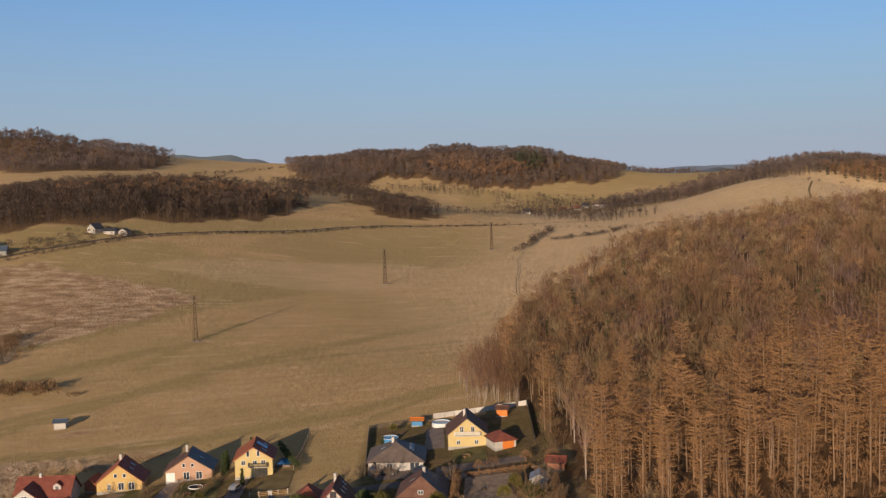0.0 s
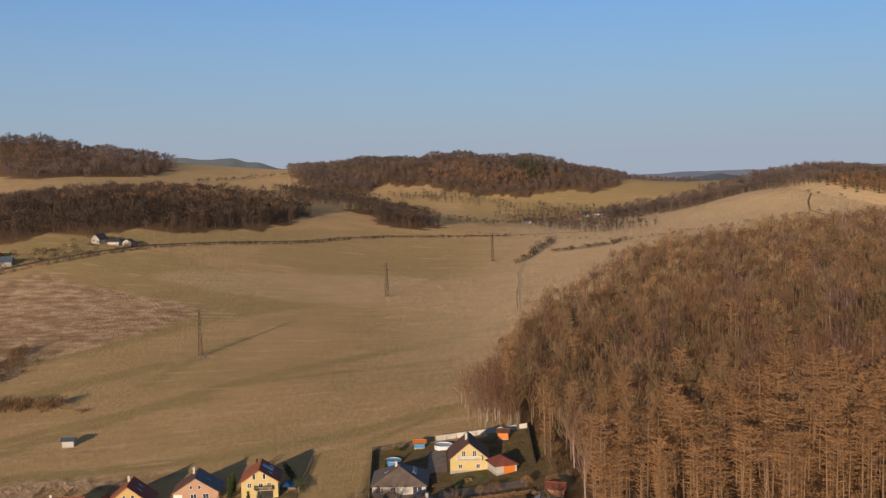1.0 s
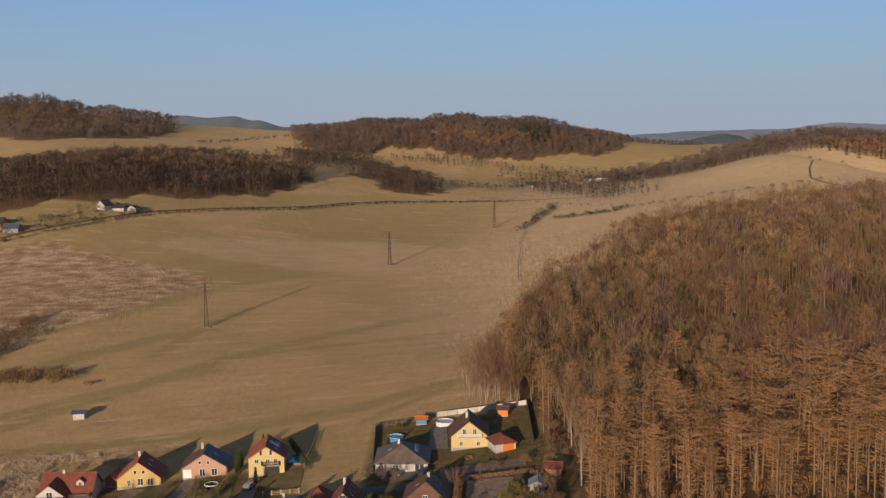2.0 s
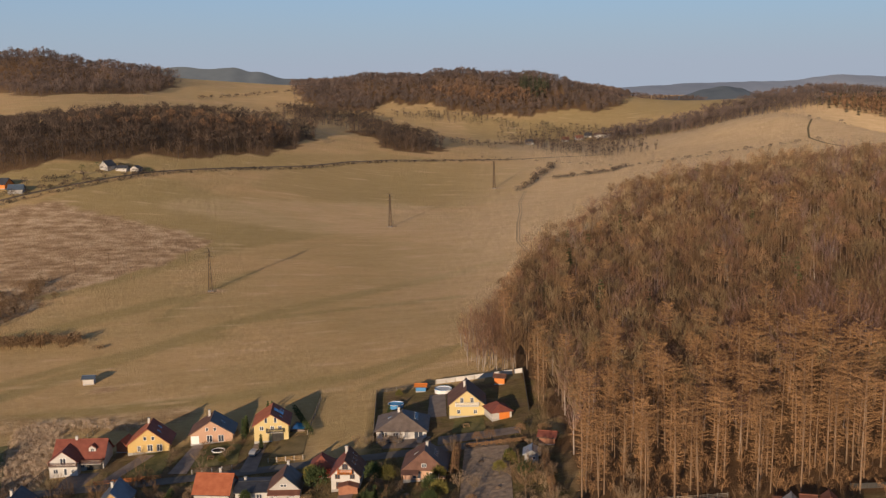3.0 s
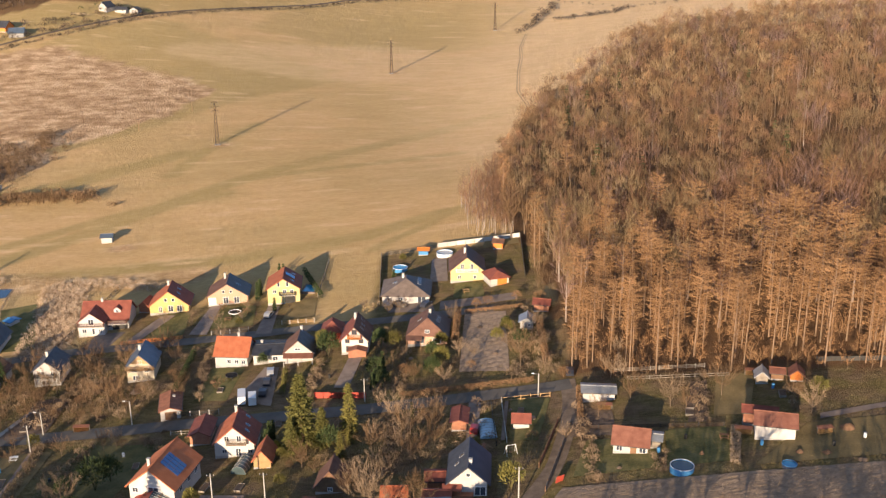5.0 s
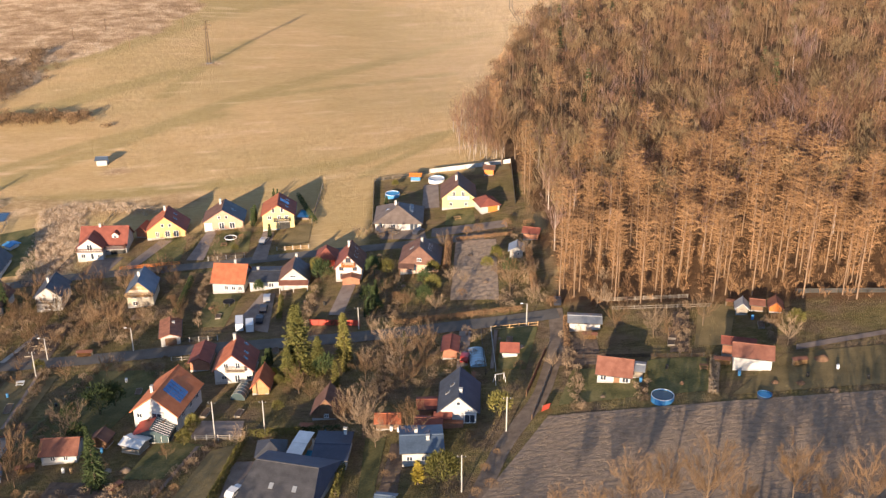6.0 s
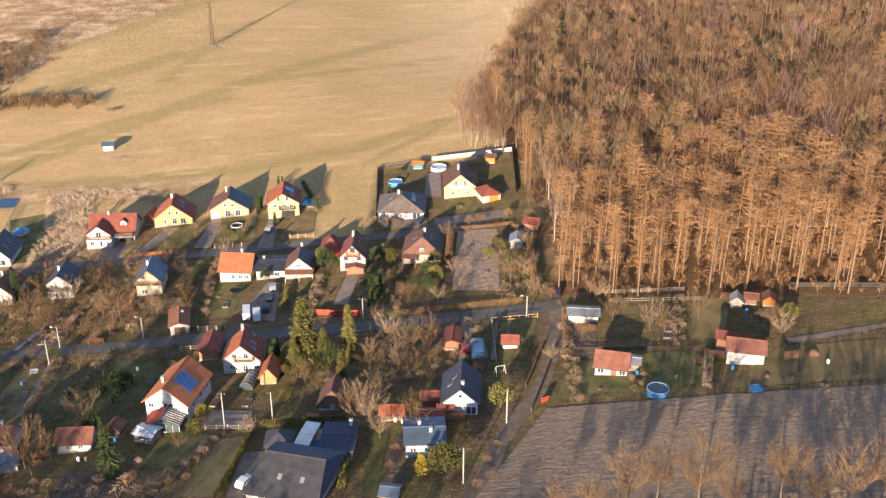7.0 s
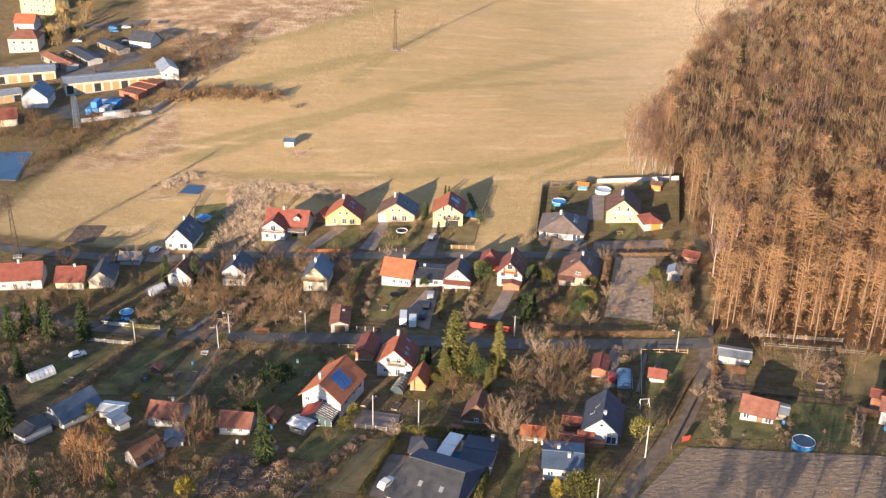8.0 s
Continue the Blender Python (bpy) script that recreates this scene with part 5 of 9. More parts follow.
def larch_soups(seed, height=22.0, radius=4.3, start=0.1, whorls=32, twigs=16, twig_w=0.05):
    """Straight slim trunk feathered with fine rusty twigs, thin below, spreading to a broad layered dome."""
    rng = random.Random(seed)
    wood, fine = Soup(), Soup()
    lx, ly = rng.uniform(-0.9, 0.9), rng.uniform(-0.9, 0.9)
    wood.pipe([(0, 0, -0.5), (lx * 0.45, ly * 0.45, height * 0.5), (lx, ly, height * 0.95)], [0.19, 0.14, 0.03], 6)
    for i in range(whorls):
        f = (i + rng.random()) / whorls
        z = height * (start + (0.96 - start) * f ** 0.8)
        lean = z / height
        wide = radius * (0.2 + 0.98 * f ** 1.25) * math.sqrt(max(0.06, 1 - max(0.0, (f - 0.58) / 0.42) ** 2.3))
        for a in range(3):
            reach = wide * rng.uniform(0.55, 1.1)
            spin = i * 1.9 + a * 2.09 + rng.uniform(-0.5, 0.5)
            side = Vector((math.cos(spin), math.sin(spin), 0))
            base = Vector((lx * lean, ly * lean, z))
            tip = base + side * reach + Vector((0, 0, reach * rng.uniform(0.05, 0.4)))
            fine.sliver(base, tip, 0.05, rng)
            n = int(twigs * (0.35 + 0.75 * min(1, f * 1.4)))
            for k in range(n):
                b = base.lerp(tip, rng.uniform(0.2, 1.05))
                d = side * rng.uniform(-0.1, 0.9) + Vector((rng.uniform(-0.9, 0.9), rng.uniform(-0.9, 0.9), rng.uniform(-0.3, 0.75)))
                fine.sliver(b, b + d * rng.uniform(0.45, 1.0), twig_w, rng)
    return wood, fine


def conifer_soups(seed, height=10.0, radius=2.4, levels=22, arms=9, twigs=5, droop=-0.3, leaf=0.12, start=0.06):
    """Dense evergreen: tiers of needle blades round a trunk."""
    rng = random.Random(seed)
    wood, fine = Soup(), Soup()
    wood.tube((0, 0, -0.3), (0, 0, height * 0.97), 0.2, 0.03, 5, False)
    for i in range(levels):
        f = start + (0.98 - start) * (i + rng.random() * 0.5) / levels
        reach = radius * (1 - f) ** 0.8 * rng.uniform(0.8, 1.15) + 0.15
        for a in range(arms):
            spin = a * 6.283 / arms + i * 0.9 + rng.uniform(-0.3, 0.3)
            k = rng.uniform(0.8, 1.15)
            base = Vector((0, 0, height * f))
            tip = base + Vector((math.cos(spin) * reach * k, math.sin(spin) * reach * k, droop * reach * rng.uniform(0.4, 1.2)))
            fine.sliver(base.lerp(tip, 0.25), tip, leaf * 2.2, rng)
            for t in range(twigs):
                b = base.lerp(tip, rng.uniform(0.35, 1))
                fine.sliver(b, b + Vector((rng.uniform(-0.5, 0.5), rng.uniform(-0.5, 0.5), rng.uniform(-0.35, 0.3))) * (0.5 + height / 16), leaf, rng)
    return wood, fine


def shrub_soups(seed, height=2.0, radius=1.2, blades=260, leaf=0.07, upright=0.5):
    """A bush: a few stems, and blades through a rounded, uneven body."""
    rng = random.Random(seed)
    wood, fine = Soup(), Soup()
    for k in range(5):
        spin = rng.uniform(0, 6.28)
        (fine if k else wood).tube((0, 0, -0.2), (math.cos(spin) * radius * 0.4, math.sin(spin) * radius * 0.4, height * 0.7), 0.05, 0.015, 3, False)
    for k in range(blades):
        d = aim(rng, math.acos(rng.uniform(-0.2, 1)), rng.uniform(0, 6.28))
        g = rng.uniform(0.35, 1) ** 0.6 * rng.uniform(0.85, 1.1)
        b = Vector((d.x * radius * g, d.y * radius * g, height * 0.45 + d.z * height * 0.5 * g))
        e = (d * (1 - upright) + Vector((rng.uniform(-0.5, 0.5), rng.uniform(-0.5, 0.5), rng.uniform(0, 1)))).normalized()
        fine.sliver(b, b + e * rng.uniform(0.2, 0.45) * max(0.6, height / 3), leaf, rng)
    return wood, fine


def tree(name, soups, bark, leaf, x, y, turn=0, size=1.0, label="", category="tree", group="", crown="crown"):
    t = thing(name, x, y, turn, label, category, group)
    t.scale = (size, size, size)
    part("trunk", soups[0], bark, t)
    part(crown, soups[1], leaf, t)
    return t


def again(ob, x, y, turn, size, label=""):
    """Another tree like ob. Its size is set through the scale."""
    c = copy_thing(ob, pose(x, y, ground_z(x, y) - 0.1, 0, 0, turn))
    c.scale = (size, size, size * random.uniform(0.92, 1.08))
    return tagged(c, label)


def scatter(name, soups, spots, material, bark=None, label="", category="woodland", low=0.8, high=1.2, seed=1):
    """Many trees too numerous to count, as one object: each soup is set down at its share of the spots."""
    rng = np.random.default_rng(seed)
    V, F, M, T, base = [], [], [], [], 0
    kinds = []
    for wood, fine in soups:
        v = np.array(wood.v + fine.v)
        tri, mat = [], []
        for f in wood.f:
            for i in range(1, len(f) - 1):
                tri.append((f[0], f[i], f[i + 1]))
                mat.append(1 if bark else 0)
        off = len(wood.v)
        for f in fine.f:
            for i in range(1, len(f) - 1):
                tri.append((off + f[0], off + f[i], off + f[i + 1]))
                mat.append(0)
        kinds.append((v, np.array(tri), np.array(mat)))
    pick = rng.integers(0, len(kinds), len(spots))
    for (x, y, z), k in zip(spots, pick):
        v, tri, mat = kinds[k]
        a, s, h = rng.uniform(0, 6.28), rng.uniform(low, high), rng.uniform(0.9, 1.12)
        c, n = math.cos(a) * s, math.sin(a) * s
        V.append(np.stack([x + c * v[:, 0] - n * v[:, 1], y + n * v[:, 0] + c * v[:, 1], z + v[:, 2] * s * h], -1))
        F.append(tri + base)
        M.append(mat)
        T.append(np.full(len(v), rng.uniform(-0.32, 0.3)))
        base += len(v)
    if not V:
        return None
    V, F, M = np.concatenate(V), np.concatenate(F), np.concatenate(M)
    me = bpy.data.meshes.new(name)
    me.vertices.add(len(V))
    me.vertices.foreach_set("co", V.astype(np.float32).ravel())
    me.loops.add(len(F) * 3)
    me.loops.foreach_set("vertex_index", F.astype(np.int32).ravel())
    me.polygons.add(len(F))
    me.polygons.foreach_set("loop_start", np.arange(0, len(F) * 3, 3, dtype=np.int32))
    me.polygons.foreach_set("material_index", M.astype(np.int32))
    me.materials.append(material)
    if bark:
        me.materials.append(bark)
    me.update(calc_edges=True)
    me.attributes.new("tone", "FLOAT", "POINT").data.foreach_set("value", np.concatenate(T).astype(np.float32))
    me.validate()
    return tagged(new(name, me), label, category, kind="stuff")


def spots_in(inside, x0, x1, y0, y1, gap, seed, sink=0.0):
    """Places on a loose grid where inside(x, y) holds."""
    rng = np.random.default_rng(seed)
    xs, ys = np.meshgrid(np.arange(x0, x1, gap), np.arange(y0, y1, gap))
    x = (xs + rng.uniform(-0.45, 0.45, xs.shape) * gap).ravel()
    y = (ys + rng.uniform(-0.45, 0.45, ys.shape) * gap).ravel()
    ok = inside(x, y)
    x, y = x[ok], y[ok]
    return np.stack([x, y, ground_zs(x, y) - sink], -1)


# the wood beside the village: larches along its near edge, birches at the corner, bare broadleaves above
LARCHES = [larch_soups(s, random.Random(s).uniform(20, 24)) for s in (11, 12, 13, 14)]
OAKS = [bare_tree_soups(s, 16, 1.05, 13, 7, 8, 0.25, 0.04) for s in (21, 22, 23, 24)]
BIRCHES = [bare_tree_soups(s, 17, 0.6, 8, 5, 6, 0.3, 0.035) for s in (31, 32)]
OAKS_FAR = [brush_tree_soups(s, 15, 4.5, 238, 0.05) for s in (41, 42, 43, 44)]
OAKS_BACK = [brush_tree_soups(s, 15, 4.6, 119, 0.08) for s in (48, 49, 50)]
forest = spots_in(in_forest, 5, 420, 180, 660, 5.8, 5)


def larch_share(x, y):
    """How likely a tree here is a larch."""
    edge = y - (196 - 0.22 * (x - 30))
    return np.clip(1.3 - edge / 68.0, 0.03, 1) * np.clip(1.6 - (x - 120) / 130, 0.1, 1)


frng = np.random.default_rng(8)
near = forest[(forest[:, 1] < 300) & (forest[:, 0] < 175)]
far = forest[~((forest[:, 1] < 300) & (forest[:, 0] < 175))]
roll = frng.random(len(near))
share = larch_share(near[:, 0], near[:, 1])
larch_spots, other_spots = near[roll < share], near[roll >= share]
order = np.argsort(larch_spots[:, 1])
stem_trees = []
for i, s in enumerate(LARCHES):
    x, y, z = larch_spots[order[i]]
    stem_trees.append(tree("larch", s, LARCH_BARK, LARCH_TWIG, x, y, i * 77, 1.0,
                           "tall leafless larch with rust-brown twigs at the wood's edge", group="larches of the wood"))
for i, k in enumerate(order[4:290]):
    x, y, z = larch_spots[k]
    again(stem_trees[i % 4], x, y, frng.uniform(0, 360), frng.uniform(0.78, 1.14))
if len(order) > 290:
    scatter("larch_stand", LARCHES, larch_spots[order[290:]], LARCH_TWIG, LARCH_BARK, "rust-brown larches deeper in the wood", "woodland", 0.85, 1.12)
stems = []
for i, (s, bark, leaf) in enumerate([(OAKS[0], BARK, TAN_TWIG), (OAKS[1], BARK, RED_TWIG), (BIRCHES[0], BIRCH_BARK, PURPLE_TWIG), (OAKS[2], BARK, OAK_LEAF)]):
    x, y, z = other_spots[i]
    stems.append(tree("bare_tree", s, bark, leaf, x, y, i * 50, 1.0,
                      ("bare grey-brown broadleaf tree in the wood", "bare grey-brown broadleaf tree in the wood", "slender birch with pale bark and purplish twigs",
                       "oak that holds its dead tawny leaves")[i], group="bare trees of the wood"))
for i, (x, y, z) in enumerate(other_spots[4:260]):
    k = frng.choice(4, p=[0.3, 0.3, 0.3, 0.1])
    again(stems[k], x, y, frng.uniform(0, 360), frng.uniform(0.8, 1.1))
if len(other_spots) > 260:
    scatter("broadleaf_stand", OAKS[:3], other_spots[260:], BARE_TWIG, BARK, "bare broadleaf trees deeper in the wood", "woodland", 0.8, 1.1)
roll = frng.random(len(far))
lar = roll < larch_share(far[:, 0], far[:, 1]) * 0.5
tawny = (roll > 0.955) & ~lar
pale = (roll > 0.90) & ~lar & ~tawny
green = (roll > 0.892) & (roll <= 0.90) & ~lar
rest = ~(lar | tawny | pale | green)
scatter("larch_upslope", LARCHES[:2], far[lar], LARCH_TWIG, LARCH_BARK, "scattered rust-brown larches up the slope", "woodland", 0.7, 0.95)
scatter("oak_upslope", OAKS_FAR, far[tawny], OAK_LEAF, BARK, "oaks with tawny dead leaves up the slope", "woodland")
scatter("birch_upslope", BIRCHES, far[pale], PURPLE_TWIG, BIRCH_BARK, "pale-stemmed birches up the slope", "woodland", 0.8, 1.1)
scatter("pine_upslope", [conifer_soups(51, 14, 2.6, 14, 7, 4)], far[green], SPRUCE_LEAF, BARK, "a few dark pines among the bare trees", "woodland")
mixed = frng.random(len(far))
back = far[:, 1] > 430
for soups, deep, what in ((OAKS_FAR, ~back, "slope"), (OAKS_BACK, back, "crest")):
    scatter("bare_wood_upslope", soups, far[deep & rest & (mixed < 0.5)], BARE_TWIG, BARK, "dense bare brown wood covering the " + what, "woodland", 0.75, 1.2)
    scatter("beech_upslope", soups, far[deep & rest & (mixed >= 0.5) & (mixed < 0.78)], RED_TWIG, BARK, "red-brown bare trees on the " + what, "woodland", 0.75, 1.15, 2)
    scatter("ash_upslope", soups, far[deep & rest & (mixed >= 0.78)], TAN_TWIG, BARK, "pale tan bare trees on the " + what, "woodland", 0.85, 1.25, 3)


def wood_fringe(x, y):
    """The ragged strip outside the wood's meadow edge."""
    west = np.interp(y, WEST_EDGE[0], WEST_EDGE[1])
    return (x < west + 2) & (x > west - 2 - 3 * np.sin(y * 0.11) ** 2) & (y > 250) & (y < 640) & ((y > 300) | (x > 24))


def wood_foot(x, y):
    south = 196 - 0.22 * (x - 30)
    return (x > 30) & (y > south - 1) & (y < south + 26) & (x < 175)


def birch_corner(x, y):
    """The tongue of young birches that stands out into the meadow."""
    west = np.interp(y, [296, 304, 330, 348, 368, 384], [17, 6, 3, 5, 15, 22])
    return (x > west) & (x < 21) & (y > 297) & (y < 384)


POLES = [bare_tree_soups(s, 11, 0.5, 6, 4, 6, 0.3, 0.03, True) for s in (35, 36, 37)]
scatter("young_birches", POLES, spots_in(birch_corner, 0, 26, 295, 386, 2.9, 36), RED_TWIG, BIRCH_BARK, "slender young birches at the corner of the wood", "woodland", 0.6, 1.05, 36)

SAPLINGS = [bare_tree_soups(s, 6, 1.1, 7, 4, 6, 0.1, 0.035, True) for s in (45, 46, 47)]
scatter("wood_fringe", SAPLINGS, spots_in(wood_fringe, 0, 130, 250, 520, 2.6, 31), BARE_TWIG, BARK, "low brown saplings along the wood's edge", "woodland", 0.5, 1.35, 31)
scatter("undergrowth", SAPLINGS, spots_in(wood_foot, 28, 178, 150, 240, 3.6, 32), LARCH_TWIG, BARK, "rusty undergrowth below the larches", "woodland", 0.35, 0.9, 32)

# two belts added out of view, only to cast shade on field and gardens
scatter("tree_belt", OAKS_FAR, spots_in(lambda x, y: (x > 40) & (y < 92), 40, 170, 62, 92, 6.5, 33), BARE_TWIG, BARK, "unseen belt of bare trees added to shade the stubble field", "woodland", 0.7, 1.0, 33)
scatter("tree_belt", OAKS_FAR, spots_in(lambda x, y: y < 84, -190, 2, 60, 84, 8.5, 34), BARE_TWIG, BARK, "unseen belt of bare trees added to shade the gardens", "woodland", 0.45, 0.75, 34)

# ---- far woods ----
FAR_TREES = [brush_tree_soups(s, 15, 4.6, 84, 0.16, 0.12) for s in (61, 62, 63, 64)]
TINY = [brush_tree_soups(s, 13, 5.4, 56, 0.30, 0.06) for s in (71, 72, 73)]
TINY_PINE = [conifer_soups(s, 19, 3.4, 6, 5, 1, -0.2, 0.5) for s in (81, 82)]


def blob(cx, cy, rx, ry, turn=0.0, ragged=0.18, seed=0):
    """An inside test: an oval with a ragged edge."""
    c, s = math.cos(radians(turn)), math.sin(radians(turn))

    def inside(x, y):
        u, v = ((x - cx) * c + (y - cy) * s) / rx, (-(x - cx) * s + (y - cy) * c) / ry
        a = np.arctan2(v, u)
        return np.hypot(u, v) < 1 + ragged * (np.sin(3 * a + seed) * 0.5 + np.sin(7 * a + 2 * seed) * 0.3 + np.sin(13 * a) * 0.2)
    return inside


def wood(name, inside, box, gap, soups, material, label, low=0.8, high=1.15, seed=3, sink=0.0):
    s = spots_in(inside, *box, gap, seed, sink)
    return scatter(name, soups, s, material, None, label, "woodland", low, high, seed)


wood("wood_valley", field(VALLEY_WOOD), (-540, -90, 630, 1020), 7.8, FAR_TREES, WOODLAND, "dark bare wood along the valley side", 0.85, 1.2, 3)
wood("larches_valley", field([(-235, 815), (-130, 900), (-150, 940), (-260, 900), (-300, 820)], 12), (-310, -110, 800, 960), 13, FAR_TREES, WOODLAND_LARCH, "rusty larches in the valley wood", 0.9, 1.25, 14)
wood("wood_spur", field(SPUR_WOOD), (-150, 40, 890, 1110), 6.5, FAR_TREES, WOODLAND, "bare wood at the end of the spur", 0.75, 1.05, 4)
wood("wood_gully", field([(-205, 1335), (-170, 1182), (-140, 1059), (-95, 1050), (-95, 1085), (-130, 1110), (-165, 1335)], 3), (-220, -90, 1040, 1345), 8, FAR_TREES, WOODLAND, "dark line of trees down the gully", 0.4, 0.7, 15)
wood("wood_back", blob(-140, 1225, 60, 40), (-220, -40, 1160, 1290), 7, FAR_TREES, WOODLAND, "bare wood in the hollow behind the spur", 0.7, 1.0, 5)
wood("wood_hill", field(HILL_WOOD, 8), (-290, 310, 1280, 1640), 7.6, TINY, HAZED_TWIG, "brown bare wood over the round hill", 0.7, 0.95, 6)
wood("larches_hill", blob(55, 1400, 75, 28, 0, 0.5), (-60, 190, 1330, 1470), 9, TINY, WOODLAND_LARCH, "band of rust-brown larches on the round hill", 0.85, 1.15, 7)
wood("pines_hill", blob(118, 1440, 20, 40), (90, 150, 1390, 1490), 6, TINY_PINE, WOODLAND_PINE, "dark patch of conifers on the round hill", 0.85, 1.1, 8)
wood("wood_west", field(WEST_WOOD, 9), (-1150, -370, 1230, 1760), 10.5, TINY, HAZED_TWIG, "dark wood on the western hill", 0.85, 1.2, 9)
wood("pines_ridge", blob(-285, 985, 45, 10), (-350, -220, 960, 1010), 5, TINY_PINE, WOODLAND_PINE, "row of dark conifers on the crest", 0.6, 0.85, 10)
wood("wood_east", blob(400, 1205, 225, 62, 6, 0.12, 4), (150, 660, 1090, 1330), 6.6, FAR_TREES, HAZED_TWIG, "bare wood behind the bald hill", 0.75, 1.1, 11)
wood("pines_east", blob(520, 1160, 120, 40, 0, 0.15, 2), (390, 660, 1090, 1230), 11, TINY_PINE, WOODLAND_PINE, "mixed conifers behind the bald hill", 0.6, 0.9, 12)
wood("wood_beyond", field([(222, 1500), (300, 1505), (345, 1480), (380, 1560), (300, 1600), (222, 1590)], 6), (200, 400, 1460, 1620), 8, TINY, HAZED_TWIG, "dark wooded rise beyond the green field", 0.5, 0.7, 18)
wood("larches_east", blob(540, 1150, 130, 34, 0, 0.2, 1), (390, 680, 1090, 1210), 5.5, TINY, WOODLAND_LARCH, "golden larches behind the bald hill", 0.7, 1.0, 19)
wood("trees_valley", field([(74, 1263), (70, 1143), (90, 985), (128, 930), (163, 920), (185, 960), (190, 1126), (140, 1251)], 12), (40, 220, 900, 1280), 8.5, FAR_TREES, WOODLAND, "loose trees round the far hamlet", 0.35, 0.6, 13)
wood("trees_lane", field([(-70, 1295), (-36, 1280), (40, 1275), (45, 1296), (-10, 1302), (-68, 1312)], 3), (-90, 60, 1260, 1330), 7, FAR_TREES, WOODLAND, "row of trees between far fields", 0.3, 0.6, 16)
wood("trees_clump", field([(0, 1028), (40, 995), (44, 1008), (6, 1042)], 3), (-20, 60, 980, 1060), 6, FAR_TREES, WOODLAND, "clump of bare trees in the valley field", 0.3, 0.55, 17)


def far_ridge(name, line, label, material=None):
    """A distant hill range: a long mound with a crest at the given x, y and height."""
    s = Soup()
    for (xa, ya, za), (xb, yb, zb) in zip(line, line[1:]):
        k = 12
        for i in range(k):
            p, q = i / k, (i + 1) / k
            e = [p * p * (3 - 2 * p), q * q * (3 - 2 * q)]
            c = [(xa + (xb - xa) * p, ya + (yb - ya) * p, za + (zb - za) * e[0]), (xa + (xb - xa) * q, ya + (yb - ya) * q, za + (zb - za) * e[1])]
            c = [(x, y, z + 2.5 * noise.noise(Vector((x / 60, 0, 0)))) for x, y, z in c]
            for (dy0, f0), (dy1, f1) in zip(((-260, 0), (-120, 0.6), (0, 1), (140, 0.5)), ((-120, 0.6), (0, 1), (140, 0.5), (280, 0))):
                s.face((c[0][0], c[0][1] + dy0, -8 + (c[0][2] + 8) * f0), (c[1][0], c[1][1] + dy0, -8 + (c[1][2] + 8) * f0),
                       (c[1][0], c[1][1] + dy1, -8 + (c[1][2] + 8) * f1), (c[0][0], c[0][1] + dy1, -8 + (c[0][2] + 8) * f1))
    return tagged(new(name, s.mesh(name, material or FAR_HAZE_BLUE, True)), label, "hills", kind="structure")


wood("trees_foot", field([(-30, 1300), (45, 1300), (75, 1265), (80, 1285), (40, 1322), (-30, 1318)], 3), (-40, 90, 1255, 1330), 6, FAR_TREES, WOODLAND, "scrubby trees along the foot of the hill", 0.3, 0.65, 51)
wood("trees_hamlet", field([(78, 1290), (110, 1262), (165, 1195), (190, 1140), (228, 1235), (180, 1265), (120, 1290)], 6), (60, 240, 1120, 1300), 7, FAR_TREES, WOODLAND, "dark thickets round the far hamlet", 0.3, 0.6, 52)
# these ranges carry their haze as base colour
far_ridge("backdrop_west", [(-1500, 4000, 80), (-1180, 4000, 122), (-1089, 4000, 128), (-993, 4000, 135), (-918, 4000, 124), (-807, 4000, 128), (-726, 4000, 112), (-600, 4000, 84), (-300, 4000, 70), (100, 4000, 40)], "blue hazy hills on the horizon", FAR_HAZE_DARK)
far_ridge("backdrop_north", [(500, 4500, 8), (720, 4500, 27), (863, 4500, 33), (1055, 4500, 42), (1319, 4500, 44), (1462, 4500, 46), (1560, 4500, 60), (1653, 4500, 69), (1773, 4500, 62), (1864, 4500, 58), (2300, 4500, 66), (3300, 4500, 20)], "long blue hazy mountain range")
far_ridge("backdrop_knoll", [(640, 3500, -6), (770, 3500, 10), (850, 3500, 30), (915, 3500, 40), (960, 3500, 33), (1010, 3500, 15), (1200, 3500, -6)], "single hazy knoll before the range", FAR_HAZE_DARK)

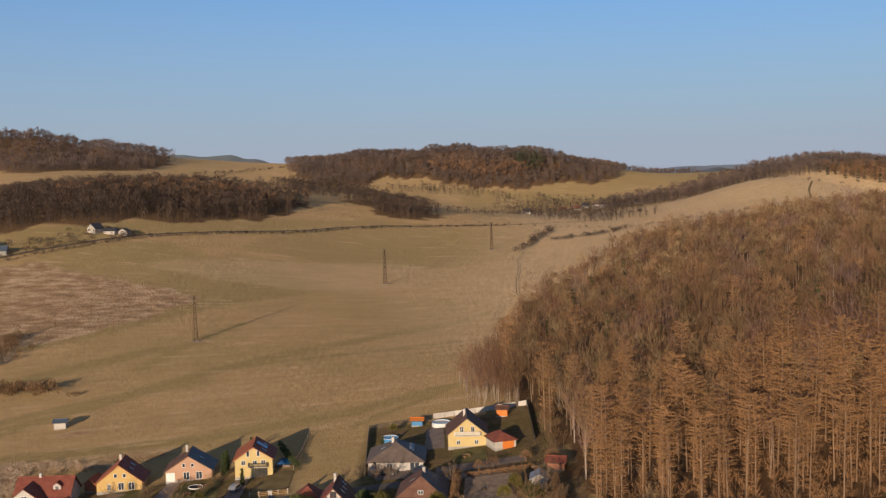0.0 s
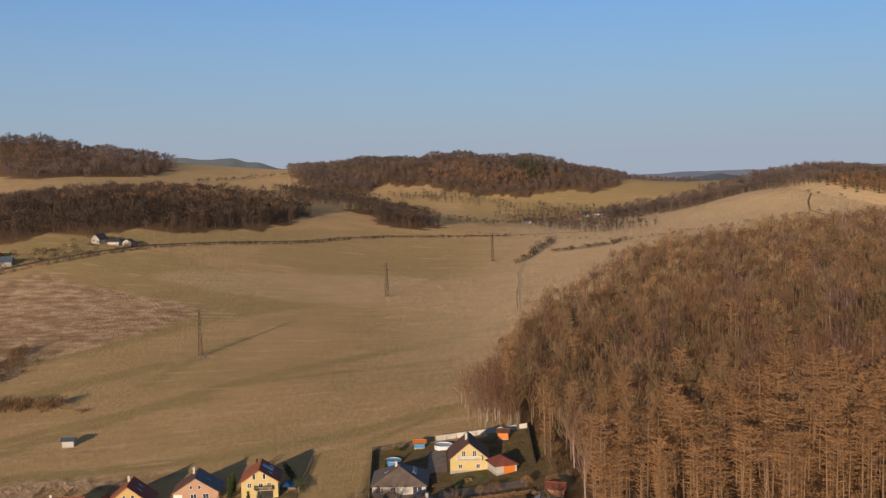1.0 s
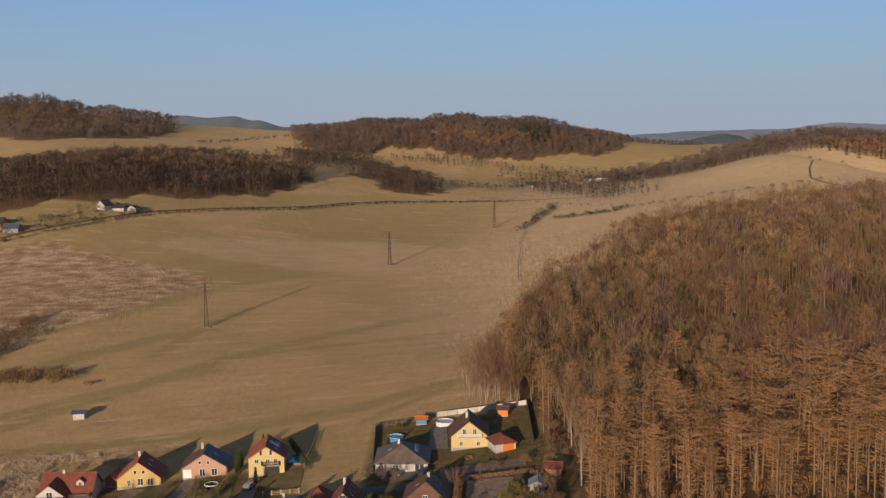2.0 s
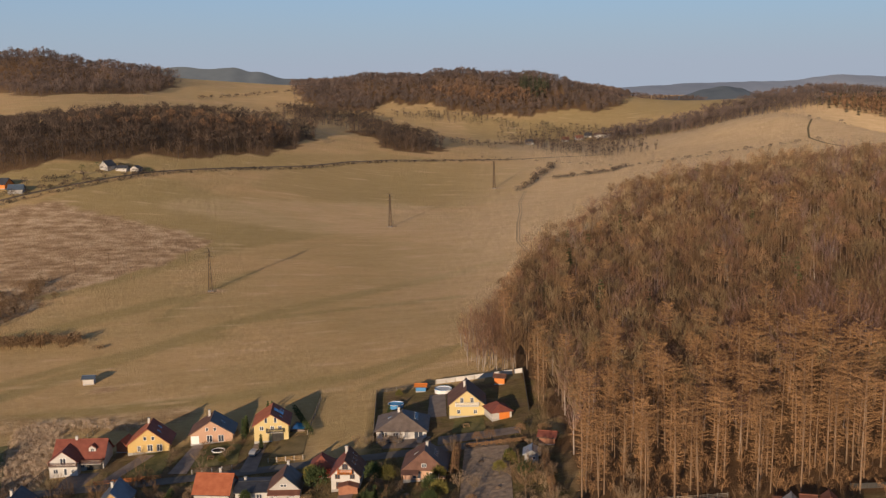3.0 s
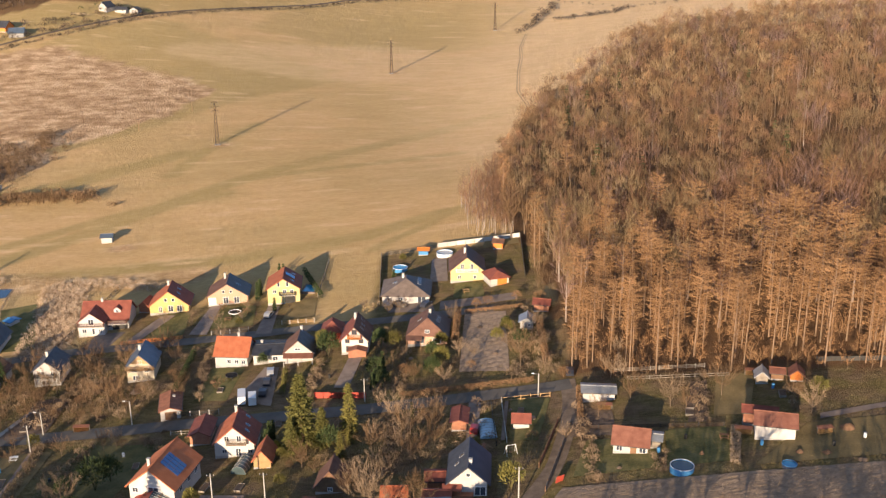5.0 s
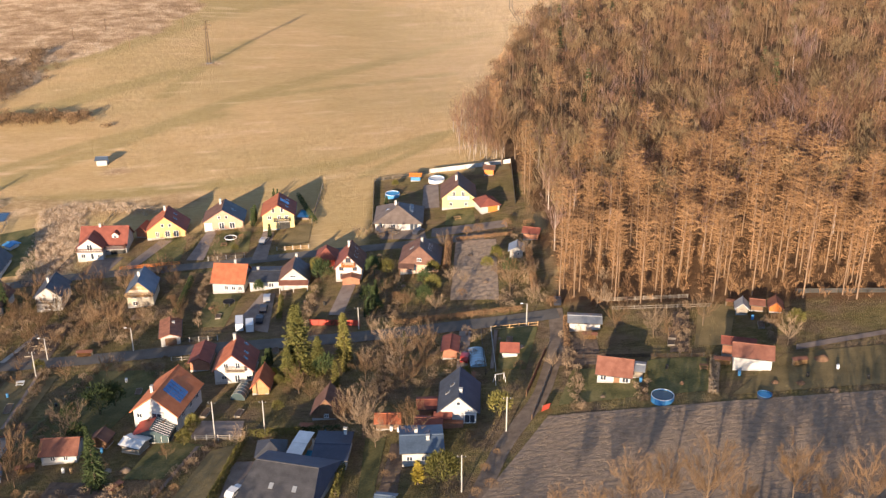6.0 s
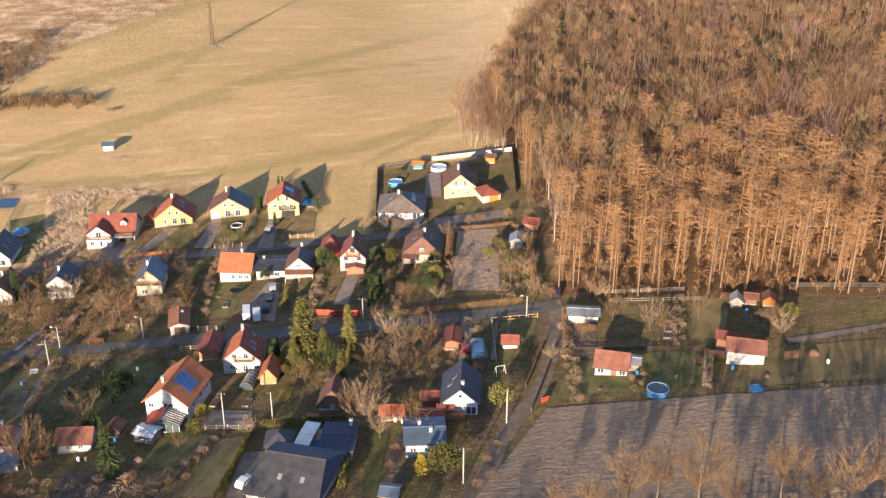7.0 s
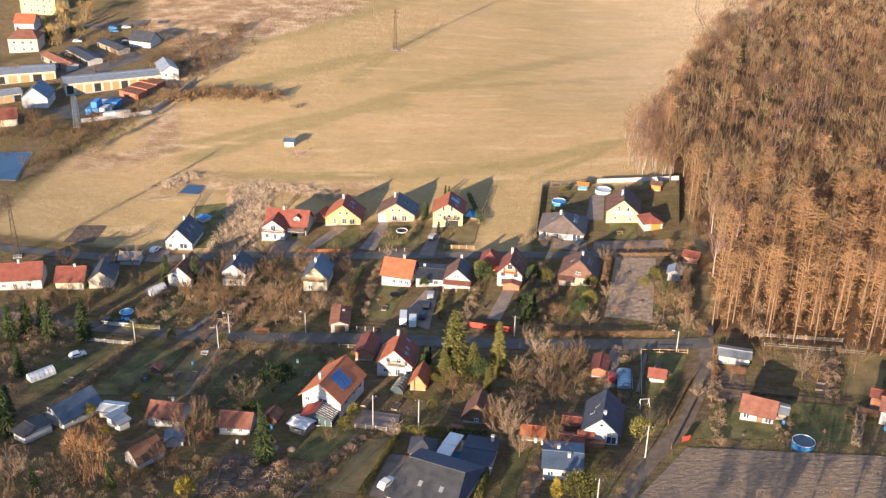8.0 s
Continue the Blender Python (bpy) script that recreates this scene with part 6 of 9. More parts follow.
# ---- ground of the gardens ----
for corners, label in [([(-93.2, 244.3), (-89.7, 243.8), (-81.9, 260.5), (-86.1, 261.2)], "pinkish block-paved drive"),
                       ([(-74.8, 246.4), (-69.5, 245.5), (-69.1, 264.1), (-72.2, 264.7)], "grey block-paved drive"),
                       ([(-55.2, 242.9), (-50.6, 242.0), (-50.8, 259.9), (-54.3, 260.6)], "grey block-paved drive"),
                       ([(-18.1, 247.5), (-4.8, 244.4), (-5.7, 251.0), (-20.2, 254.3)], "grey parking yard before the bungalow"),
                       ([(-3.6, 245.4), (18.4, 246.4), (18.0, 251.2), (-3.4, 251.0)], "grey paved yard before the yellow house"),
                       ([(-6.6, 266.0), (-1.2, 265.6), (-1.6, 284.0), (-6.2, 284.4)], "grey paved side yard"),
                       ([(-29.4, 205.8), (-25.6, 205.0), (-23.2, 223.7), (-26.7, 224.4)], "narrow paved drive between hedges"),
                       ([(-42.4, 126.0), (-38.0, 125.4), (-37.3, 141.7), (-42.1, 142.4)], "paved yard of the grey bungalow"),
                       ([(-104.5, 243.5), (-97.0, 243.0), (-94.5, 252.0), (-103.0, 252.5)], "grey yard before the garage"),
                       ([(-53.7, 204.8), (-44.0, 199.8), (-45.2, 221.0), (-49.0, 221.8)], "asphalt yard with parked vehicles"),
                       ([(-140.0, 233.3), (-132.1, 234.3), (-135.9, 243.3), (-141.4, 242.6)], "concrete yard beside the slate-roofed house"),
                       ([(74.5, 163.4), (96.6, 166.4), (97.3, 168.2), (75.2, 165.6)], "pale footpath to the summer house")]:
    plot("driveway", corners, 0.15, PAVING, label, "pavement")
for corners, mat, label in [([(-87.9, 246.9), (-76.5, 245.0), (-77.3, 261.1), (-84.6, 262.4)], LAWN, "short green front lawn"),
                            ([(-69.7, 249.0), (-56.9, 248.4), (-58.2, 262.1), (-68.2, 264.0)], LAWN, "short green front lawn"),
                            ([(-48.7, 250.3), (-39.4, 250.3), (-39.9, 263.4), (-46.9, 262.9)], DRY_LAWN, "rough yellowed side lawn"),
                            ([(0.2, 252.6), (9.4, 251.0), (8.8, 261.4), (1.1, 263.4)], LAWN, "short green front lawn"),
                            ([(9.6, 288.8), (21.8, 290.2), (21.2, 295.4), (10.8, 295.8)], DRY_LAWN, "fenced yellowed back lawn"),
                            ([(-64.5, 206.7), (-56.0, 205.2), (-54.5, 223.0), (-63.4, 224.7)], LAWN, "garden lawn behind the orange-roofed house"),
                            ([(-63.4, 138.8), (-55.1, 137.8), (-49.5, 150.0), (-60.1, 153.8)], LAWN, "dark green garden lawn"),
                            ([(-52.0, 127.5), (-44.5, 126.4), (-43.0, 148.9), (-47.8, 147.6)], DRY_LAWN, "patchy yellowed garden lawn"),
                            ([(-16.2, 123.0), (-13.5, 122.7), (-11.9, 146.2), (-16.1, 146.9)], LAWN, "narrow strip of green lawn"),
                            ([(11.8, 169.8), (17.7, 168.1), (22.0, 187.0), (13.1, 189.4)], LAWN, "short mown garden lawn"),
                            ([(23.1, 151.8), (40.2, 151.8), (40.9, 163.1), (27.6, 166.0)], LAWN, "garden lawn round the cottage"),
                            ([(41.3, 151.5), (53.6, 151.4), (55.9, 164.8), (43.8, 166.1)], LAWN, "garden lawn by the pool"),
                            ([(57.4, 148.9), (93.6, 147.4), (97.0, 162.0), (71.7, 162.4)], DRY_LAWN, "rough lawn of the summer house"),
                            ([(54.6, 170.0), (61.7, 168.4), (67.7, 186.2), (59.5, 188.2)], DRY_LAWN, "rough yellowed orchard grass"),
                            ([(-128.7, 244.1), (-118.7, 245.1), (-129.5, 276.6), (-139.5, 273.2)], LAWN, "green garden behind the slate-roofed house"),
                            ([(-125.5, 192.4), (-116.3, 193.8), (-119.2, 216.3), (-125.9, 215.5)], LAWN, "narrow strip of green garden"),
                            ([(-120.3, 159.5), (-108.0, 161.5), (-106.4, 185.4), (-118.4, 183.8)], LAWN, "patchy green allotment lawn"),
                            ([(-105.3, 161.9), (-92.9, 163.6), (-92.8, 186.8), (-104.9, 185.6)], DRY_LAWN, "allotment with yellowed grass"),
                            ([(-137.6, 155.9), (-129.8, 160.5), (-125.8, 182.6), (-136.8, 179.0)], LAWN, "long green allotment lawn"),
                            ([(-92.0, 152.0), (-72.0, 160.0), (-66.0, 186.0), (-86.0, 188.0)], LAWN, "sloping green garden by the road")]:
    plot("lawn", corners, 0.11, mat, label, "lawn")
for corners, mat, label in [([(1.5, 206.4), (13.7, 203.4), (14.7, 239.5), (3.4, 241.0)], PALE_SOIL, "stony bare garden plot with pale stalks"),
                            ([(-12.8, 122.6), (-9.2, 122.1), (-7.7, 143.3), (-10.7, 143.8)], SOIL, "dark dug vegetable bed"),
                            ([(49.0, 168.2), (52.8, 167.4), (56.7, 185.3), (53.3, 186.1)], SOIL, "dark dug garden bed"),
                            ([(-79.2, 121.1), (-63.9, 125.5), (-63.6, 137.6), (-77.8, 139.5)], SOIL, "brown kitchen garden beds"),
                            ([(-108.8, 194.8), (-98.0, 195.5), (-97.9, 214.9), (-106.2, 214.2)], SOIL, "bare garden strip beside the road"),
                            ([(-171.3, 240.8), (-161.8, 243.0), (-162.8, 255.0), (-171.8, 253.1)], SOIL, "dark dug bed in the paddock"),
                            ([(24.0, 168.0), (34.0, 166.5), (34.5, 178.0), (28.5, 180.0)], SOIL, "trodden soil under bushes")]:
    plot("garden_bed", corners, 0.13, mat, label, "garden bed", 0.8, lambda x, y: 0.16 * noise.noise(Vector((x * 0.8, y * 0.8, 0))) + 0.03 * math.sin(x * 5.0 + 2 * math.sin(y)))
def water(name, corners, z, label):
    """A level sheet of water with a narrow earthen rim."""
    me = Soup().slab(*[(x, y, z) for x, y in corners], 0.6).mesh(name, POND_WATER)
    tagged(new(name, me), label, "pond", kind="structure")
    for i in range(4):
        (ax, ay), (bx, by) = corners[i], corners[(i + 1) % 4]
        ribbon("pond_bank", [(ax, ay), (bx, by)], 1.2, 0.12, PALE_SOIL, "bare earth bank of the pond", "bank")


water("pond", [(-148.5, 281.8), (-141.7, 282.5), (-142.5, 289.8), (-148.4, 289.2)], -22.5, "small square blue pond at the meadow's edge")
water("fish_pond", [(-262.0, 272.0), (-209.2, 279.2), (-218.1, 306.1), (-262.0, 294.0)], -22.05, "larger fish pond with a straight bank")


# ---- fences and hedges ----
def fence(name, a, b, height, gap, post_mat, rail_mat, label, solid=False, thick=0.14, rails=2):
    """Posts along a line, with rails or closed panels between them."""
    n = max(1, round(math.dist(a, b) / gap))
    f = thing(name, a[0], a[1], math.degrees(math.atan2(b[1] - a[1], b[0] - a[0])), label, "fence")
    step, z0 = math.dist(a, b) / n, ground_z(*a)
    def zat(i):
        return ground_z(a[0] + (b[0] - a[0]) * i / n, a[1] + (b[1] - a[1]) * i / n) - z0
    for i in range(n + 1):
        part("post", Soup().box(i * step - thick / 2, i * step + thick / 2, -thick / 2, thick / 2, zat(i) - 0.3, zat(i) + height + 0.12), post_mat, f)
    for i in range(n):
        x0, x1, za, zb = i * step + thick / 2, (i + 1) * step - thick / 2, zat(i), zat(i + 1)
        if solid:
            part("panel", Soup().slab((x0, -0.03, za + height), (x1, -0.03, zb + height), (x1, 0.03, zb + height), (x0, 0.03, za + height), height - 0.05), rail_mat, f)
        else:
            for k in range(rails):
                z = height * (0.3 + 0.6 * k / max(1, rails - 1))
                part("rail", Soup().slab((x0, -0.03, za + z), (x1, -0.03, zb + z), (x1, 0.03, zb + z), (x0, 0.03, za + z), 0.12), rail_mat, f)
    return f


fence("fence", (-48.3, 247.2), (-39.0, 246.6), 1.3, 2.2, WHITE, PALE_WOOD, "garden fence of pale pillars and wooden rails", rails=3)
fence("fence", (-68.0, 245.0), (-57.5, 245.2), 1.2, 2.4, WHITE, DARK_METAL, "low fence with pale pillars", rails=3)
fence("fence", (-93.5, 243.9), (-76.0, 244.4), 1.2, 2.6, BRICK, ORANGE_PAINT, "fence with brick-red rails along the lane", rails=3)
fence("fence", (-68.2, 199.4), (-56.4, 198.6), 1.3, 2.6, WHITE, DARK_METAL, "white-pillared fence along the road", rails=3)
fence("fence", (-66.0, 190.2), (-56.0, 189.6), 1.0, 2.6, WHITE, GREY_WOOD, "low white-pillared fence across the road", rails=2)
fence("fence", (-33.6, 201.6), (-20.9, 198.4), 1.6, 2.2, RED_PAINT, RED_PAINT, "red board fence by the road", True)
fence("wall_fence", (-4.4, 294.3), (22.0, 295.6), 1.5, 3.0, CONCRETE, WHITE, "pale concrete panel wall along the meadow", True)
fence("fence", (-21.0, 253.7), (-22.5, 291.3), 1.4, 3.0, GREY_WOOD, GREY_WOOD, "weathered wooden fence beside the meadow", True)
fence("fence", (-22.5, 291.3), (-4.6, 294.2), 1.2, 3.0, GREY_WOOD, DARK_METAL, "wire fence on posts at the meadow's edge", rails=3)
fence("fence", (22.2, 295.4), (21.5, 262.0), 1.4, 3.0, DARK_METAL, DARK_METAL, "dark mesh fence below the wood", True)
fence("fence", (-39.9, 263.4), (-39.4, 290.8), 1.3, 3.0, GREY_WOOD, DARK_METAL, "wire fence on posts", rails=3)
fence("fence", (25.3, 174.0), (17.4, 147.4), 1.3, 2.4, WOOD, GREY_WOOD, "old board fence beside the track", True)
fence("fence", (22.6, 175.0), (17.0, 157.0), 1.2, 2.4, WOOD, RUSTY, "rusty sheet fence along the track", True)
fence("fence", (37.8, 195.7), (57.8, 192.1), 1.1, 2.0, GREY_WOOD, GREY_WOOD, "rickety pale pole fence under the larches", rails=3)
fence("fence", (40.0, 191.0), (62.0, 186.6), 0.9, 2.4, GREY_WOOD, GREY_WOOD, "rickety pole fence in the orchard", rails=2)
fence("fence", (81.8, 188.2), (118.0, 180.0), 1.2, 3.0, DARK_METAL, DARK_METAL, "dark fence at the foot of the wood", True)
fence("fence", (28.1, 170.8), (55.5, 164.9), 0.9, 2.6, DARK_METAL, RUST_STEEL, "low dark rail fence between the gardens", rails=3)
fence("fence", (-135.2, 186.0), (-122.0, 186.0), 1.2, 2.4, PALE_YELLOW, WHITE, "cream-pillared fence along the road", rails=3)
fence("fence", (-135.1, 195.4), (-118.2, 195.2), 1.3, 2.0, CONCRETE, CONCRETE, "pale concrete fence along the road", True)
fence("fence", (-135.9, 243.3), (-139.9, 280.3), 1.5, 3.0, GREY_WOOD, DARK_METAL, "fence along the green garden", rails=3)
fence("fence", (-140.9, 280.2), (-158.9, 273.0), 1.1, 3.0, GREY_WOOD, GREY_WOOD, "pale rail fence of the paddock", rails=2)
fence("fence", (11.2, 169.0), (11.0, 188.0), 1.2, 2.4, CONCRETE, CONCRETE, "grey concrete garden fence panels", True)
fence("fence", (9.0, 168.0), (8.6, 187.5), 1.2, 2.4, DARK_METAL, DARK_METAL, "dark mesh garden fence", rails=3)
fence("fence", (11.0, 188.2), (22.0, 187.6), 1.2, 2.2, PALE_WOOD, PALE_WOOD, "wooden garden fence by the road bend", rails=2)
fence("fence", (-112.0, 244.5), (-105.5, 284.0), 1.3, 3.0, GREY_WOOD, DARK_METAL, "fence between bank and garden", rails=3)
fence("fence", (-42.0, 151.0), (-52.0, 152.5), 1.3, 2.4, CONCRETE, GREY_WOOD, "garden fence near the greenhouse", rails=3)


def hedge(a, b, width, height, leaf, label, seed=1, density=70, blade=0.09):
    """A clipped or rough hedge: leaf blades in a long rounded body, on stems."""
    rng = random.Random(seed)
    length = math.dist(a, b)
    h = thing("hedge", a[0], a[1], math.degrees(math.atan2(b[1] - a[1], b[0] - a[0])), label, "hedge")
    z0 = ground_z(*a)
    wood, fine = Soup(), Soup()
    def zat(x):
        return ground_z(a[0] + (b[0] - a[0]) * x / length, a[1] + (b[1] - a[1]) * x / length) - z0
    for i in range(int(length)):
        wood.tube((i + 0.5, 0, zat(i) - 0.2), (i + 0.5 + rng.uniform(-0.2, 0.2), 0, zat(i) + height * 0.8), 0.05, 0.02, 3, False)
    for k in range(int(length * density)):
        x = rng.uniform(0, length)
        top = height * (0.92 + 0.16 * noise.noise(Vector((x * 0.6, seed, 0))))
        ang = rng.uniform(-0.2, math.pi + 0.2)
        g = rng.uniform(0.7, 1.0)
        y, z = math.cos(ang) * width / 2 * g, top * (0.5 + 0.5 * math.sin(ang) * g) if rng.random() < 0.6 else rng.uniform(0.05, 1) * top
        z += zat(x)
        fine.sliver((x, y, z), (x + rng.uniform(-0.4, 0.4), y + rng.uniform(-0.3, 0.3), z + rng.uniform(-0.1, 0.4)), blade, rng)
    part("woody_base", wood, BARK, h)
    part("foliage", fine, leaf, h)
    return h


hedge((-40.5, 150.9), (-29.6, 150.3), 1.6, 2.4, OLIVE_LEAF, "clipped olive-green thuja hedge", 1, 130)
hedge((-29.4, 150.3), (-21.5, 149.6), 1.6, 2.3, SPRUCE_LEAF, "clipped dark green thuja hedge", 2, 130)
hedge((-19.3, 147.4), (-20.3, 125.3), 1.5, 2.2, OLIVE_LEAF, "long clipped thuja hedge beside the garage", 3, 130)
hedge((-41.2, 149.8), (-44.0, 124.4), 1.4, 2.0, OLIVE_LEAF, "long clipped green hedge beside the drive", 4, 120)
hedge((-12.8, 196.6), (19.0, 196.2), 1.3, 1.5, OAK_LEAF, "rust-brown beech hedge along the road", 5, 90)
hedge((22.8, 228.5), (22.6, 203.2), 1.8, 2.8, OAK_LEAF, "tall rust-brown hedge at the plot's edge", 6, 110)
hedge((-70.4, 212.6), (-70.2, 233.3), 1.4, 2.2, SPRUCE_LEAF, "dark green clipped garden hedge", 7, 110)
hedge((53.9, 149.6), (57.6, 163.4), 2.0, 1.0, CUT_STRAW, "tall dry ornamental grass hedge", 8, 160)
hedge((27.4, 174.6), (28.6, 188.6), 1.3, 1.8, OAK_LEAF, "rough brown hedge beside the track", 9, 90)
hedge((-127.6, 193.8), (-118.0, 194.0), 1.8, 2.0, OLIVE_LEAF, "olive garden hedge behind the fence", 10, 110)
hedge((0.6, 222.0), (1.6, 240.0), 2.0, 3.4, OAK_LEAF, "tall copper beech hedge", 11, 120)
hedge((3.4, 241.0), (19.0, 240.6), 1.0, 1.2, OAK_LEAF, "low brown hedge along the lane's end", 12, 80)
hedge((-42.0, 205.0), (-43.0, 218.0), 1.2, 1.6, OLIVE_LEAF, "olive hedge beside the parked vans", 13, 110)
hedge((-38.6, 262.0), (-46.5, 283.5), 1.4, 2.2, SPRUCE_LEAF, "dark shrubs behind the yellow house", 14, 90)

# ---- garden trees ----
SPRUCES = [conifer_soups(101, 12, 3.0, 24, 11, 6), conifer_soups(102, 12, 2.6, 24, 11, 6)]
ROUNDS = [shrub_soups(111, 6, 2.6, 900, 0.11), shrub_soups(112, 6, 2.2, 800, 0.11)]
COLUMNS = [conifer_soups(121, 6, 0.8, 20, 9, 5, 0.9, 0.08)]
GARDEN_BARE = [bare_tree_soups(131, 9, 1.9, 11, 9, 15, 0.16, 0.022), bare_tree_soups(132, 9, 1.6, 11, 9, 15, 0.2, 0.022), bare_tree_soups(133, 9, 2.1, 11, 9, 15, 0.14, 0.022)]
BUSHES = [shrub_soups(141, 3, 1.7, 420, 0.05, 0.3), shrub_soups(142, 3, 1.5, 420, 0.05, 0.6)]


def plant(name, soups, bark, leaf, spots, base, label, group="", category="tree"):
    """Trees of one kind at the spots: x, y and height in metres."""
    first = []
    for i, spot in enumerate(spots):
        x, y, h = spot[:3]
        k = i % len(soups)
        if k >= len(first):
            first.append(tree(name, soups[k], bark, leaf, x, y, i * 67, h / base, label, category, group))
        else:
            again(first[k], x, y, i * 67 % 360, h / base)


plant("spruce", SPRUCES, BARK, SPRUCE_LEAF, [(-155.2, 182.9, 11), (-152.6, 186.9, 12), (-145.1, 185.3, 11), (-135.7, 186.6, 13), (-119.3, 223.2, 9), (-129.2, 138.2, 13), (-142.4, 165.3, 9),
                                             (-110.1, 116.7, 8), (-68.0, 137.0, 12.5), (-133.5, 146.0, 9), (-138.0, 133.0, 10), (-73.0, 149.0, 7)], 12, "dark green garden spruce", "garden conifers")
plant("spruce", [conifer_soups(103, 12, 3.3, 28, 14, 8)], BARK, PINE_LEAF, [(-33.6, 178.9, 18), (-28.8, 177.4, 10), (-35.6, 176.0, 9)], 12, "tall olive-green spruce by the road", "garden conifers")
plant("evergreen", SPRUCES[1:], BARK, OLIVE_LEAF, [(-23.4, 182.6, 12.5), (-24.2, 169.9, 7), (-22.6, 177.0, 7)], 12, "tall yellow-green garden cypress", "garden conifers")
plant("evergreen_bush", ROUNDS, BARK, OLIVE_LEAF, [(11.1, 150.3, 6), (-37.5, 173.2, 3), (-36.0, 161.8, 3), (-53.2, 156.3, 4.5), (-2.9, 212.0, 5), (-3.0, 221.6, 5), (-15.5, 224.5, 5),
                                                   (-34.7, 228.7, 5.5), (-53.9, 150.7, 4), (-15.4, 285.2, 3), (77.6, 173.8, 4.5), (14.1, 225.7, 4.5), (11.5, 222.0, 4), (4.5, 166.0, 4), (-61.0, 250.0, 2.5), (-112.0, 189.0, 4), (-98.0, 189.6, 3.5), (-131.5, 196.5, 4)],
      6, "rounded olive-green evergreen garden bush", "evergreen bushes", "bush")
plant("golden_bush", ROUNDS[1:], BARK, YELLOW_LEAF, [(-115.0, 149.2, 4), (-107.1, 157.4, 3), (-108.0, 142.5, 3), (-78.8, 120.2, 6), (-39.0, 176.5, 3)], 6, "golden-yellow dwarf conifer bush", "golden bushes", "bush")
plant("golden_thuja", [conifer_soups(123, 6, 1.7, 22, 12, 7, 0.9, 0.10)], BARK, YELLOW_LEAF, [(-5.1, 128.6, 5.2)], 6, "golden columnar thuja beside the blue-roofed house", "golden bushes", "bush")
plant("round_pine", [shrub_soups(113, 6, 3.1, 1900, 0.12)], BARK, PINE_LEAF, [(-0.5, 128.8, 6.4)], 6, "broad olive-green pine beside the blue-roofed house", "evergreen bushes", "bush")
plant("thuja", COLUMNS, BARK, SPRUCE_LEAF, [(-57.8, 268.1, 6), (-58.1, 265.1, 6), (-51.7, 256.4, 5), (-17.4, 268.6, 5), (-19.6, 202.2, 5), (-19.0, 205.1, 5), (-18.0, 207.8, 6), (-17.5, 210.8, 6),
                                            (-54.5, 284.7, 4), (-53.2, 284.3, 4), (-9.3, 184.5, 5), (-41.0, 180.3, 6), (-41.4, 178.0, 6), (-40.6, 182.6, 5)], 6, "narrow dark columnar garden thuja", "thujas")
plant("bare_fruit_tree", GARDEN_BARE, BARK, BARE_TWIG, [(-85.2, 205.6, 12), (-97.3, 223.8, 8), (-104.5, 209.6, 7), (-111.1, 213.3, 7), (-87.5, 228.7, 8), (-79.0, 233.8, 8), (-87.0, 141.3, 11), (-4.7, 176.8, 8),
                                                         (-17.7, 171.9, 6), (-7.2, 168.5, 6), (-20.7, 152.1, 7), (-6.6, 143.1, 7), (39.0, 180.0, 8), (49.6, 173.6, 6), (58.2, 178.1, 7), (31.2, 175.3, 5), (72.7, 172.3, 5), (-120.5, 226.5, 7),
                                                         (-119.2, 214.6, 6), (-69.7, 213.5, 6), (-86.9, 201.2, 5), (-33.0, 170.6, 6), (3.6, 163.0, 5), (-84.7, 138.6, 10), (-87.5, 128.7, 8), (-90.3, 198.8, 7), (-103.4, 204.6, 8),
                                                         (-114.2, 210.9, 7), (-83.3, 206.1, 6), (-150.1, 199.6, 7), (-163.1, 204.0, 7), (-125.1, 199.1, 5), (-105.3, 121.0, 8), (-91.6, 121.3, 8)], 9, "bare spreading fruit tree", "bare garden trees")
plant("bare_garden_tree", GARDEN_BARE[:2], BARK, GARDEN_TWIG, [(-102.2, 216.8, 9), (-78.7, 153.9, 7), (-9.4, 177.8, 8), (-11.1, 170.5, 7), (-16.7, 147.0, 10), (-13.8, 143.0, 7), (46.8, 175.6, 8), (73.5, 166.0, 7), (36.5, 193.1, 6),
                                                            (-76.2, 208.6, 6), (-77.7, 186.4, 5), (-83.8, 255.0, 5), (-91.8, 212.0, 7), (-64.4, 240.2, 5), (-141.9, 229.0, 7), (-116.1, 118.8, 10), (-68.6, 252.3, 3.4), (-75.4, 251.8, 3), (-61.0, 253.3, 3)],
      9, "bare garden tree with rust-brown twigs", "bare garden trees")
plant("golden_tree", [brush_tree_soups(153, 13, 5.0, 1500, 0.05, 0.12)], BARK, LARCH_TWIG, [(-101.2, 124.1, 14)], 13, "tall dense tree with golden-brown twigs")
plant("willow", GARDEN_BARE[2:], BARK, BARE_TWIG, [(16.5, 205.2, 10)], 9, "broad leafless willow at the plot's corner")
plant("field_tree", [bare_tree_soups(151, 13, 1.4, 14, 9, 17, 0.28, 0.022), bare_tree_soups(152, 13, 1.15, 13, 9, 17, 0.3, 0.022)], BARK, BARE_TWIG,
      [(31.1, 112.7, 12), (36.6, 112.8, 12), (43.5, 110.4, 15), (57.6, 110.4, 14), (68.6, 108.5, 12), (48.5, 109.1, 9), (24.6, 111.8, 8), (18.8, 113.4, 7), (74.4, 108.7, 12), (62.5, 107.6, 10), (27.5, 106.0, 10)], 13, "bare tree at the stubble field's edge", "field edge trees")
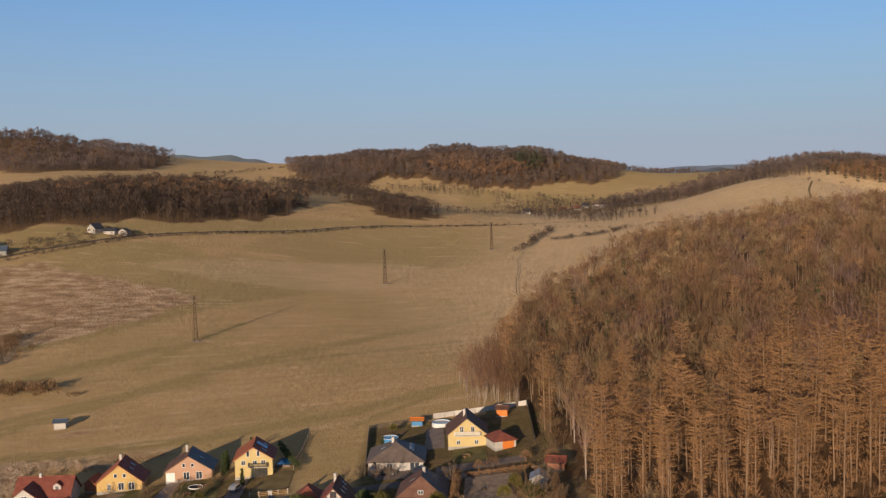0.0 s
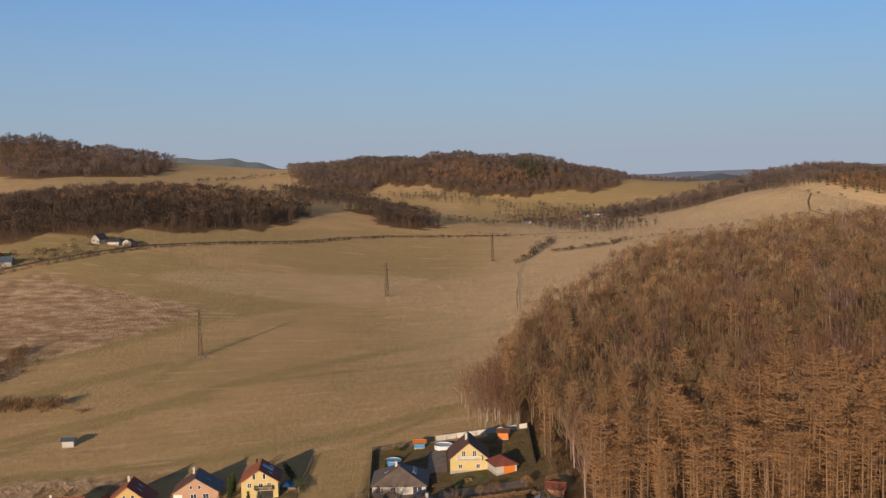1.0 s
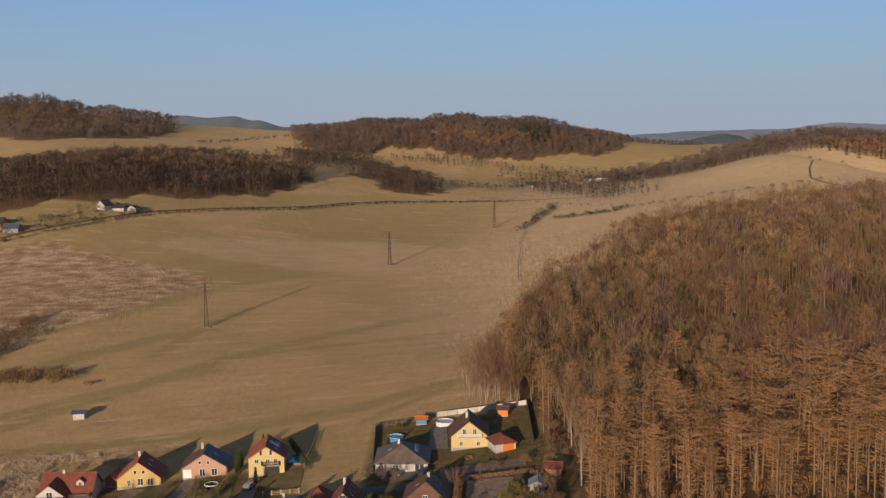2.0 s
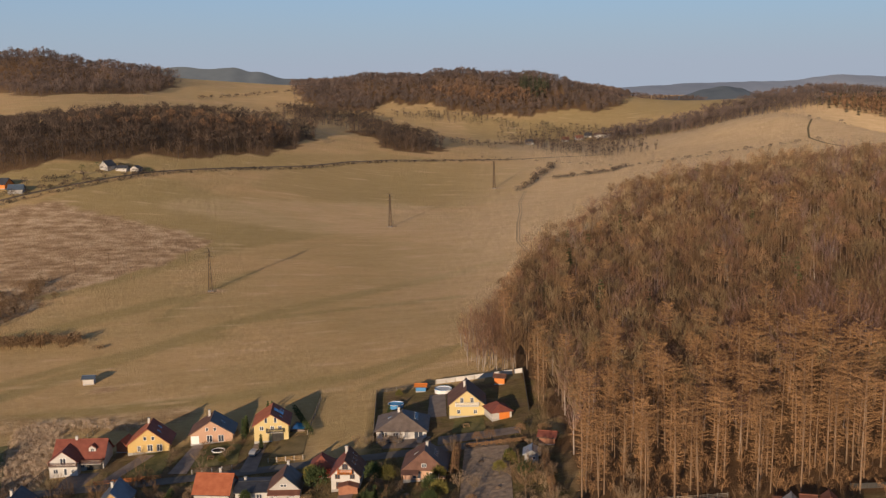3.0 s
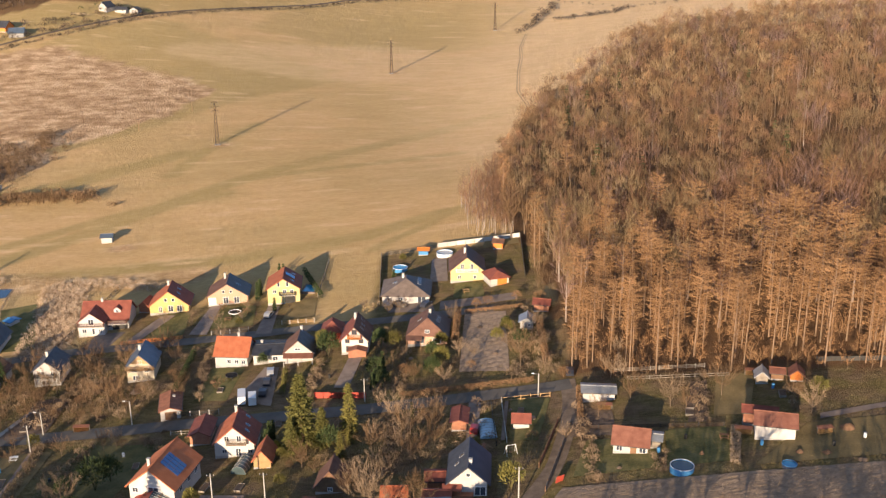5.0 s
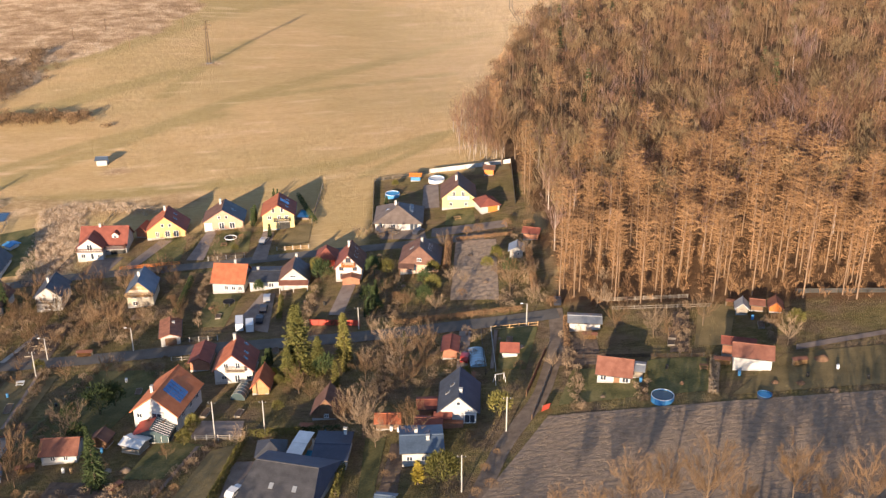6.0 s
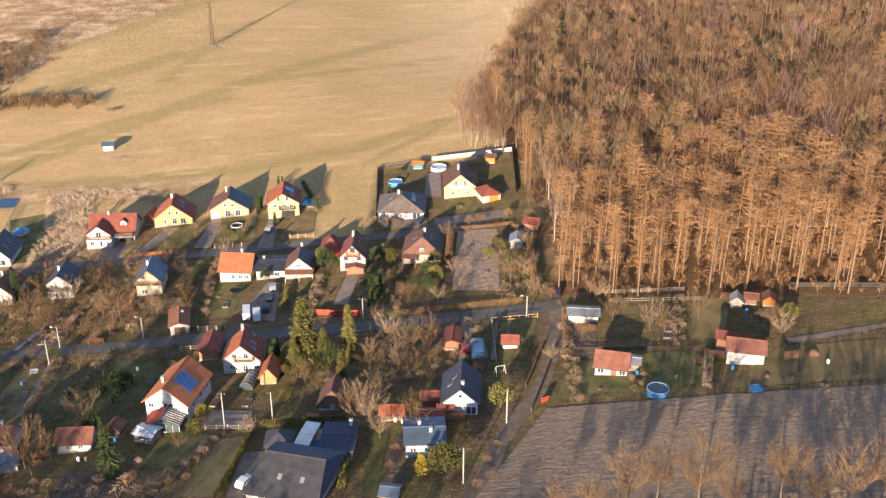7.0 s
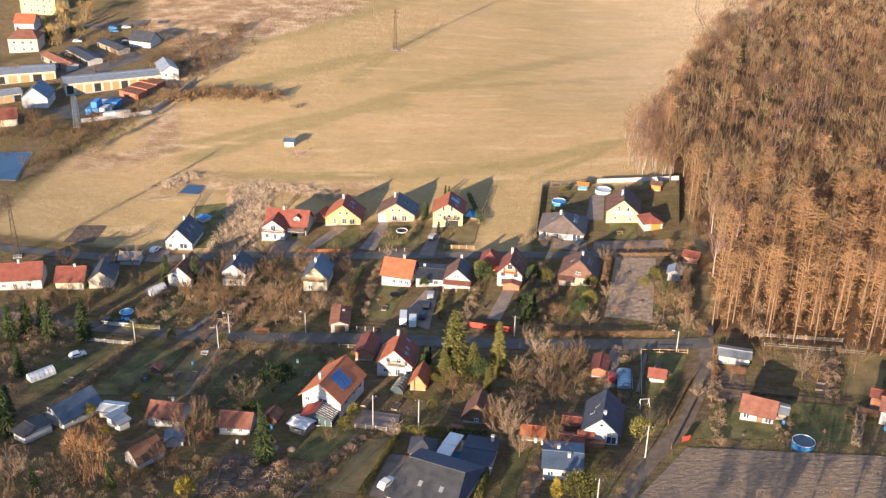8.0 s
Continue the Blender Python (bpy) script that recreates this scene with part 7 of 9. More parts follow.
plant("brown_bush", BUSHES, BARK, OAK_LEAF, [(-68.0, 261.3, 2.4), (6.7, 243.9, 3), (10.0, 244.9, 3), (30.6, 204.7, 3), (-10.3, 207.6, 3), (-12.6, 209.7, 3), (-60.0, 257.0, 2), (-3.5, 206.0, 2.5), (4.5, 208.0, 2.4), (-98.0, 204.0, 2.6),
                                             (-91.0, 216.0, 2.6), (-94.0, 210.0, 3), (-80.0, 214.0, 2.4), (-73.5, 222.0, 2.4), (-89.0, 222.0, 2.2), (26.0, 196.6, 3), (24.0, 243.0, 3.4), (18.0, 246.0, 3)], 3, "rust-brown leafless garden bush", "garden bushes", "bush")

plant("bare_fruit_tree", GARDEN_BARE, BARK, BARE_TWIG, [(-102.1, 237.2, 7), (-96.0, 231.5, 7), (-104.2, 211.0, 8), (-112.8, 218.0, 7), (-103.4, 223.1, 6), (-97.9, 215.3, 6), (-77.9, 236.2, 6), (-74.5, 229.8, 6), (-77.9, 209.5, 6), (-79.8, 204.0, 6), (-88.2, 214.9, 5), (-91.5, 210.3, 6), (-59.1, 210.2, 4.5), (-105.4, 203.3, 6), (-110.5, 200.9, 6), (-98.4, 202.5, 5), (-117.2, 212.4, 7), (-89.6, 183.9, 5), (-80.3, 185.4, 5), (-56.3, 145.5, 4), (-14.9, 211.7, 6), (-9.5, 204.4, 5), (-32.3, 168.4, 5), (-10.0, 176.7, 8), (-9.0, 165.9, 7), (-4.0, 171.6, 6), (-8.0, 151.0, 5), (-6.4, 152.9, 5), (-94.0, 223.4, 6), (-84.9, 210.0, 5), (-113.1, 225.7, 6), (-68.4, 207.4, 5), (-102.7, 189.5, 4), (-101.0, 182.5, 4), (-29.4, 165.4, 4), (-112.8, 232.1, 6)], 9, "bare spreading fruit tree", "bare garden trees")
plant("bare_garden_tree", GARDEN_BARE[:2], BARK, GARDEN_TWIG, [(-80.1, 158.3, 9), (-41.8, 147.8, 5), (-15.8, 161.7, 6), (-16.3, 150.2, 8), (-21.0, 156.8, 6), (0.1, 236.1, 6), (1.6, 215.7, 5), (5.3, 213.2, 4), (-2.2, 201.2, 5), (-17.6, 193.2, 5), (-13.7, 184.1, 8), (-4.1, 182.0, 7), (-18.1, 177.8, 5), (-90.5, 240.6, 4), (23.3, 166.9, 4), (21.8, 225.3, 6), (21.6, 212.2, 6), (22.1, 199.8, 5), (40.6, 216.8, 5), (39.7, 204.3, 5), (38.8, 192.6, 5), (-25.1, 250.9, 4), (-21.5, 248.3, 4), (-18.1, 245.7, 5), (-14.8, 246.8, 5), (-76.5, 257.3, 3.4), (-67.2, 253.9, 3.6), (-60.4, 259.9, 3.6), (-60.7, 250.9, 3)], 9, "bare garden tree with rust-brown twigs", "bare garden trees")
plant("evergreen_bush", ROUNDS, BARK, SPRUCE_LEAF, [(-32.7, 225.1, 7), (-18.9, 225.3, 6), (-19.3, 209.6, 6), (-17.1, 203.2, 5), (-27.3, 176.3, 6), (-5.2, 215.7, 5), (17.4, 216.5, 5), (14.1, 227.3, 4), (-76.3, 166.8, 8), (-74.0, 170.2, 7), (-82.3, 165.1, 5), (-76.8, 153.7, 6), (-5.1, 206.4, 5), (-49.6, 222.1, 4)], 6, "dense dark green evergreen garden bush", "evergreen bushes", "bush")
plant("brown_bush", BUSHES, BARK, BARE_TWIG, [(-84.6, 144.3, 2), (-82.6, 134.2, 2), (-77.8, 131.7, 2.2), (-68.2, 143.2, 2), (-63.3, 134.3, 2.2), (-51.6, 132.9, 2), (8.2, 125.1, 2.4), (5.5, 122.8, 2.4), (-10.4, 137.5, 2), (-11.3, 131.7, 2), (-9.5, 127.6, 1.8), (7.4, 130.8, 2), (16.5, 168.4, 2.5), (-27.3, 199.6, 2), (-37.1, 179.5, 2), (-35.0, 168.9, 2), (-72.7, 131.6, 2), (-54.7, 131.7, 2), (-85.8, 130.8, 2.4), (-32.0, 189.3, 2.4), (5.0, 143.2, 1.8), (9.8, 136.2, 1.6), (-76.3, 186.2, 2.4), (-67.4, 190.2, 1.8), (-61.0, 186.5, 1.6)], 3, "low leafless brown garden bush", "garden bushes", "bush")

plant("bare_fruit_tree", GARDEN_BARE, BARK, BARE_TWIG, [(-158, 196.5, 7), (-150, 205, 7), (-160, 223, 8), (-147, 225, 7), (-138, 207, 7), (-142, 201, 6), (-134, 216, 7), (-126, 206, 6), (-140, 120, 9), (-130, 112, 9), (-122, 118, 8), (-112, 110, 8), (-135, 128, 9), (-96, 108, 7), (-126, 125, 7)], 9, "bare spreading fruit tree", "bare garden trees")
plant("spruce", SPRUCES, BARK, SPRUCE_LEAF, [(-128, 223, 9), (-139, 191, 9), (-150, 190.5, 10), (-146, 150, 10), (-149, 160, 11), (-96, 122, 7), (-80, 112, 7)], 12, "dark green garden spruce", "garden conifers")

# low scrub through the gardens, too thick to count
def scrub_place(x, y):
    a = (x > -104) & (x < -70) & (y > 198) & (y < 236)
    b = (x > -140) & (x < -58) & (y > 100) & (y < 135)
    c = (x > -12) & (x < 10) & (y > 164) & (y < 188)
    d = (x > -30) & (x < -10) & (y > 146) & (y < 172)
    e = (x > -128) & (x < -104) & (y > 197) & (y < 232)
    f = (x > -190) & (x < -140) & (y > 150) & (y < 200)
    g = (x > 5) & (x < 90) & (y > 96) & (y < 112)
    h = (x > 14) & (x < 26) & (y > 198) & (y < 262)
    k = (x > -38) & (x < -14) & (y > 228) & (y < 238)
    return a | b | c | d | e | f | g | h | k


def clear_of_things(spots, gap=3.0):
    """Spots that stand clear of houses."""
    homes = np.array([ob.location[:2] for ob in bpy.data.objects if ob.get("category") in ("house", "garage", "cottage", "shed", "hut", "pavilion")])
    turn = np.array([ob.rotation_euler[2] for ob in bpy.data.objects if ob.get("category") in ("house", "garage", "cottage", "shed", "hut", "pavilion")])
    keep = []
    for s in spots:
        dx, dy = s[0] - homes[:, 0], s[1] - homes[:, 1]
        u, v = dx * np.cos(turn) + dy * np.sin(turn), -dx * np.sin(turn) + dy * np.cos(turn)
        keep.append(not np.any((abs(u) < 6 + gap / 2) & (v > -1.5) & (v < 11)))
    return spots[np.array(keep)]


scatter("scrub", [shrub_soups(161, 1.8, 1.2, 150, 0.05, 0.4), shrub_soups(162, 1.4, 1.0, 120, 0.05, 0.7)], clear_of_things(spots_in(scrub_place, -190, 92, 94, 238, 3.4, 21)), GARDEN_TWIG, BARK, "leafless garden scrub and brambles", "scrub", 0.6, 1.5)


def reed_place(x, y):
    return (near_line(x, y, [(-116.5, 245), (-119, 266), (-123.5, 285)], 9.5) > 0.3) | (near_line(x, y, [(-154, 288), (-150, 295)], 5) > 0.4) | (near_line(x, y, [(-122, 290), (-104, 287), (-94, 282)], 4) > 0.4)


REEDS = [shrub_soups(s, 1.1, 0.9, 60, 0.035, 0.95) for s in (171, 172)]
scatter("reeds", REEDS, spots_in(reed_place, -165, 20, 214, 304, 1.25, 22), STRAW, None, "pale dry reeds and tall weeds on the bank", "reeds", 0.7, 1.4)
# ---- vehicles ----
def car(x, y, turn, paint, label, long=4.3, van=False):
    c = thing("van" if van else "car", x, y, turn, label, "van" if van else "car", "parked vehicles", 0.15)
    w, L = (1.9 if van else 1.75), long
    h = 2.3 if van else 1.42
    side = ([(-L / 2, 0.35), (L / 2, 0.35), (L / 2, 0.95), (L / 2 - 0.7, 1.15), (L / 2 - 1.35, h), (-L / 2 + 0.05, h), (-L / 2, 1.0)] if van else
            [(-L / 2, 0.32), (L / 2, 0.32), (L / 2, 0.68), (L / 2 - 0.25, 0.8), (L / 2 - 1.2, 0.92), (L / 2 - 1.75, h), (-L / 2 + 0.85, h), (-L / 2 + 0.12, 0.98), (-L / 2, 0.85)])
    part("body", Soup().prism(side, -w / 2, w / 2), paint, c)
    z0, z1 = (1.25, 2.0) if van else (0.96, 1.33)
    x1, x0 = (L / 2 - 1.1, L / 2 - 2.2) if van else (L / 2 - 1.65, -L / 2 + 0.75)
    for s in (-1, 1):
        part("side_window", Soup().box(x0, x1, s * (w / 2) - 0.01, s * (w / 2) + 0.012, z0, z1), PANE, c)
    a, b = (side[3], side[4]) if van else (side[4], side[5])
    nx, nz = (b[1] - a[1]), -(b[0] - a[0])
    n = math.hypot(nx, nz)
    p = lambda f: (a[0] + (b[0] - a[0]) * f + nx / n * 0.015, a[1] + (b[1] - a[1]) * f + nz / n * 0.015)
    (xa, za), (xb, zb) = p(0.12), p(0.9)
    part("windscreen", Soup().slab((xa, -w * 0.42, za), (xa, w * 0.42, za), (xb, w * 0.4, zb), (xb, -w * 0.4, zb), 0.02), PANE, c)
    if not van:
        part("rear_window", Soup().slab((-L / 2 + 0.17, w * 0.4, 1.0), (-L / 2 + 0.17, -w * 0.4, 1.0), (-L / 2 + 0.8, -w * 0.38, h - 0.04), (-L / 2 + 0.8, w * 0.38, h - 0.04), 0.05), PANE, c)
    for s in (-1, 1):
        for q in (-L / 2 + 0.8, L / 2 - 0.85):
            t = part("wheel", Soup().tube((q, s * (w / 2 - 0.12), 0.31), (q, s * (w / 2 + 0.03), 0.31), 0.31, 0.31, 12), RUBBER, c)
            part("rim", Soup().tube((q, s * (w / 2 + 0.02), 0.31), (q, s * (w / 2 + 0.045), 0.31), 0.18, 0.18, 10), STEEL, t)
        part("headlight", Soup().box(L / 2 - 0.02, L / 2 + 0.02, s * w * 0.36 - 0.16, s * w * 0.36 + 0.16, 0.58, 0.7), PLASTIC_WHITE, c)
    return c


for x, y, turn, paint, label in [(-15.0, 251.0, -13, CAR_DARK, "dark car parked before the bungalow"), (-7.3, 249.0, 60, CAR_DARK, "dark green car in the bungalow's yard"), (-52.9, 253.7, 75, CAR_SILVER, "silver car on the paved drive"),
                                 (-46.9, 218.0, 96, CAR_SILVER, "silver car in the asphalt yard"), (-46.9, 212.4, 92, CAR_DARK, "dark car in the asphalt yard"), (-47.0, 206.6, 92, CAR_DARK, "dark estate car in the asphalt yard"),
                                 (-39.6, 130.4, 65, CAR_WHITE, "white car on the bungalow's drive"), (27.6, 197.8, 85, CAR_DARK, "dark blue car at the road's end"), (4.6, 175.7, 80, CAR_RED, "red car in the fenced yard"),
                                 (-133.1, 177.5, 45, CAR_WHITE, "white car on the allotment"), (-139.6, 240.8, 80, CAR_WHITE, "white car beside the slate-roofed house"), (-133.9, 197.1, 40, CAR_DARK, "dark car behind the concrete fence"),
                                 (-130.4, 197.4, 40, CAR_BLUE, "blue car behind the concrete fence")]:
    car(x, y, turn, paint, label)
car(-49.0, 203.0, 100, CAR_WHITE, "white panel van parked in the yard", 5.2, True)
car(-51.9, 204.6, 100, CAR_WHITE, "white box van parked in the yard", 6.4, True)


# ---- pools, trampoline, glasshouses ----
def round_pool(x, y, r, h, label, wall=None):
    p = thing("round_pool", x, y, 0, label, "pool", "garden pools", 0.1)
    ring, rim, n = Soup(), Soup(), 24
    for i in range(n):
        a, b = 2 * math.pi * i / n, 2 * math.pi * (i + 1) / n
        ca, sa, cb, sb = math.cos(a), math.sin(a), math.cos(b), math.sin(b)
        ring.face((r * ca, r * sa, -0.4), (r * cb, r * sb, -0.4), (r * cb, r * sb, h), (r * ca, r * sa, h))
        ring.face((r * 0.97 * cb, r * 0.97 * sb, 0), (r * 0.97 * ca, r * 0.97 * sa, 0), (r * 0.97 * ca, r * 0.97 * sa, h), (r * 0.97 * cb, r * 0.97 * sb, h))
        rim.tube((r * 0.985 * ca, r * 0.985 * sa, h), (r * 0.985 * cb, r * 0.985 * sb, h), 0.07, 0.07, 5, False)
    part("wall", ring, wall or BLUE_PAINT, p)
    part("rim", rim, PLASTIC_WHITE if r < 2.6 and wall is None else BLUE_PAINT, p)
    part("water", Soup().face(*[(r * 0.97 * math.cos(2 * math.pi * i / n), r * 0.97 * math.sin(2 * math.pi * i / n), h - 0.2) for i in range(n)]), POND_WATER if r > 2.2 else POOL_WATER, p)
    return p


round_pool(43.8, 149.8, 2.3, 1.1, "round blue above-ground pool with dark water")
round_pool(-16.0, 278.2, 2.3, 0.9, "bright blue round garden pool").children[2].data.materials[0] = POOL_WATER
round_pool(63.4, 147.2, 1.4, 0.5, "small dark round paddling pool", NAVY_FELT)
round_pool(-131.2, 202.3, 1.9, 0.8, "light blue round garden pool").children[2].data.materials[0] = POOL_WATER
round_pool(-2.2, 287.0, 2.6, 0.9, "round pool under a pale cover", WHITE_SHEET).children[2].data.materials[0] = WHITE_SHEET

def ring(radius, thick, z, n=24, m=6):
    """A closed padded ring lying level."""
    s = Soup()
    for i in range(n):
        a = 2 * math.pi * i / n
        for k in range(m):
            b = 2 * math.pi * k / m
            q = radius + thick * math.cos(b)
            s.v.append((q * math.cos(a), q * math.sin(a), z + thick * math.sin(b)))
    s.f = [(i * m + k, (i + 1) % n * m + k, (i + 1) % n * m + (k + 1) % m, i * m + (k + 1) % m) for i in range(n) for k in range(m)]
    return s


t = thing("trampoline", -63.6, 257.2, 0, "round trampoline with dark mat and white rim", "trampoline", lift=0.1)
for k in range(6):
    part("leg", Soup().tube((1.7 * math.cos(k), 1.7 * math.sin(k), -0.3), (1.7 * math.cos(k), 1.7 * math.sin(k), 0.8), 0.04, 0.04, 5), STEEL, t)
part("mat", Soup().tube((0, 0, 0.8), (0, 0, 0.84), 1.6, 1.6, 20), RUBBER, t)
part("pad", ring(1.75, 0.13, 0.84), PLASTIC_WHITE, t)


def box_pool(x, y, turn, w, d, label, deck=None):
    p = thing("garden_pool", x, y, turn, label, "pool", "garden pools", 0.1)
    part("surround", Soup().box(-w / 2 - 0.5, w / 2 + 0.5, -d / 2 - 0.5, -d / 2, -0.4, 0.25).box(-w / 2 - 0.5, w / 2 + 0.5, d / 2, d / 2 + 0.5, -0.4, 0.25)
         .box(-w / 2 - 0.5, -w / 2, -d / 2, d / 2, -0.4, 0.25).box(w / 2, w / 2 + 0.5, -d / 2, d / 2, -0.4, 0.25), deck or PAVING, p)
    part("water", Soup().box(-w / 2, w / 2, -d / 2, d / 2, -0.4, 0.1), POOL_WATER, p)


box_pool(-43.0, 270.5, -8, 3.6, 6.0, "rectangular blue pool in a paved surround")
box_pool(-26.9, 141.6, -4, 2.2, 4.4, "turquoise pool in the terrace", CONCRETE)


def tunnel(x, y, turn, w, d, h, skin, label, name="greenhouse"):
    """A low tunnel with a rounded roof."""
    g = thing(name, x, y, turn, label, "greenhouse", lift=0.05)
    s, n = Soup(), 8
    for i in range(n):
        a, b = math.pi * i / n, math.pi * (i + 1) / n
        s.face((-w / 2 * math.cos(a), 0, h * math.sin(a)), (-w / 2 * math.cos(b), 0, h * math.sin(b)), (-w / 2 * math.cos(b), d, h * math.sin(b)), (-w / 2 * math.cos(a), d, h * math.sin(a)))
    part("skin", s, skin, g)
    for yy in (0, d):
        part("end", Soup().face(*[(-w / 2 * math.cos(math.pi * i / n), yy, h * math.sin(math.pi * i / n)) for i in range(n + 1)]), skin, g)
    for k in range(int(d / 1.2) + 1):
        rib = Soup()
        for i in range(n):
            a, b = math.pi * i / n, math.pi * (i + 1) / n
            rib.tube((-w / 2 * 1.01 * math.cos(a), min(d, k * 1.2), h * 1.01 * math.sin(a)), (-w / 2 * 1.01 * math.cos(b), min(d, k * 1.2), h * 1.01 * math.sin(b)), 0.04, 0.04, 4, False)
        part("rib", rib, STEEL, g)
    return g


tunnel(-45.9, 168.2, -10, 3.4, 5.5, 1.9, CLEAR, "arched polycarbonate greenhouse with dark glazing")
tunnel(7.6, 171.6, 3, 3.7, 8.0, 0.75, LIGHT_BLUE, "light blue low arched pool cover", "pool_cover")
tunnel(-138.6, 163.0, -35, 3.0, 6.5, 2.0, WHITE_SHEET, "white plastic garden tunnel")
tunnel(-130.0, 214.0, -30, 3.2, 5.6, 2.0, WHITE_SHEET, "small white garden tunnel")
conservatory = gable_house("conservatory", -61.2, 152.6, -6, 7.6, 4.6, 2.0, 3.5, CLEAR, RED_PAINT, "glazed lean-to with red and glass roof", roof_shade_side=CLEAR, category="conservatory", over=0.2, plinth=True)
for k in range(7):
    on_slope(conservatory, "glazing_bar", 1, 7.6, 3.64, 2.12, 0.1 + k * 0.73, 0.48, 0.07, 4.0, PLASTIC_WHITE, 3.8, 0.05)
for k in range(6):
    part("glazing_bar", Soup().box(-3.7 + k * 1.48, -3.63 + k * 1.48, -0.05, 0.0, 0.0, 2.0), PLASTIC_WHITE, conservatory)
gable_house("carport", -29.6, 139.0, -12, 2.2, 8.0, 2.4, 2.55, PALE_WOOD, WHITE_SHEET, "narrow pale canopy along the terrace", across=True, category="carport", plinth=False)
gable_house("summer_house", 14.6, 174.4, -4, 3.4, 2.6, 1.8, 2.9, WHITE, RED_TILE, "little garden house with red roof and open front", across=True, category="summer house")
gable_house("shed", 1.2, 176.8, -4, 3.2, 6.4, 2.3, 2.8, BRICK, RED_TILE, "narrow shed with red sheet roof", category="shed")
gable_house("shed", 24.0, 236.0, -14, 4.0, 3.6, 2.2, 3.0, BRICK, RED_TILE, "small red-roofed shed below the wood", category="shed", across=True)
gable_house("shed", 14.6, 287.0, -10, 3.0, 3.0, 2.3, 2.8, ORANGE_PAINT, BROWN_TILE, "orange garden shed behind the yellow house", category="shed", across=True)
gable_house("shed", -9.0, 288.5, -4, 3.0, 2.4, 1.8, 2.2, BLUE_PAINT, ORANGE_PAINT, "blue tool store with orange roof", category="shed", across=True)
gable_house("shed", -92.4, 264.5, -8, 3.0, 5.0, 2.4, 3.6, BRICK, ORANGE_TILE, "orange-roofed lean-to beside the yellow house", category="shed")
gable_house("shed", -64.6, 149.0, -20, 4.2, 3.6, 2.0, 2.4, GREY_WOOD, WHITE_SHEET, "shed under pale sheeting", category="shed", across=True)
gable_house("shed", -72.0, 152.0, -10, 3.4, 3.0, 2.2, 3.2, WOOD, BROWN_TILE, "dark wooden tool shed", category="shed")
gable_house("shed", -11.0, 120.0, -10, 3.0, 3.0, 2.2, 2.8, WOOD, BLUE_METAL, "garden shed with grey-blue roof", category="shed", across=True)
gable_house("shed", -90.0, 140.0, 20, 3.6, 3.4, 2.0, 3.0, WHITE, BLUE_METAL, "small shed with blue-grey roof", category="shed")
gable_house("shed", -104.5, 145.5, 60, 2.6, 5.0, 2.2, 2.6, WHITE, ZINC, "long low shed with grey roof", category="shed", across=True)
gable_house("shed", -109.0, 172.0, 0, 2.4, 2.4, 1.9, 2.6, WOOD, RUSTY, "little brown allotment hut", category="shed")
gable_house("shed", -133.0, 262.0, -30, 2.6, 3.4, 1.4, 1.7, WHITE, BLUE_PAINT, "light blue covered box in the garden", category="shed", across=True)


# ---- poles ----
def pole(x, y, h, label, mat, lamp=False, name="utility_pole"):
    p = thing(name, x, y, 0, label, "pole", "poles")
    part("shaft", Soup().tube((0, 0, -0.6), (0, 0, h), 0.16, 0.11, 8), mat, p)
    if lamp:
        part("arm", Soup().tube((0, 0, h - 0.1), (-1.1, 0, h + 0.1), 0.04, 0.04, 5), STEEL, p)
        part("lamp_head", Soup().box(-1.6, -1.0, -0.14, 0.14, h + 0.04, h + 0.18), PLASTIC_WHITE, p)
    else:
        part("crossarm", Soup().box(-0.8, 0.8, -0.06, 0.06, h - 0.5, h - 0.36), DARK_METAL, p)
        for s in (-0.7, 0, 0.7):
            part("insulator", Soup().tube((s, 0, h - 0.36), (s, 0, h - 0.1), 0.05, 0.04, 6), WHITE, p)


for x, y, h in [(12.1, 144.1, 8), (2.9, 124.9, 8), (-37.4, 152.7, 8), (-47.8, 152.5, 9), (-98.1, 187.2, 7), (-121.5, 187.0, 7), (-21.0, 196.8, 6)]:
    pole(x, y, h, "pale concrete utility pole", CONCRETE)
for x, y, h in [(19.4, 188.4, 5.8), (-77.1, 197.0, 6.4), (-98.2, 195.6, 6)]:
    pole(x, y, h, "street lamp on a pale pole", CONCRETE, True, "street_lamp")


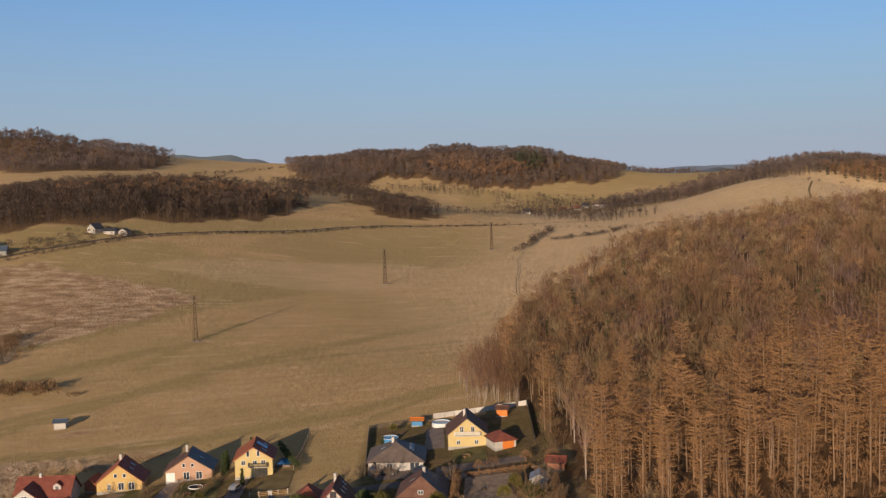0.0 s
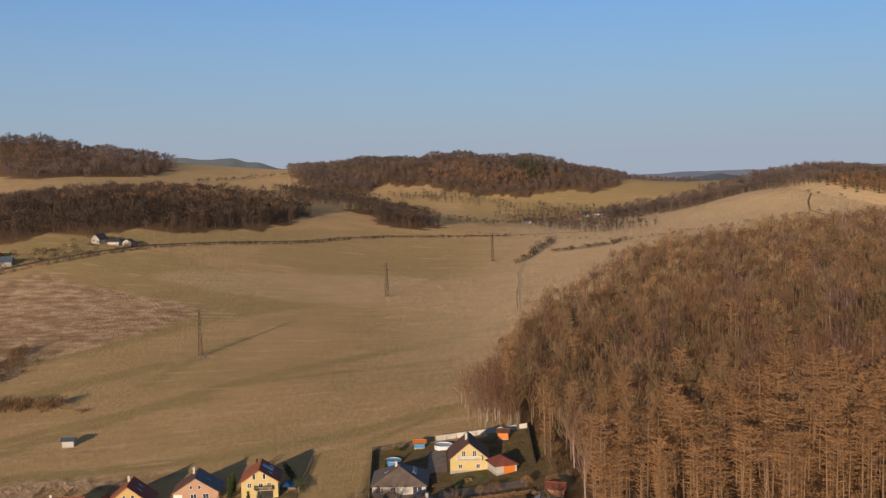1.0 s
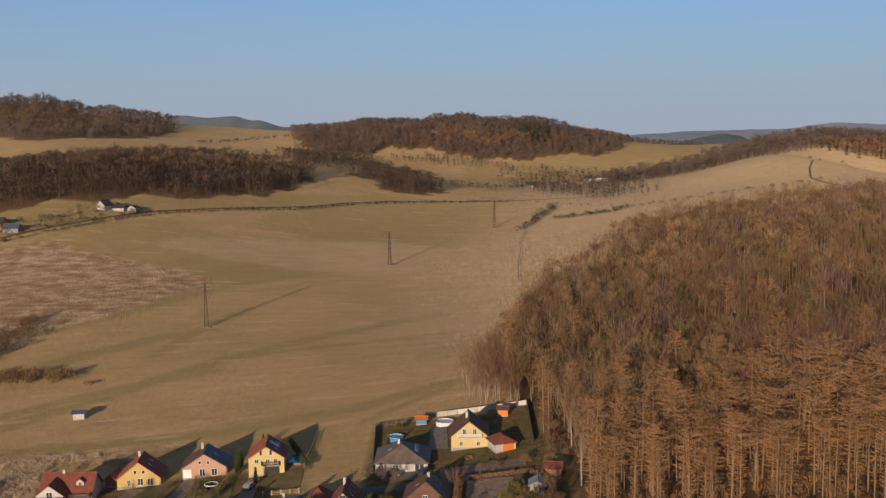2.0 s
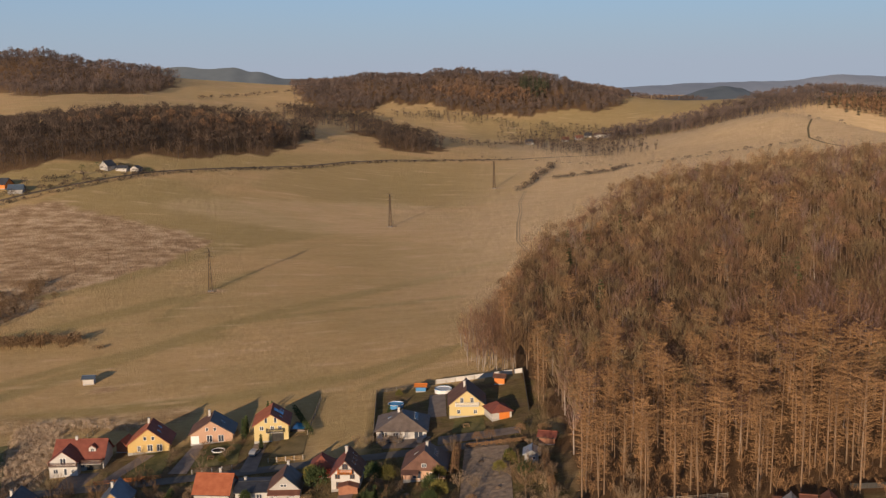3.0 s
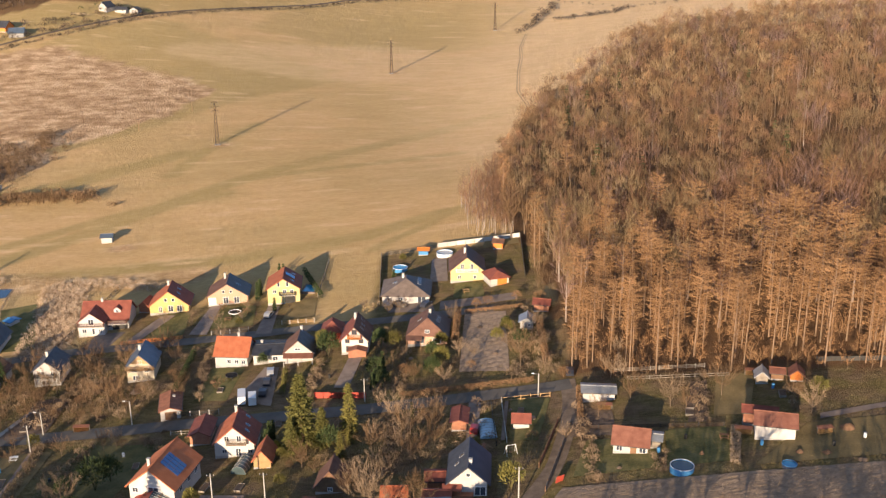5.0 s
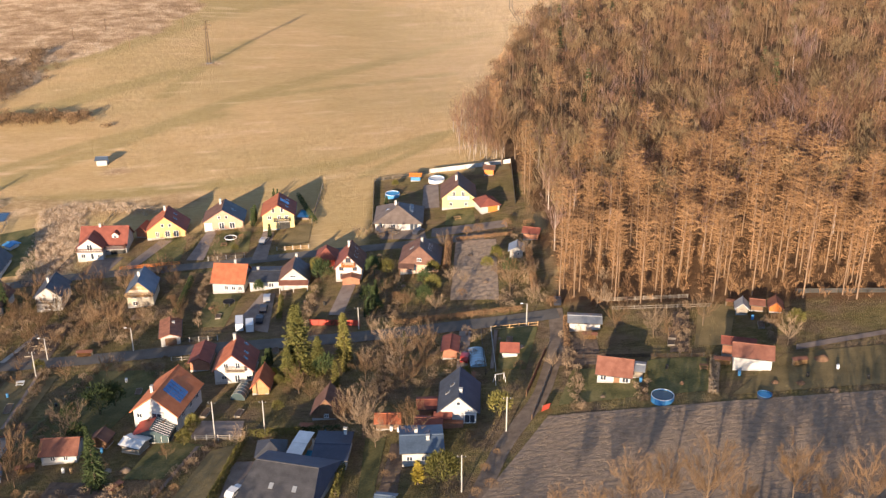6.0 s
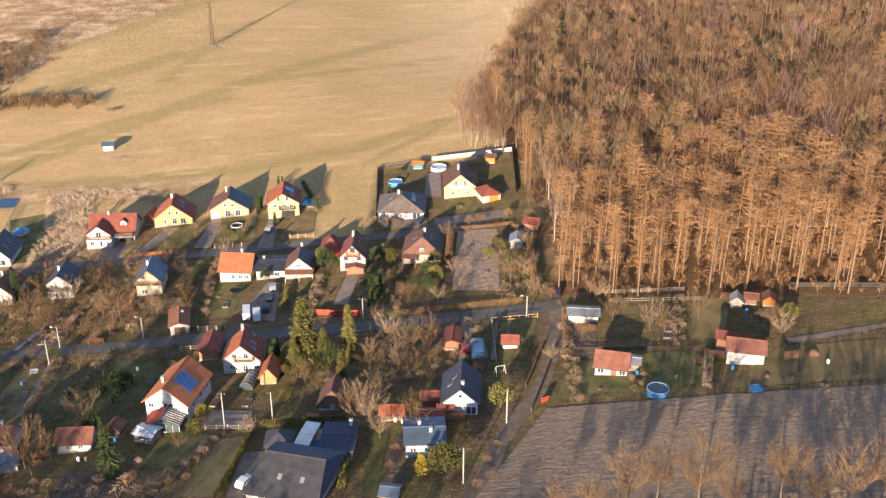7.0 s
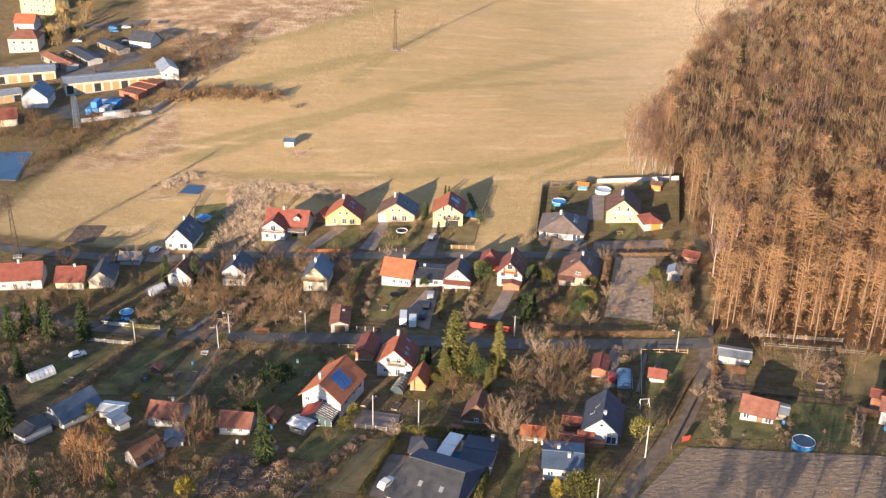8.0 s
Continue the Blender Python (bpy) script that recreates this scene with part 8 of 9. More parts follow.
def pylon(x, y, h, turn, label, mat=None, arms=((1.0, 1.6), (0.9, 2.2), (0.8, 1.6)), base=1.7, top=0.5, name="pylon"):
    """A slim lattice mast: four legs with cross bracing, crossarms and insulators."""
    mat = mat or RUST_STEEL
    p = thing(name, x, y, turn, label, "pylon")
    def corner(sx, sy, z):
        r = (base + (top - base) * z / h) / 2
        return Vector((sx * r, sy * r, z))
    for sx, sy in ((-1, -1), (1, -1), (1, 1), (-1, 1)):
        part("leg", Soup().tube(corner(sx, sy, -0.5), corner(sx, sy, h), 0.13, 0.09, 4), mat, p)
    levels = 9
    for i in range(levels):
        b = Soup()
        z0, z1 = h * i / levels, h * (i + 1) / levels
        for (ax, ay), (bx, by) in zip(((-1, -1), (1, -1), (1, 1), (-1, 1)), ((1, -1), (1, 1), (-1, 1), (-1, -1))):
            b.tube(corner(ax, ay, z0), corner(bx, by, z1), 0.045, 0.045, 3, False)
            b.tube(corner(bx, by, z0), corner(ax, ay, z1), 0.045, 0.045, 3, False)
        part("bracing", b, mat, p)
    for f, reach in arms:
        z = h * f
        a = Soup().tube((-reach, 0, z), (reach, 0, z), 0.08, 0.08, 4).tube((-reach, 0, z), (0, 0, z + 0.7), 0.05, 0.05, 3).tube((reach, 0, z), (0, 0, z + 0.7), 0.05, 0.05, 3)
        arm = part("crossarm", a, mat, p)
        for s in (-1, 1):
            part("insulator", Soup().tube((s * reach * 0.95, 0, z), (s * reach * 0.95, 0, z - 0.9), 0.07, 0.05, 5), STEEL, arm)
    part("footing", Soup().box(-1.3, 1.3, -1.3, 1.3, -0.8, 0.15), CONCRETE, p)


pylon(-106.8, 444.0, 19.5, 20, "rust-brown lattice power pylon in the meadow")
pylon(-35.4, 613.0, 20, 20, "rust-brown lattice power pylon in the meadow")
pylon(34.0, 766.0, 20, 20, "rust-brown lattice power pylon in the meadow")
pylon(-180.0, 229.0, 21, 30, "rust-brown lattice power pylon beside the lane")
pylon(-388.0, 1345.0, 22, 20, "far lattice pylon on the ridge")
pylon(-482.0, 1360.0, 20, 20, "far lattice pylon on the ridge")
pylon(-213.4, 333.6, 13, 0, "pale blue and white lattice mast by the depot", BLUE_METAL, ((0.98, 0.9),), 2.0, 1.4, "mast")
for x, y in [(-182, 486), (-170, 500), (-150, 470), (-132, 505)]:
    pole(x, y, 6, "old brown wooden field pole", WOOD)

# ---- hedgerows and bushes of the meadow ----
MEADOW_BUSH = [shrub_soups(s, 3, 1.9, 130, 0.1, 0.4) for s in (181, 182)]


def along(pts, gap, spread, seed):
    """Loose places along a line."""
    rng = np.random.default_rng(seed)
    out = []
    for (ax, ay), (bx, by) in zip(pts, pts[1:]):
        n = int(math.hypot(bx - ax, by - ay) / gap)
        for i in range(n):
            f = (i + rng.random()) / n
            x, y = ax + (bx - ax) * f + rng.uniform(-spread, spread), ay + (by - ay) * f + rng.uniform(-spread, spread)
            out.append((x, y, ground_z(x, y) - 0.1))
    return np.array(out)


scatter("hedgerow", MEADOW_BUSH, along([(-330, 565), (-274, 615), (-236, 659), (-201, 704), (-163, 745), (-105, 803), (-79, 839), (-44, 868), (3, 888), (52, 901)], 2.0, 1.8, 1), WOODLAND, None, "low brown hedgerow along the field road", "hedgerow", 0.5, 1.1)
scatter("hedgerow_bushes", MEADOW_BUSH, along([(50, 742), (58, 765), (67, 794), (75, 817), (89, 862)], 3.6, 3.4, 2), WOODLAND, None, "dark red-brown bushes in the dip", "hedgerow", 0.5, 2.2)
scatter("hedgerow_slope", MEADOW_BUSH, along([(81, 789), (92, 788), (108, 791), (126, 794), (139, 809)], 1.5, 1.6, 3), WOODLAND, None, "row of brown bushes across the bald hill", "hedgerow", 0.6, 1.5)
scatter("bushes_hill", MEADOW_BUSH, along([(139, 809), (180, 812), (227, 824), (271, 825), (300, 832)], 4.5, 2.0, 4), WOODLAND, None, "scattered bushes on the bald hill", "bushes", 0.5, 1.3)
scatter("bushes_crest", MEADOW_BUSH, along([(335, 930), (360, 960), (400, 940)], 8, 22, 5), WOODLAND, None, "thorn bushes near the crest", "bushes", 0.7, 1.4)
scatter("bushes_dip", MEADOW_BUSH, along([(14, 919), (53, 912), (94, 880), (133, 827)], 9, 3, 6), WOODLAND, None, "scattered bushes along the valley road", "bushes", 0.4, 0.9)
scatter("hedgerow_valley", MEADOW_BUSH, along([(20, 1036), (65, 1070), (106, 1174)], 3.5, 3, 11), WOODLAND, None, "bushy hedge across the valley field", "hedgerow", 0.7, 1.6, 11)
scatter("hedgerow_ridge", MEADOW_BUSH, along([(-318, 1340), (-242, 1450), (-198, 1469)], 4.0, 5, 12), WOODLAND, None, "dark hedge over the ridge field", "hedgerow", 0.8, 1.8, 12)
scatter("thicket", MEADOW_BUSH, along([(-192, 368), (-165, 376), (-142, 373)], 0.45, 4.5, 7), BARE_TWIG, None, "grey thicket in the meadow hollow", "thicket", 0.7, 1.7)
scatter("lone_bush", MEADOW_BUSH, along([(-134, 364), (-129, 366)], 1.2, 1.0, 8), BARE_TWIG, None, "low bush in the meadow", "bush", 0.5, 0.8)
scatter("rough_edge", MEADOW_BUSH, along([(-205, 395), (-187, 452), (-175, 440), (-205, 330), (-190, 305)], 2.6, 4.0, 9), BARE_TWIG, None, "scrub along the meadow's lower edge", "scrub", 0.4, 1.0)

# ---- farm and far hamlet ----
gable_house("farmhouse", -236.0, 703.0, -25, 7, 8, 3.2, 6.4, WHITE, SLATE, "white farmhouse with dark roof in the meadows", windows=[(-2, 1.2, 1.2, 1.4), (2, 1.2, 1.2, 1.4), (0, 4.6, 1.0, 1.2)])
gable_house("barn", -224.5, 704.0, -10, 8, 5, 2.4, 3.8, WHITE, SLATE, "long white outbuilding of the farm", across=True, category="barn", windows=[(-3, 1, 1.2, 1.0), (2, 1, 1.2, 1.0)])
gable_house("shed", -216.0, 706.0, -10, 6, 6, 2.6, 4.2, WHITE, SLATE, "small white shed of the farm", category="shed")
gable_house("farmhouse", -287.0, 650.0, -10, 10, 10, 3.0, 6.4, ORANGE_PAINT, SLATE, "orange-walled house with black roof at the field's corner", across=True)
gable_house("hall", 178.0, 1195.0, 0, 20, 10, 4.5, 5.6, WHITE, BROWN_TILE, "white building of the far hamlet", across=True, category="hall", windows=[(-6, 1.5, 2.4, 1.6), (-2, 1.5, 2.4, 1.6), (2, 1.5, 2.4, 1.6), (6, 1.5, 2.4, 1.6)])
for x, y, turn, roof in [(150, 1185, 10, RUST_TILE), (162, 1210, -20, SLATE), (205, 1215, 15, RED_TILE), (222, 1205, -5, SLATE), (132, 1170, 0, RUST_TILE), (88, 1120, 5, SLATE)]:
    gable_house("far_house", x, y, turn, 8, 7, 2.6, 5.4, GREY_WALL, roof, "small white house of the far hamlet", across=True, group="far hamlet houses", windows=[(-2.5, 1.2, 1.4, 1.6), (2.5, 1.2, 1.4, 1.6)])
scatter("farm_trees", MEADOW_BUSH, np.array([(x, y, ground_z(x, y)) for x, y in [(-243, 712), (-228, 716), (-219, 714), (-210, 712), (-250, 700), (-205, 706)]]), SPRUCE_LEAF, None, "dark bushes round the farm", "bushes", 0.8, 1.5)

scatter("farm_scrub", MEADOW_BUSH, along([(-275, 660), (-258, 668), (-242, 690), (-228, 716), (-205, 708), (-235, 672), (-270, 640), (-300, 600)], 2.6, 5.0, 10), WOODLAND, None, "brown scrub round the farm", "scrub", 0.6, 1.7)
gable_house("farmhouse", -272.0, 640.0, 10, 9, 8, 3.0, 5.6, GREY_WALL, BLUE_METAL, "grey house with bluish roof at the field's corner", across=True)
# ---- depot and lower village ----
def hall(x, y, turn, w, d, h, wall, roof, label, bays=0, ridge=0.8, name="warehouse"):
    """A long low building with a shallow roof and a row of doors."""
    b = gable_house(name, x, y, turn, w, d, h, h + ridge, wall, roof, label, across=True, category="warehouse", over=0.4)
    for i in range(bays):
        cx = -w / 2 + w * (i + 0.5) / bays
        part("gate", Soup().box(cx - w / bays * 0.36, cx + w / bays * 0.36, -0.08, 0.02, 0.05, h * 0.75), PALE_WOOD if i % 3 else DARK_METAL, b)
        part("lintel", Soup().box(cx - w / bays * 0.4, cx + w / bays * 0.4, -0.1, 0.0, h * 0.78, h * 0.86), CONCRETE, b)
    return b


hall(-217.7, 377.6, 34, 42, 11, 4.8, CREAM, ZINC, "long cream warehouse with grey roof and bays", 11)
gable_house("warehouse", -197.6, 390.2, 34, 7.5, 14, 5.2, 7.4, WHITE, ZINC, "white gabled end block of the warehouse", category="warehouse", windows=[(-1.8, 2.6, 1.2, 1.2), (1.8, 2.6, 1.2, 1.2)])
gable_house("house", -240.5, 349.6, 14, 10.5, 12, 4.6, 9.0, WHITE, BLUE_METAL, "white gabled house with steel-blue roof by the depot")
hall(-262.5, 380.5, 30, 26, 12, 4.4, CREAM, ZINC, "low hall with pale sheet roof", 5)
hall(-256.5, 352.0, 42, 16, 8, 3.8, GREY_WALL, ZINC, "low grey workshop with zinc roof", 4)
hall(-254.5, 413.6, -40, 26, 7, 2.8, CONCRETE, SLATE, "row of lock-up garages with dark roofs", 10)
hall(-245.6, 427.6, -37, 22, 6, 2.8, CONCRETE, SLATE, "row of lock-up garages with dark roofs", 8)
hall(-261.5, 404.4, -36, 26, 6, 2.8, CONCRETE, RUSTY, "row of lock-up garages with rusty roofs", 9)
gable_house("villa", -287.6, 423.4, 14, 14, 12, 7, 10, CREAM, RUST_TILE, "cream block of flats with hipped pinkish roof", across=True, hip=4, windows=[(-4, 1, 1.3, 1.5), (0, 1, 1.3, 1.5), (4, 1, 1.3, 1.5), (-4, 4.2, 1.3, 1.5), (0, 4.2, 1.3, 1.5), (4, 4.2, 1.3, 1.5)])
gable_house("villa", -313.0, 484.0, -6, 22, 12, 9, 11, PALE_YELLOW, ZINC, "three-storey yellow block of flats", across=True, hip=3, windows=[(-8 + 4 * i, 1.2 + 2.9 * j, 1.4, 1.5) for i in range(5) for j in range(3)])
gable_house("house", -231.8, 433.8, -8, 12, 9, 3.4, 7, WHITE, SLATE, "house with dark roof above the garages", across=True)
gable_house("house", -305.0, 455.0, 10, 10, 10, 5, 8.5, WHITE, ORANGE_TILE, "white house with orange roof in the lower village", across=True)
gable_house("house", -242.0, 327.0, 30, 11, 8, 3.4, 6.2, CREAM, RED_TILE, "low house with red roof by the depot", across=True)
gable_house("house", -288.0, 352.0, 30, 11, 9, 4, 7, CREAM, RUST_TILE, "low house with rusty roof by the depot", across=True)
def container(x, y, turn, mat, label, lift=0.0):
    c = thing("container", x, y, turn, label, "container", "depot containers", lift)
    part("box", Soup().box(-3.0, 3.0, -1.2, 1.2, -0.3 if lift == 0 else 0.0, 2.5), mat, c)
    for k in range(8):
        part("rib", Soup().box(-2.9 + k * 0.8, -2.75 + k * 0.8, -1.26, -1.2, 0.0, 2.4), mat, c)
    part("door", Soup().box(-3.05, -3.0, -1.1, 1.1, 0.0, 2.4), mat, c)


for row in range(2):
    for k in range(4):
        mat = (BLUE_PAINT, BLUE_PAINT, WHITE_SHEET, BLUE_METAL, BLUE_PAINT, WHITE_SHEET, BLUE_PAINT, BLUE_PAINT)[row * 4 + k]
        container(-215.5 + 2.7 * k - 0.8 * row, 349.6 + 0.9 * k + 6.4 * row, 96, mat, "pale steel container in the depot yard" if mat == WHITE_SHEET else "blue steel container in the depot yard")
container(-213.4, 351.0, 96, BLUE_PAINT, "blue steel container stacked on another", 2.6)
for row in range(3):
    for k in range(4):
        container(-210.6 + 2.65 * k + 1.5 * row, 372.5 - 1.0 * k + 6.4 * row, 77, RUSTY if (row + k) % 3 else RUST_RED, "rusty red steel container in a row")
for k in range(3):
    container(-209.0 + 4.2 * k, 343.4 + 2.3 * k, 29, (RUSTY, WHITE_SHEET, GREY_WALL)[k], "low worn container at the depot fence")
fence("fence", (-214, 338), (-190, 352), 1.8, 3.0, CONCRETE, GREY_WALL, "grey panel fence of the depot", True)
fence("fence", (-190, 352), (-186, 392), 1.8, 3.0, CONCRETE, GREY_WALL, "grey panel fence along the depot slope", True)
plot("depot_yard", [(-234.0, 350.0), (-222.0, 340.0), (-190.0, 384.0), (-198.0, 398.0)], 0.12, ASPHALT, "asphalt yard of the depot", "pavement", 4)
plot("depot_yard", [(-262.0, 392.0), (-240.0, 385.0), (-222.0, 420.0), (-250.0, 438.0)], 0.12, ASPHALT, "asphalt yard between the garages", "pavement", 4)
ribbon("road", [(-300, 461), (-262, 468), (-244, 474)], 5, 0.14, ASPHALT, "road by the flats", "road")
for x, y, turn, paint in [(-252, 462, 20, CAR_WHITE), (-246, 466, 20, CAR_DARK), (-256, 456, 20, CAR_BLUE), (-262, 420, 30, CAR_SILVER), (-236, 470, 20, CAR_DARK), (-268, 440, 20, CAR_WHITE), (-259, 461, 20, CAR_BLUE), (-242, 440, 30, CAR_SILVER)]:
    car(x, y, turn, paint, "small parked car in the lower village")
plant("park_tree", [brush_tree_soups(154, 11, 4.6, 420, 0.07, 0.2)], BARK, WILLOW_TWIG, [(-275, 433, 11), (-270, 447, 9), (-289, 467, 12), (-280, 474, 10)], 9, "crown of pale yellow willow twigs", "park trees")
plant("park_spruce", SPRUCES[:1], BARK, SPRUCE_LEAF, [(-286, 445, 12), (-278, 455, 10), (-297, 436, 9)], 12, "dark spruce among the flats", "park trees")
plant("pond_tree", GARDEN_BARE, BARK, BARE_TWIG, [(-205, 318, 6), (-199, 330, 7), (-192, 340, 7), (-222, 322, 8), (-230, 330, 8), (-240, 322, 9), (-250, 330, 9), (-210, 340, 6), (-258, 318, 8), (-186, 404, 7), (-190, 412, 6), (-204, 300, 4), (-212, 268, 6), (-222, 264, 6), (-300, 380, 9), (-270, 385, 8), (-232, 408, 6)], 9, "bare tree near the pond", "bare garden trees")
plant("bank_bush", BUSHES, BARK, OLIVE_LEAF, [(-196, 316, 3), (-194, 322, 4), (-192, 328, 4), (-190.5, 334, 4), (-198, 310, 4)], 3, "low olive bush on the pond bank", "garden bushes", "bush")
# ---- garden clutter ----
LOG = Soup().tube((0, -0.5, 0), (0, 0.5, 0), 0.12, 0.12, 6).mesh("log", PALE_WOOD)


def woodpile(x, y, turn, length=3.0, label="stack of split firewood"):
    """Logs stacked between two stakes, under a sheet."""
    w = thing("woodpile", x, y, turn, label, "woodpile", "woodpiles", 0.1)
    rng = random.Random(int(x * 7 + y))
    for row in range(5):
        for i in range(int(length / 0.26)):
            cx = -length / 2 + 0.13 + i * 0.26 + (0.13 if row % 2 else 0) * 0.8
            log = part("log", LOG, PALE_WOOD, w)
            log.matrix_basis = pose(cx, rng.uniform(-0.06, 0.06), 0.12 + row * 0.23)
    for sx in (-1, 1):
        part("stake", Soup().box(sx * (length / 2 + 0.12) - 0.04, sx * (length / 2 + 0.12) + 0.04, -0.05, 0.05, -0.3, 1.45), GREY_WOOD, w)
    part("cover", Soup().slab((-length / 2 - 0.2, -0.65, 1.28), (length / 2 + 0.2, -0.65, 1.28), (length / 2 + 0.2, 0.65, 1.40), (-length / 2 - 0.2, 0.65, 1.40), 0.04), RUSTY, w)


def barrel(x, y, mat, label):
    b = thing("rain_barrel", x, y, 0, label, "barrel", "rain barrels", 0.05)
    part("body", Soup().pipe([(0, 0, -0.1), (0, 0, 0.3), (0, 0, 0.65), (0, 0, 0.95)], [0.28, 0.34, 0.34, 0.29], 10), mat, b)
    part("lid", Soup().tube((0, 0, 0.95), (0, 0, 1.0), 0.31, 0.30, 10), mat, b)


def raised_bed(x, y, turn, w, d, label="raised vegetable bed with board sides"):
    b = thing("raised_bed", x, y, turn, label, "raised bed", "raised beds", 0.1)
    for x0, x1, y0, y1 in ((-w / 2, w / 2, -d / 2, -d / 2 + 0.06), (-w / 2, w / 2, d / 2 - 0.06, d / 2), (-w / 2, -w / 2 + 0.06, -d / 2 + 0.06, d / 2 - 0.06), (w / 2 - 0.06, w / 2, -d / 2 + 0.06, d / 2 - 0.06)):
        part("board", Soup().box(x0, x1, y0, y1, -0.3, 0.38), GREY_WOOD, b)
    part("soil", Soup().box(-w / 2 + 0.06, w / 2 - 0.06, -d / 2 + 0.06, d / 2 - 0.06, -0.3, 0.3), SOIL, b)


def heap(x, y, r, h, mat, label, name="heap"):
    """A loose heap: an uneven mound."""
    s, n, m = Soup(), 14, 5
    for j in range(m):
        for i in range(n):
            quad = []
            for a, b in ((i, j), (i + 1, j), (i + 1, j + 1), (i, j + 1)):
                an, f = 2 * math.pi * (a % n) / n, b / m
                q = r * (1 - f) * (1 + 0.25 * noise.noise(Vector((math.cos(an) * 2 + x, math.sin(an) * 2 + y, f))))
                quad.append((q * math.cos(an), q * math.sin(an), -0.3 + (h + 0.3) * (1 - (1 - f) ** 2) + 0.12 * noise.noise(Vector((an, f * 3, x)))))
            s.face(*quad)
    t = thing(name, x, y, 0, label, "heap")
    part("mound", s, mat, t)


def swing(x, y, turn):
    s = thing("swing_frame", x, y, turn, "pale metal garden swing frame", "swing")
    for sx in (-1, 1):
        for sy in (-1, 1):
            part("leg", Soup().tube((sx * 1.2, sy * 0.8, -0.2), (sx * 1.0, 0, 2.1), 0.05, 0.05, 6), PLASTIC_WHITE, s)
    part("beam", Soup().tube((-1.1, 0, 2.1), (1.1, 0, 2.1), 0.05, 0.05, 6), PLASTIC_WHITE, s)
    part("seat", Soup().box(-0.3, 0.3, -0.12, 0.12, 0.5, 0.54), WOOD, s)
    for sx in (-0.28, 0.28):
        part("rope", Soup().tube((sx, 0, 0.54), (sx, 0, 2.1), 0.015, 0.015, 4), GREY_WOOD, s)


def garden_table(x, y, turn, mat, label):
    t = thing("garden_table", x, y, turn, label, "table", "garden tables", 0.1)
    part("tabletop", Soup().box(-0.9, 0.9, -0.45, 0.45, 0.7, 0.75), mat, t)
    for sx in (-0.8, 0.8):
        for sy in (-0.36, 0.36):
            part("leg", Soup().box(sx - 0.04, sx + 0.04, sy - 0.04, sy + 0.04, -0.2, 0.7), mat, t)
    for sy in (-0.85, 0.85):
        b = part("bench", Soup().box(-0.85, 0.85, sy - 0.16, sy + 0.16, 0.4, 0.45), mat, t)
        for sx in (-0.7, 0.7):
            part("bench_leg", Soup().box(sx - 0.04, sx + 0.04, sy - 0.13, sy + 0.13, -0.2, 0.4), mat, b)


for x, y, turn, n in [(-84.6, 144.3, 20, 3.4), (-63.4, 134.7, 60, 3.0), (58.4, 161.1, -10, 3.2), (73.5, 157.8, 10, 3.0), (-105.5, 229.6, 15, 3.2), (-28.6, 152.4, -5, 2.6), (67.0, 185.5, -12, 3.4), (-89.1, 196.2, 2, 3.6), (6.0, 166.0, 80, 2.6), (-58.2, 194.0, 4, 2.8), (33.0, 178.4, -6, 3.0)]:
    woodpile(x, y, turn, n)
for x, y, mat, label in [(-9.4, 148.3, PLASTIC_WHITE, "white plastic rain barrel by the shed"), (-10.9, 149.0, PLASTIC_WHITE, "white plastic rain barrel by the shed"), (-24.8, 151.6, BLUE_PAINT, "blue plastic rain barrel by the hedge"), (60.7, 156.0, BLUE_PAINT, "blue plastic rain barrel by the summer house"),
                         (40.8, 157.6, BLUE_PAINT, "blue plastic rain barrel by the cottage"), (-76.6, 143.2, PLASTIC_WHITE, "white barrel before the cottage"), (-74.9, 143.0, PALE_WOOD, "yellowish barrel before the cottage"), (-71.0, 150.4, BLUE_PAINT, "blue barrel beside the dark shed"), (69.4, 178.6, BLUE_PAINT, "blue barrel between the tool sheds")]:
    barrel(x, y, mat, label)
for x, y, turn, w, d in [(-76.4, 130.0, 12, 1.4, 4.0), (-73.6, 130.6, 12, 1.4, 4.0), (-70.8, 131.2, 12, 1.4, 4.0), (-76.0, 124.4, 12, 1.4, 3.6), (-72.6, 125.2, 12, 1.4, 3.6), (51.0, 176.0, -12, 1.6, 5.0), (50.0, 172.0, -12, 1.6, 2.4), (-104.0, 200.0, 3, 1.6, 5.0), (-101.0, 203.0, 3, 1.6, 5.0), (15.0, 182.0, -6, 1.4, 3.0), (-99.0, 172.0, 8, 1.6, 4.0), (-102.5, 171.5, 8, 1.6, 4.0)]:
    raised_bed(x, y, turn, w, d)
for x, y, r, h, mat, label in [(78.6, 158.9, 1.8, 0.9, WOOD, "dark heap of cut branches on the lawn"), (71.6, 150.6, 1.2, 0.6, WOOD, "small heap of brushwood on the lawn"), (77.1, 146.9, 1.1, 0.5, SOIL, "small dark compost heap"), (-92.9, 163.8, 1.6, 0.8, SOIL, "dark compost heap in the allotment"),
                               (-63.7, 142.1, 1.3, 0.8, PALE_SOIL, "pale heap of rubble by the shed"), (-80.9, 215.3, 2.0, 0.9, PALE_SOIL, "heap of pale straw and soil"), (-110.5, 178.0, 1.5, 0.6, PALE_SOIL, "pale heap on the allotment"), (-67.4, 142.5, 1.0, 0.7, GREY_WOOD, "grey heap of old boards")]:
    heap(x, y, r, h, mat, label)
swing(11.8, 164.0, 20)
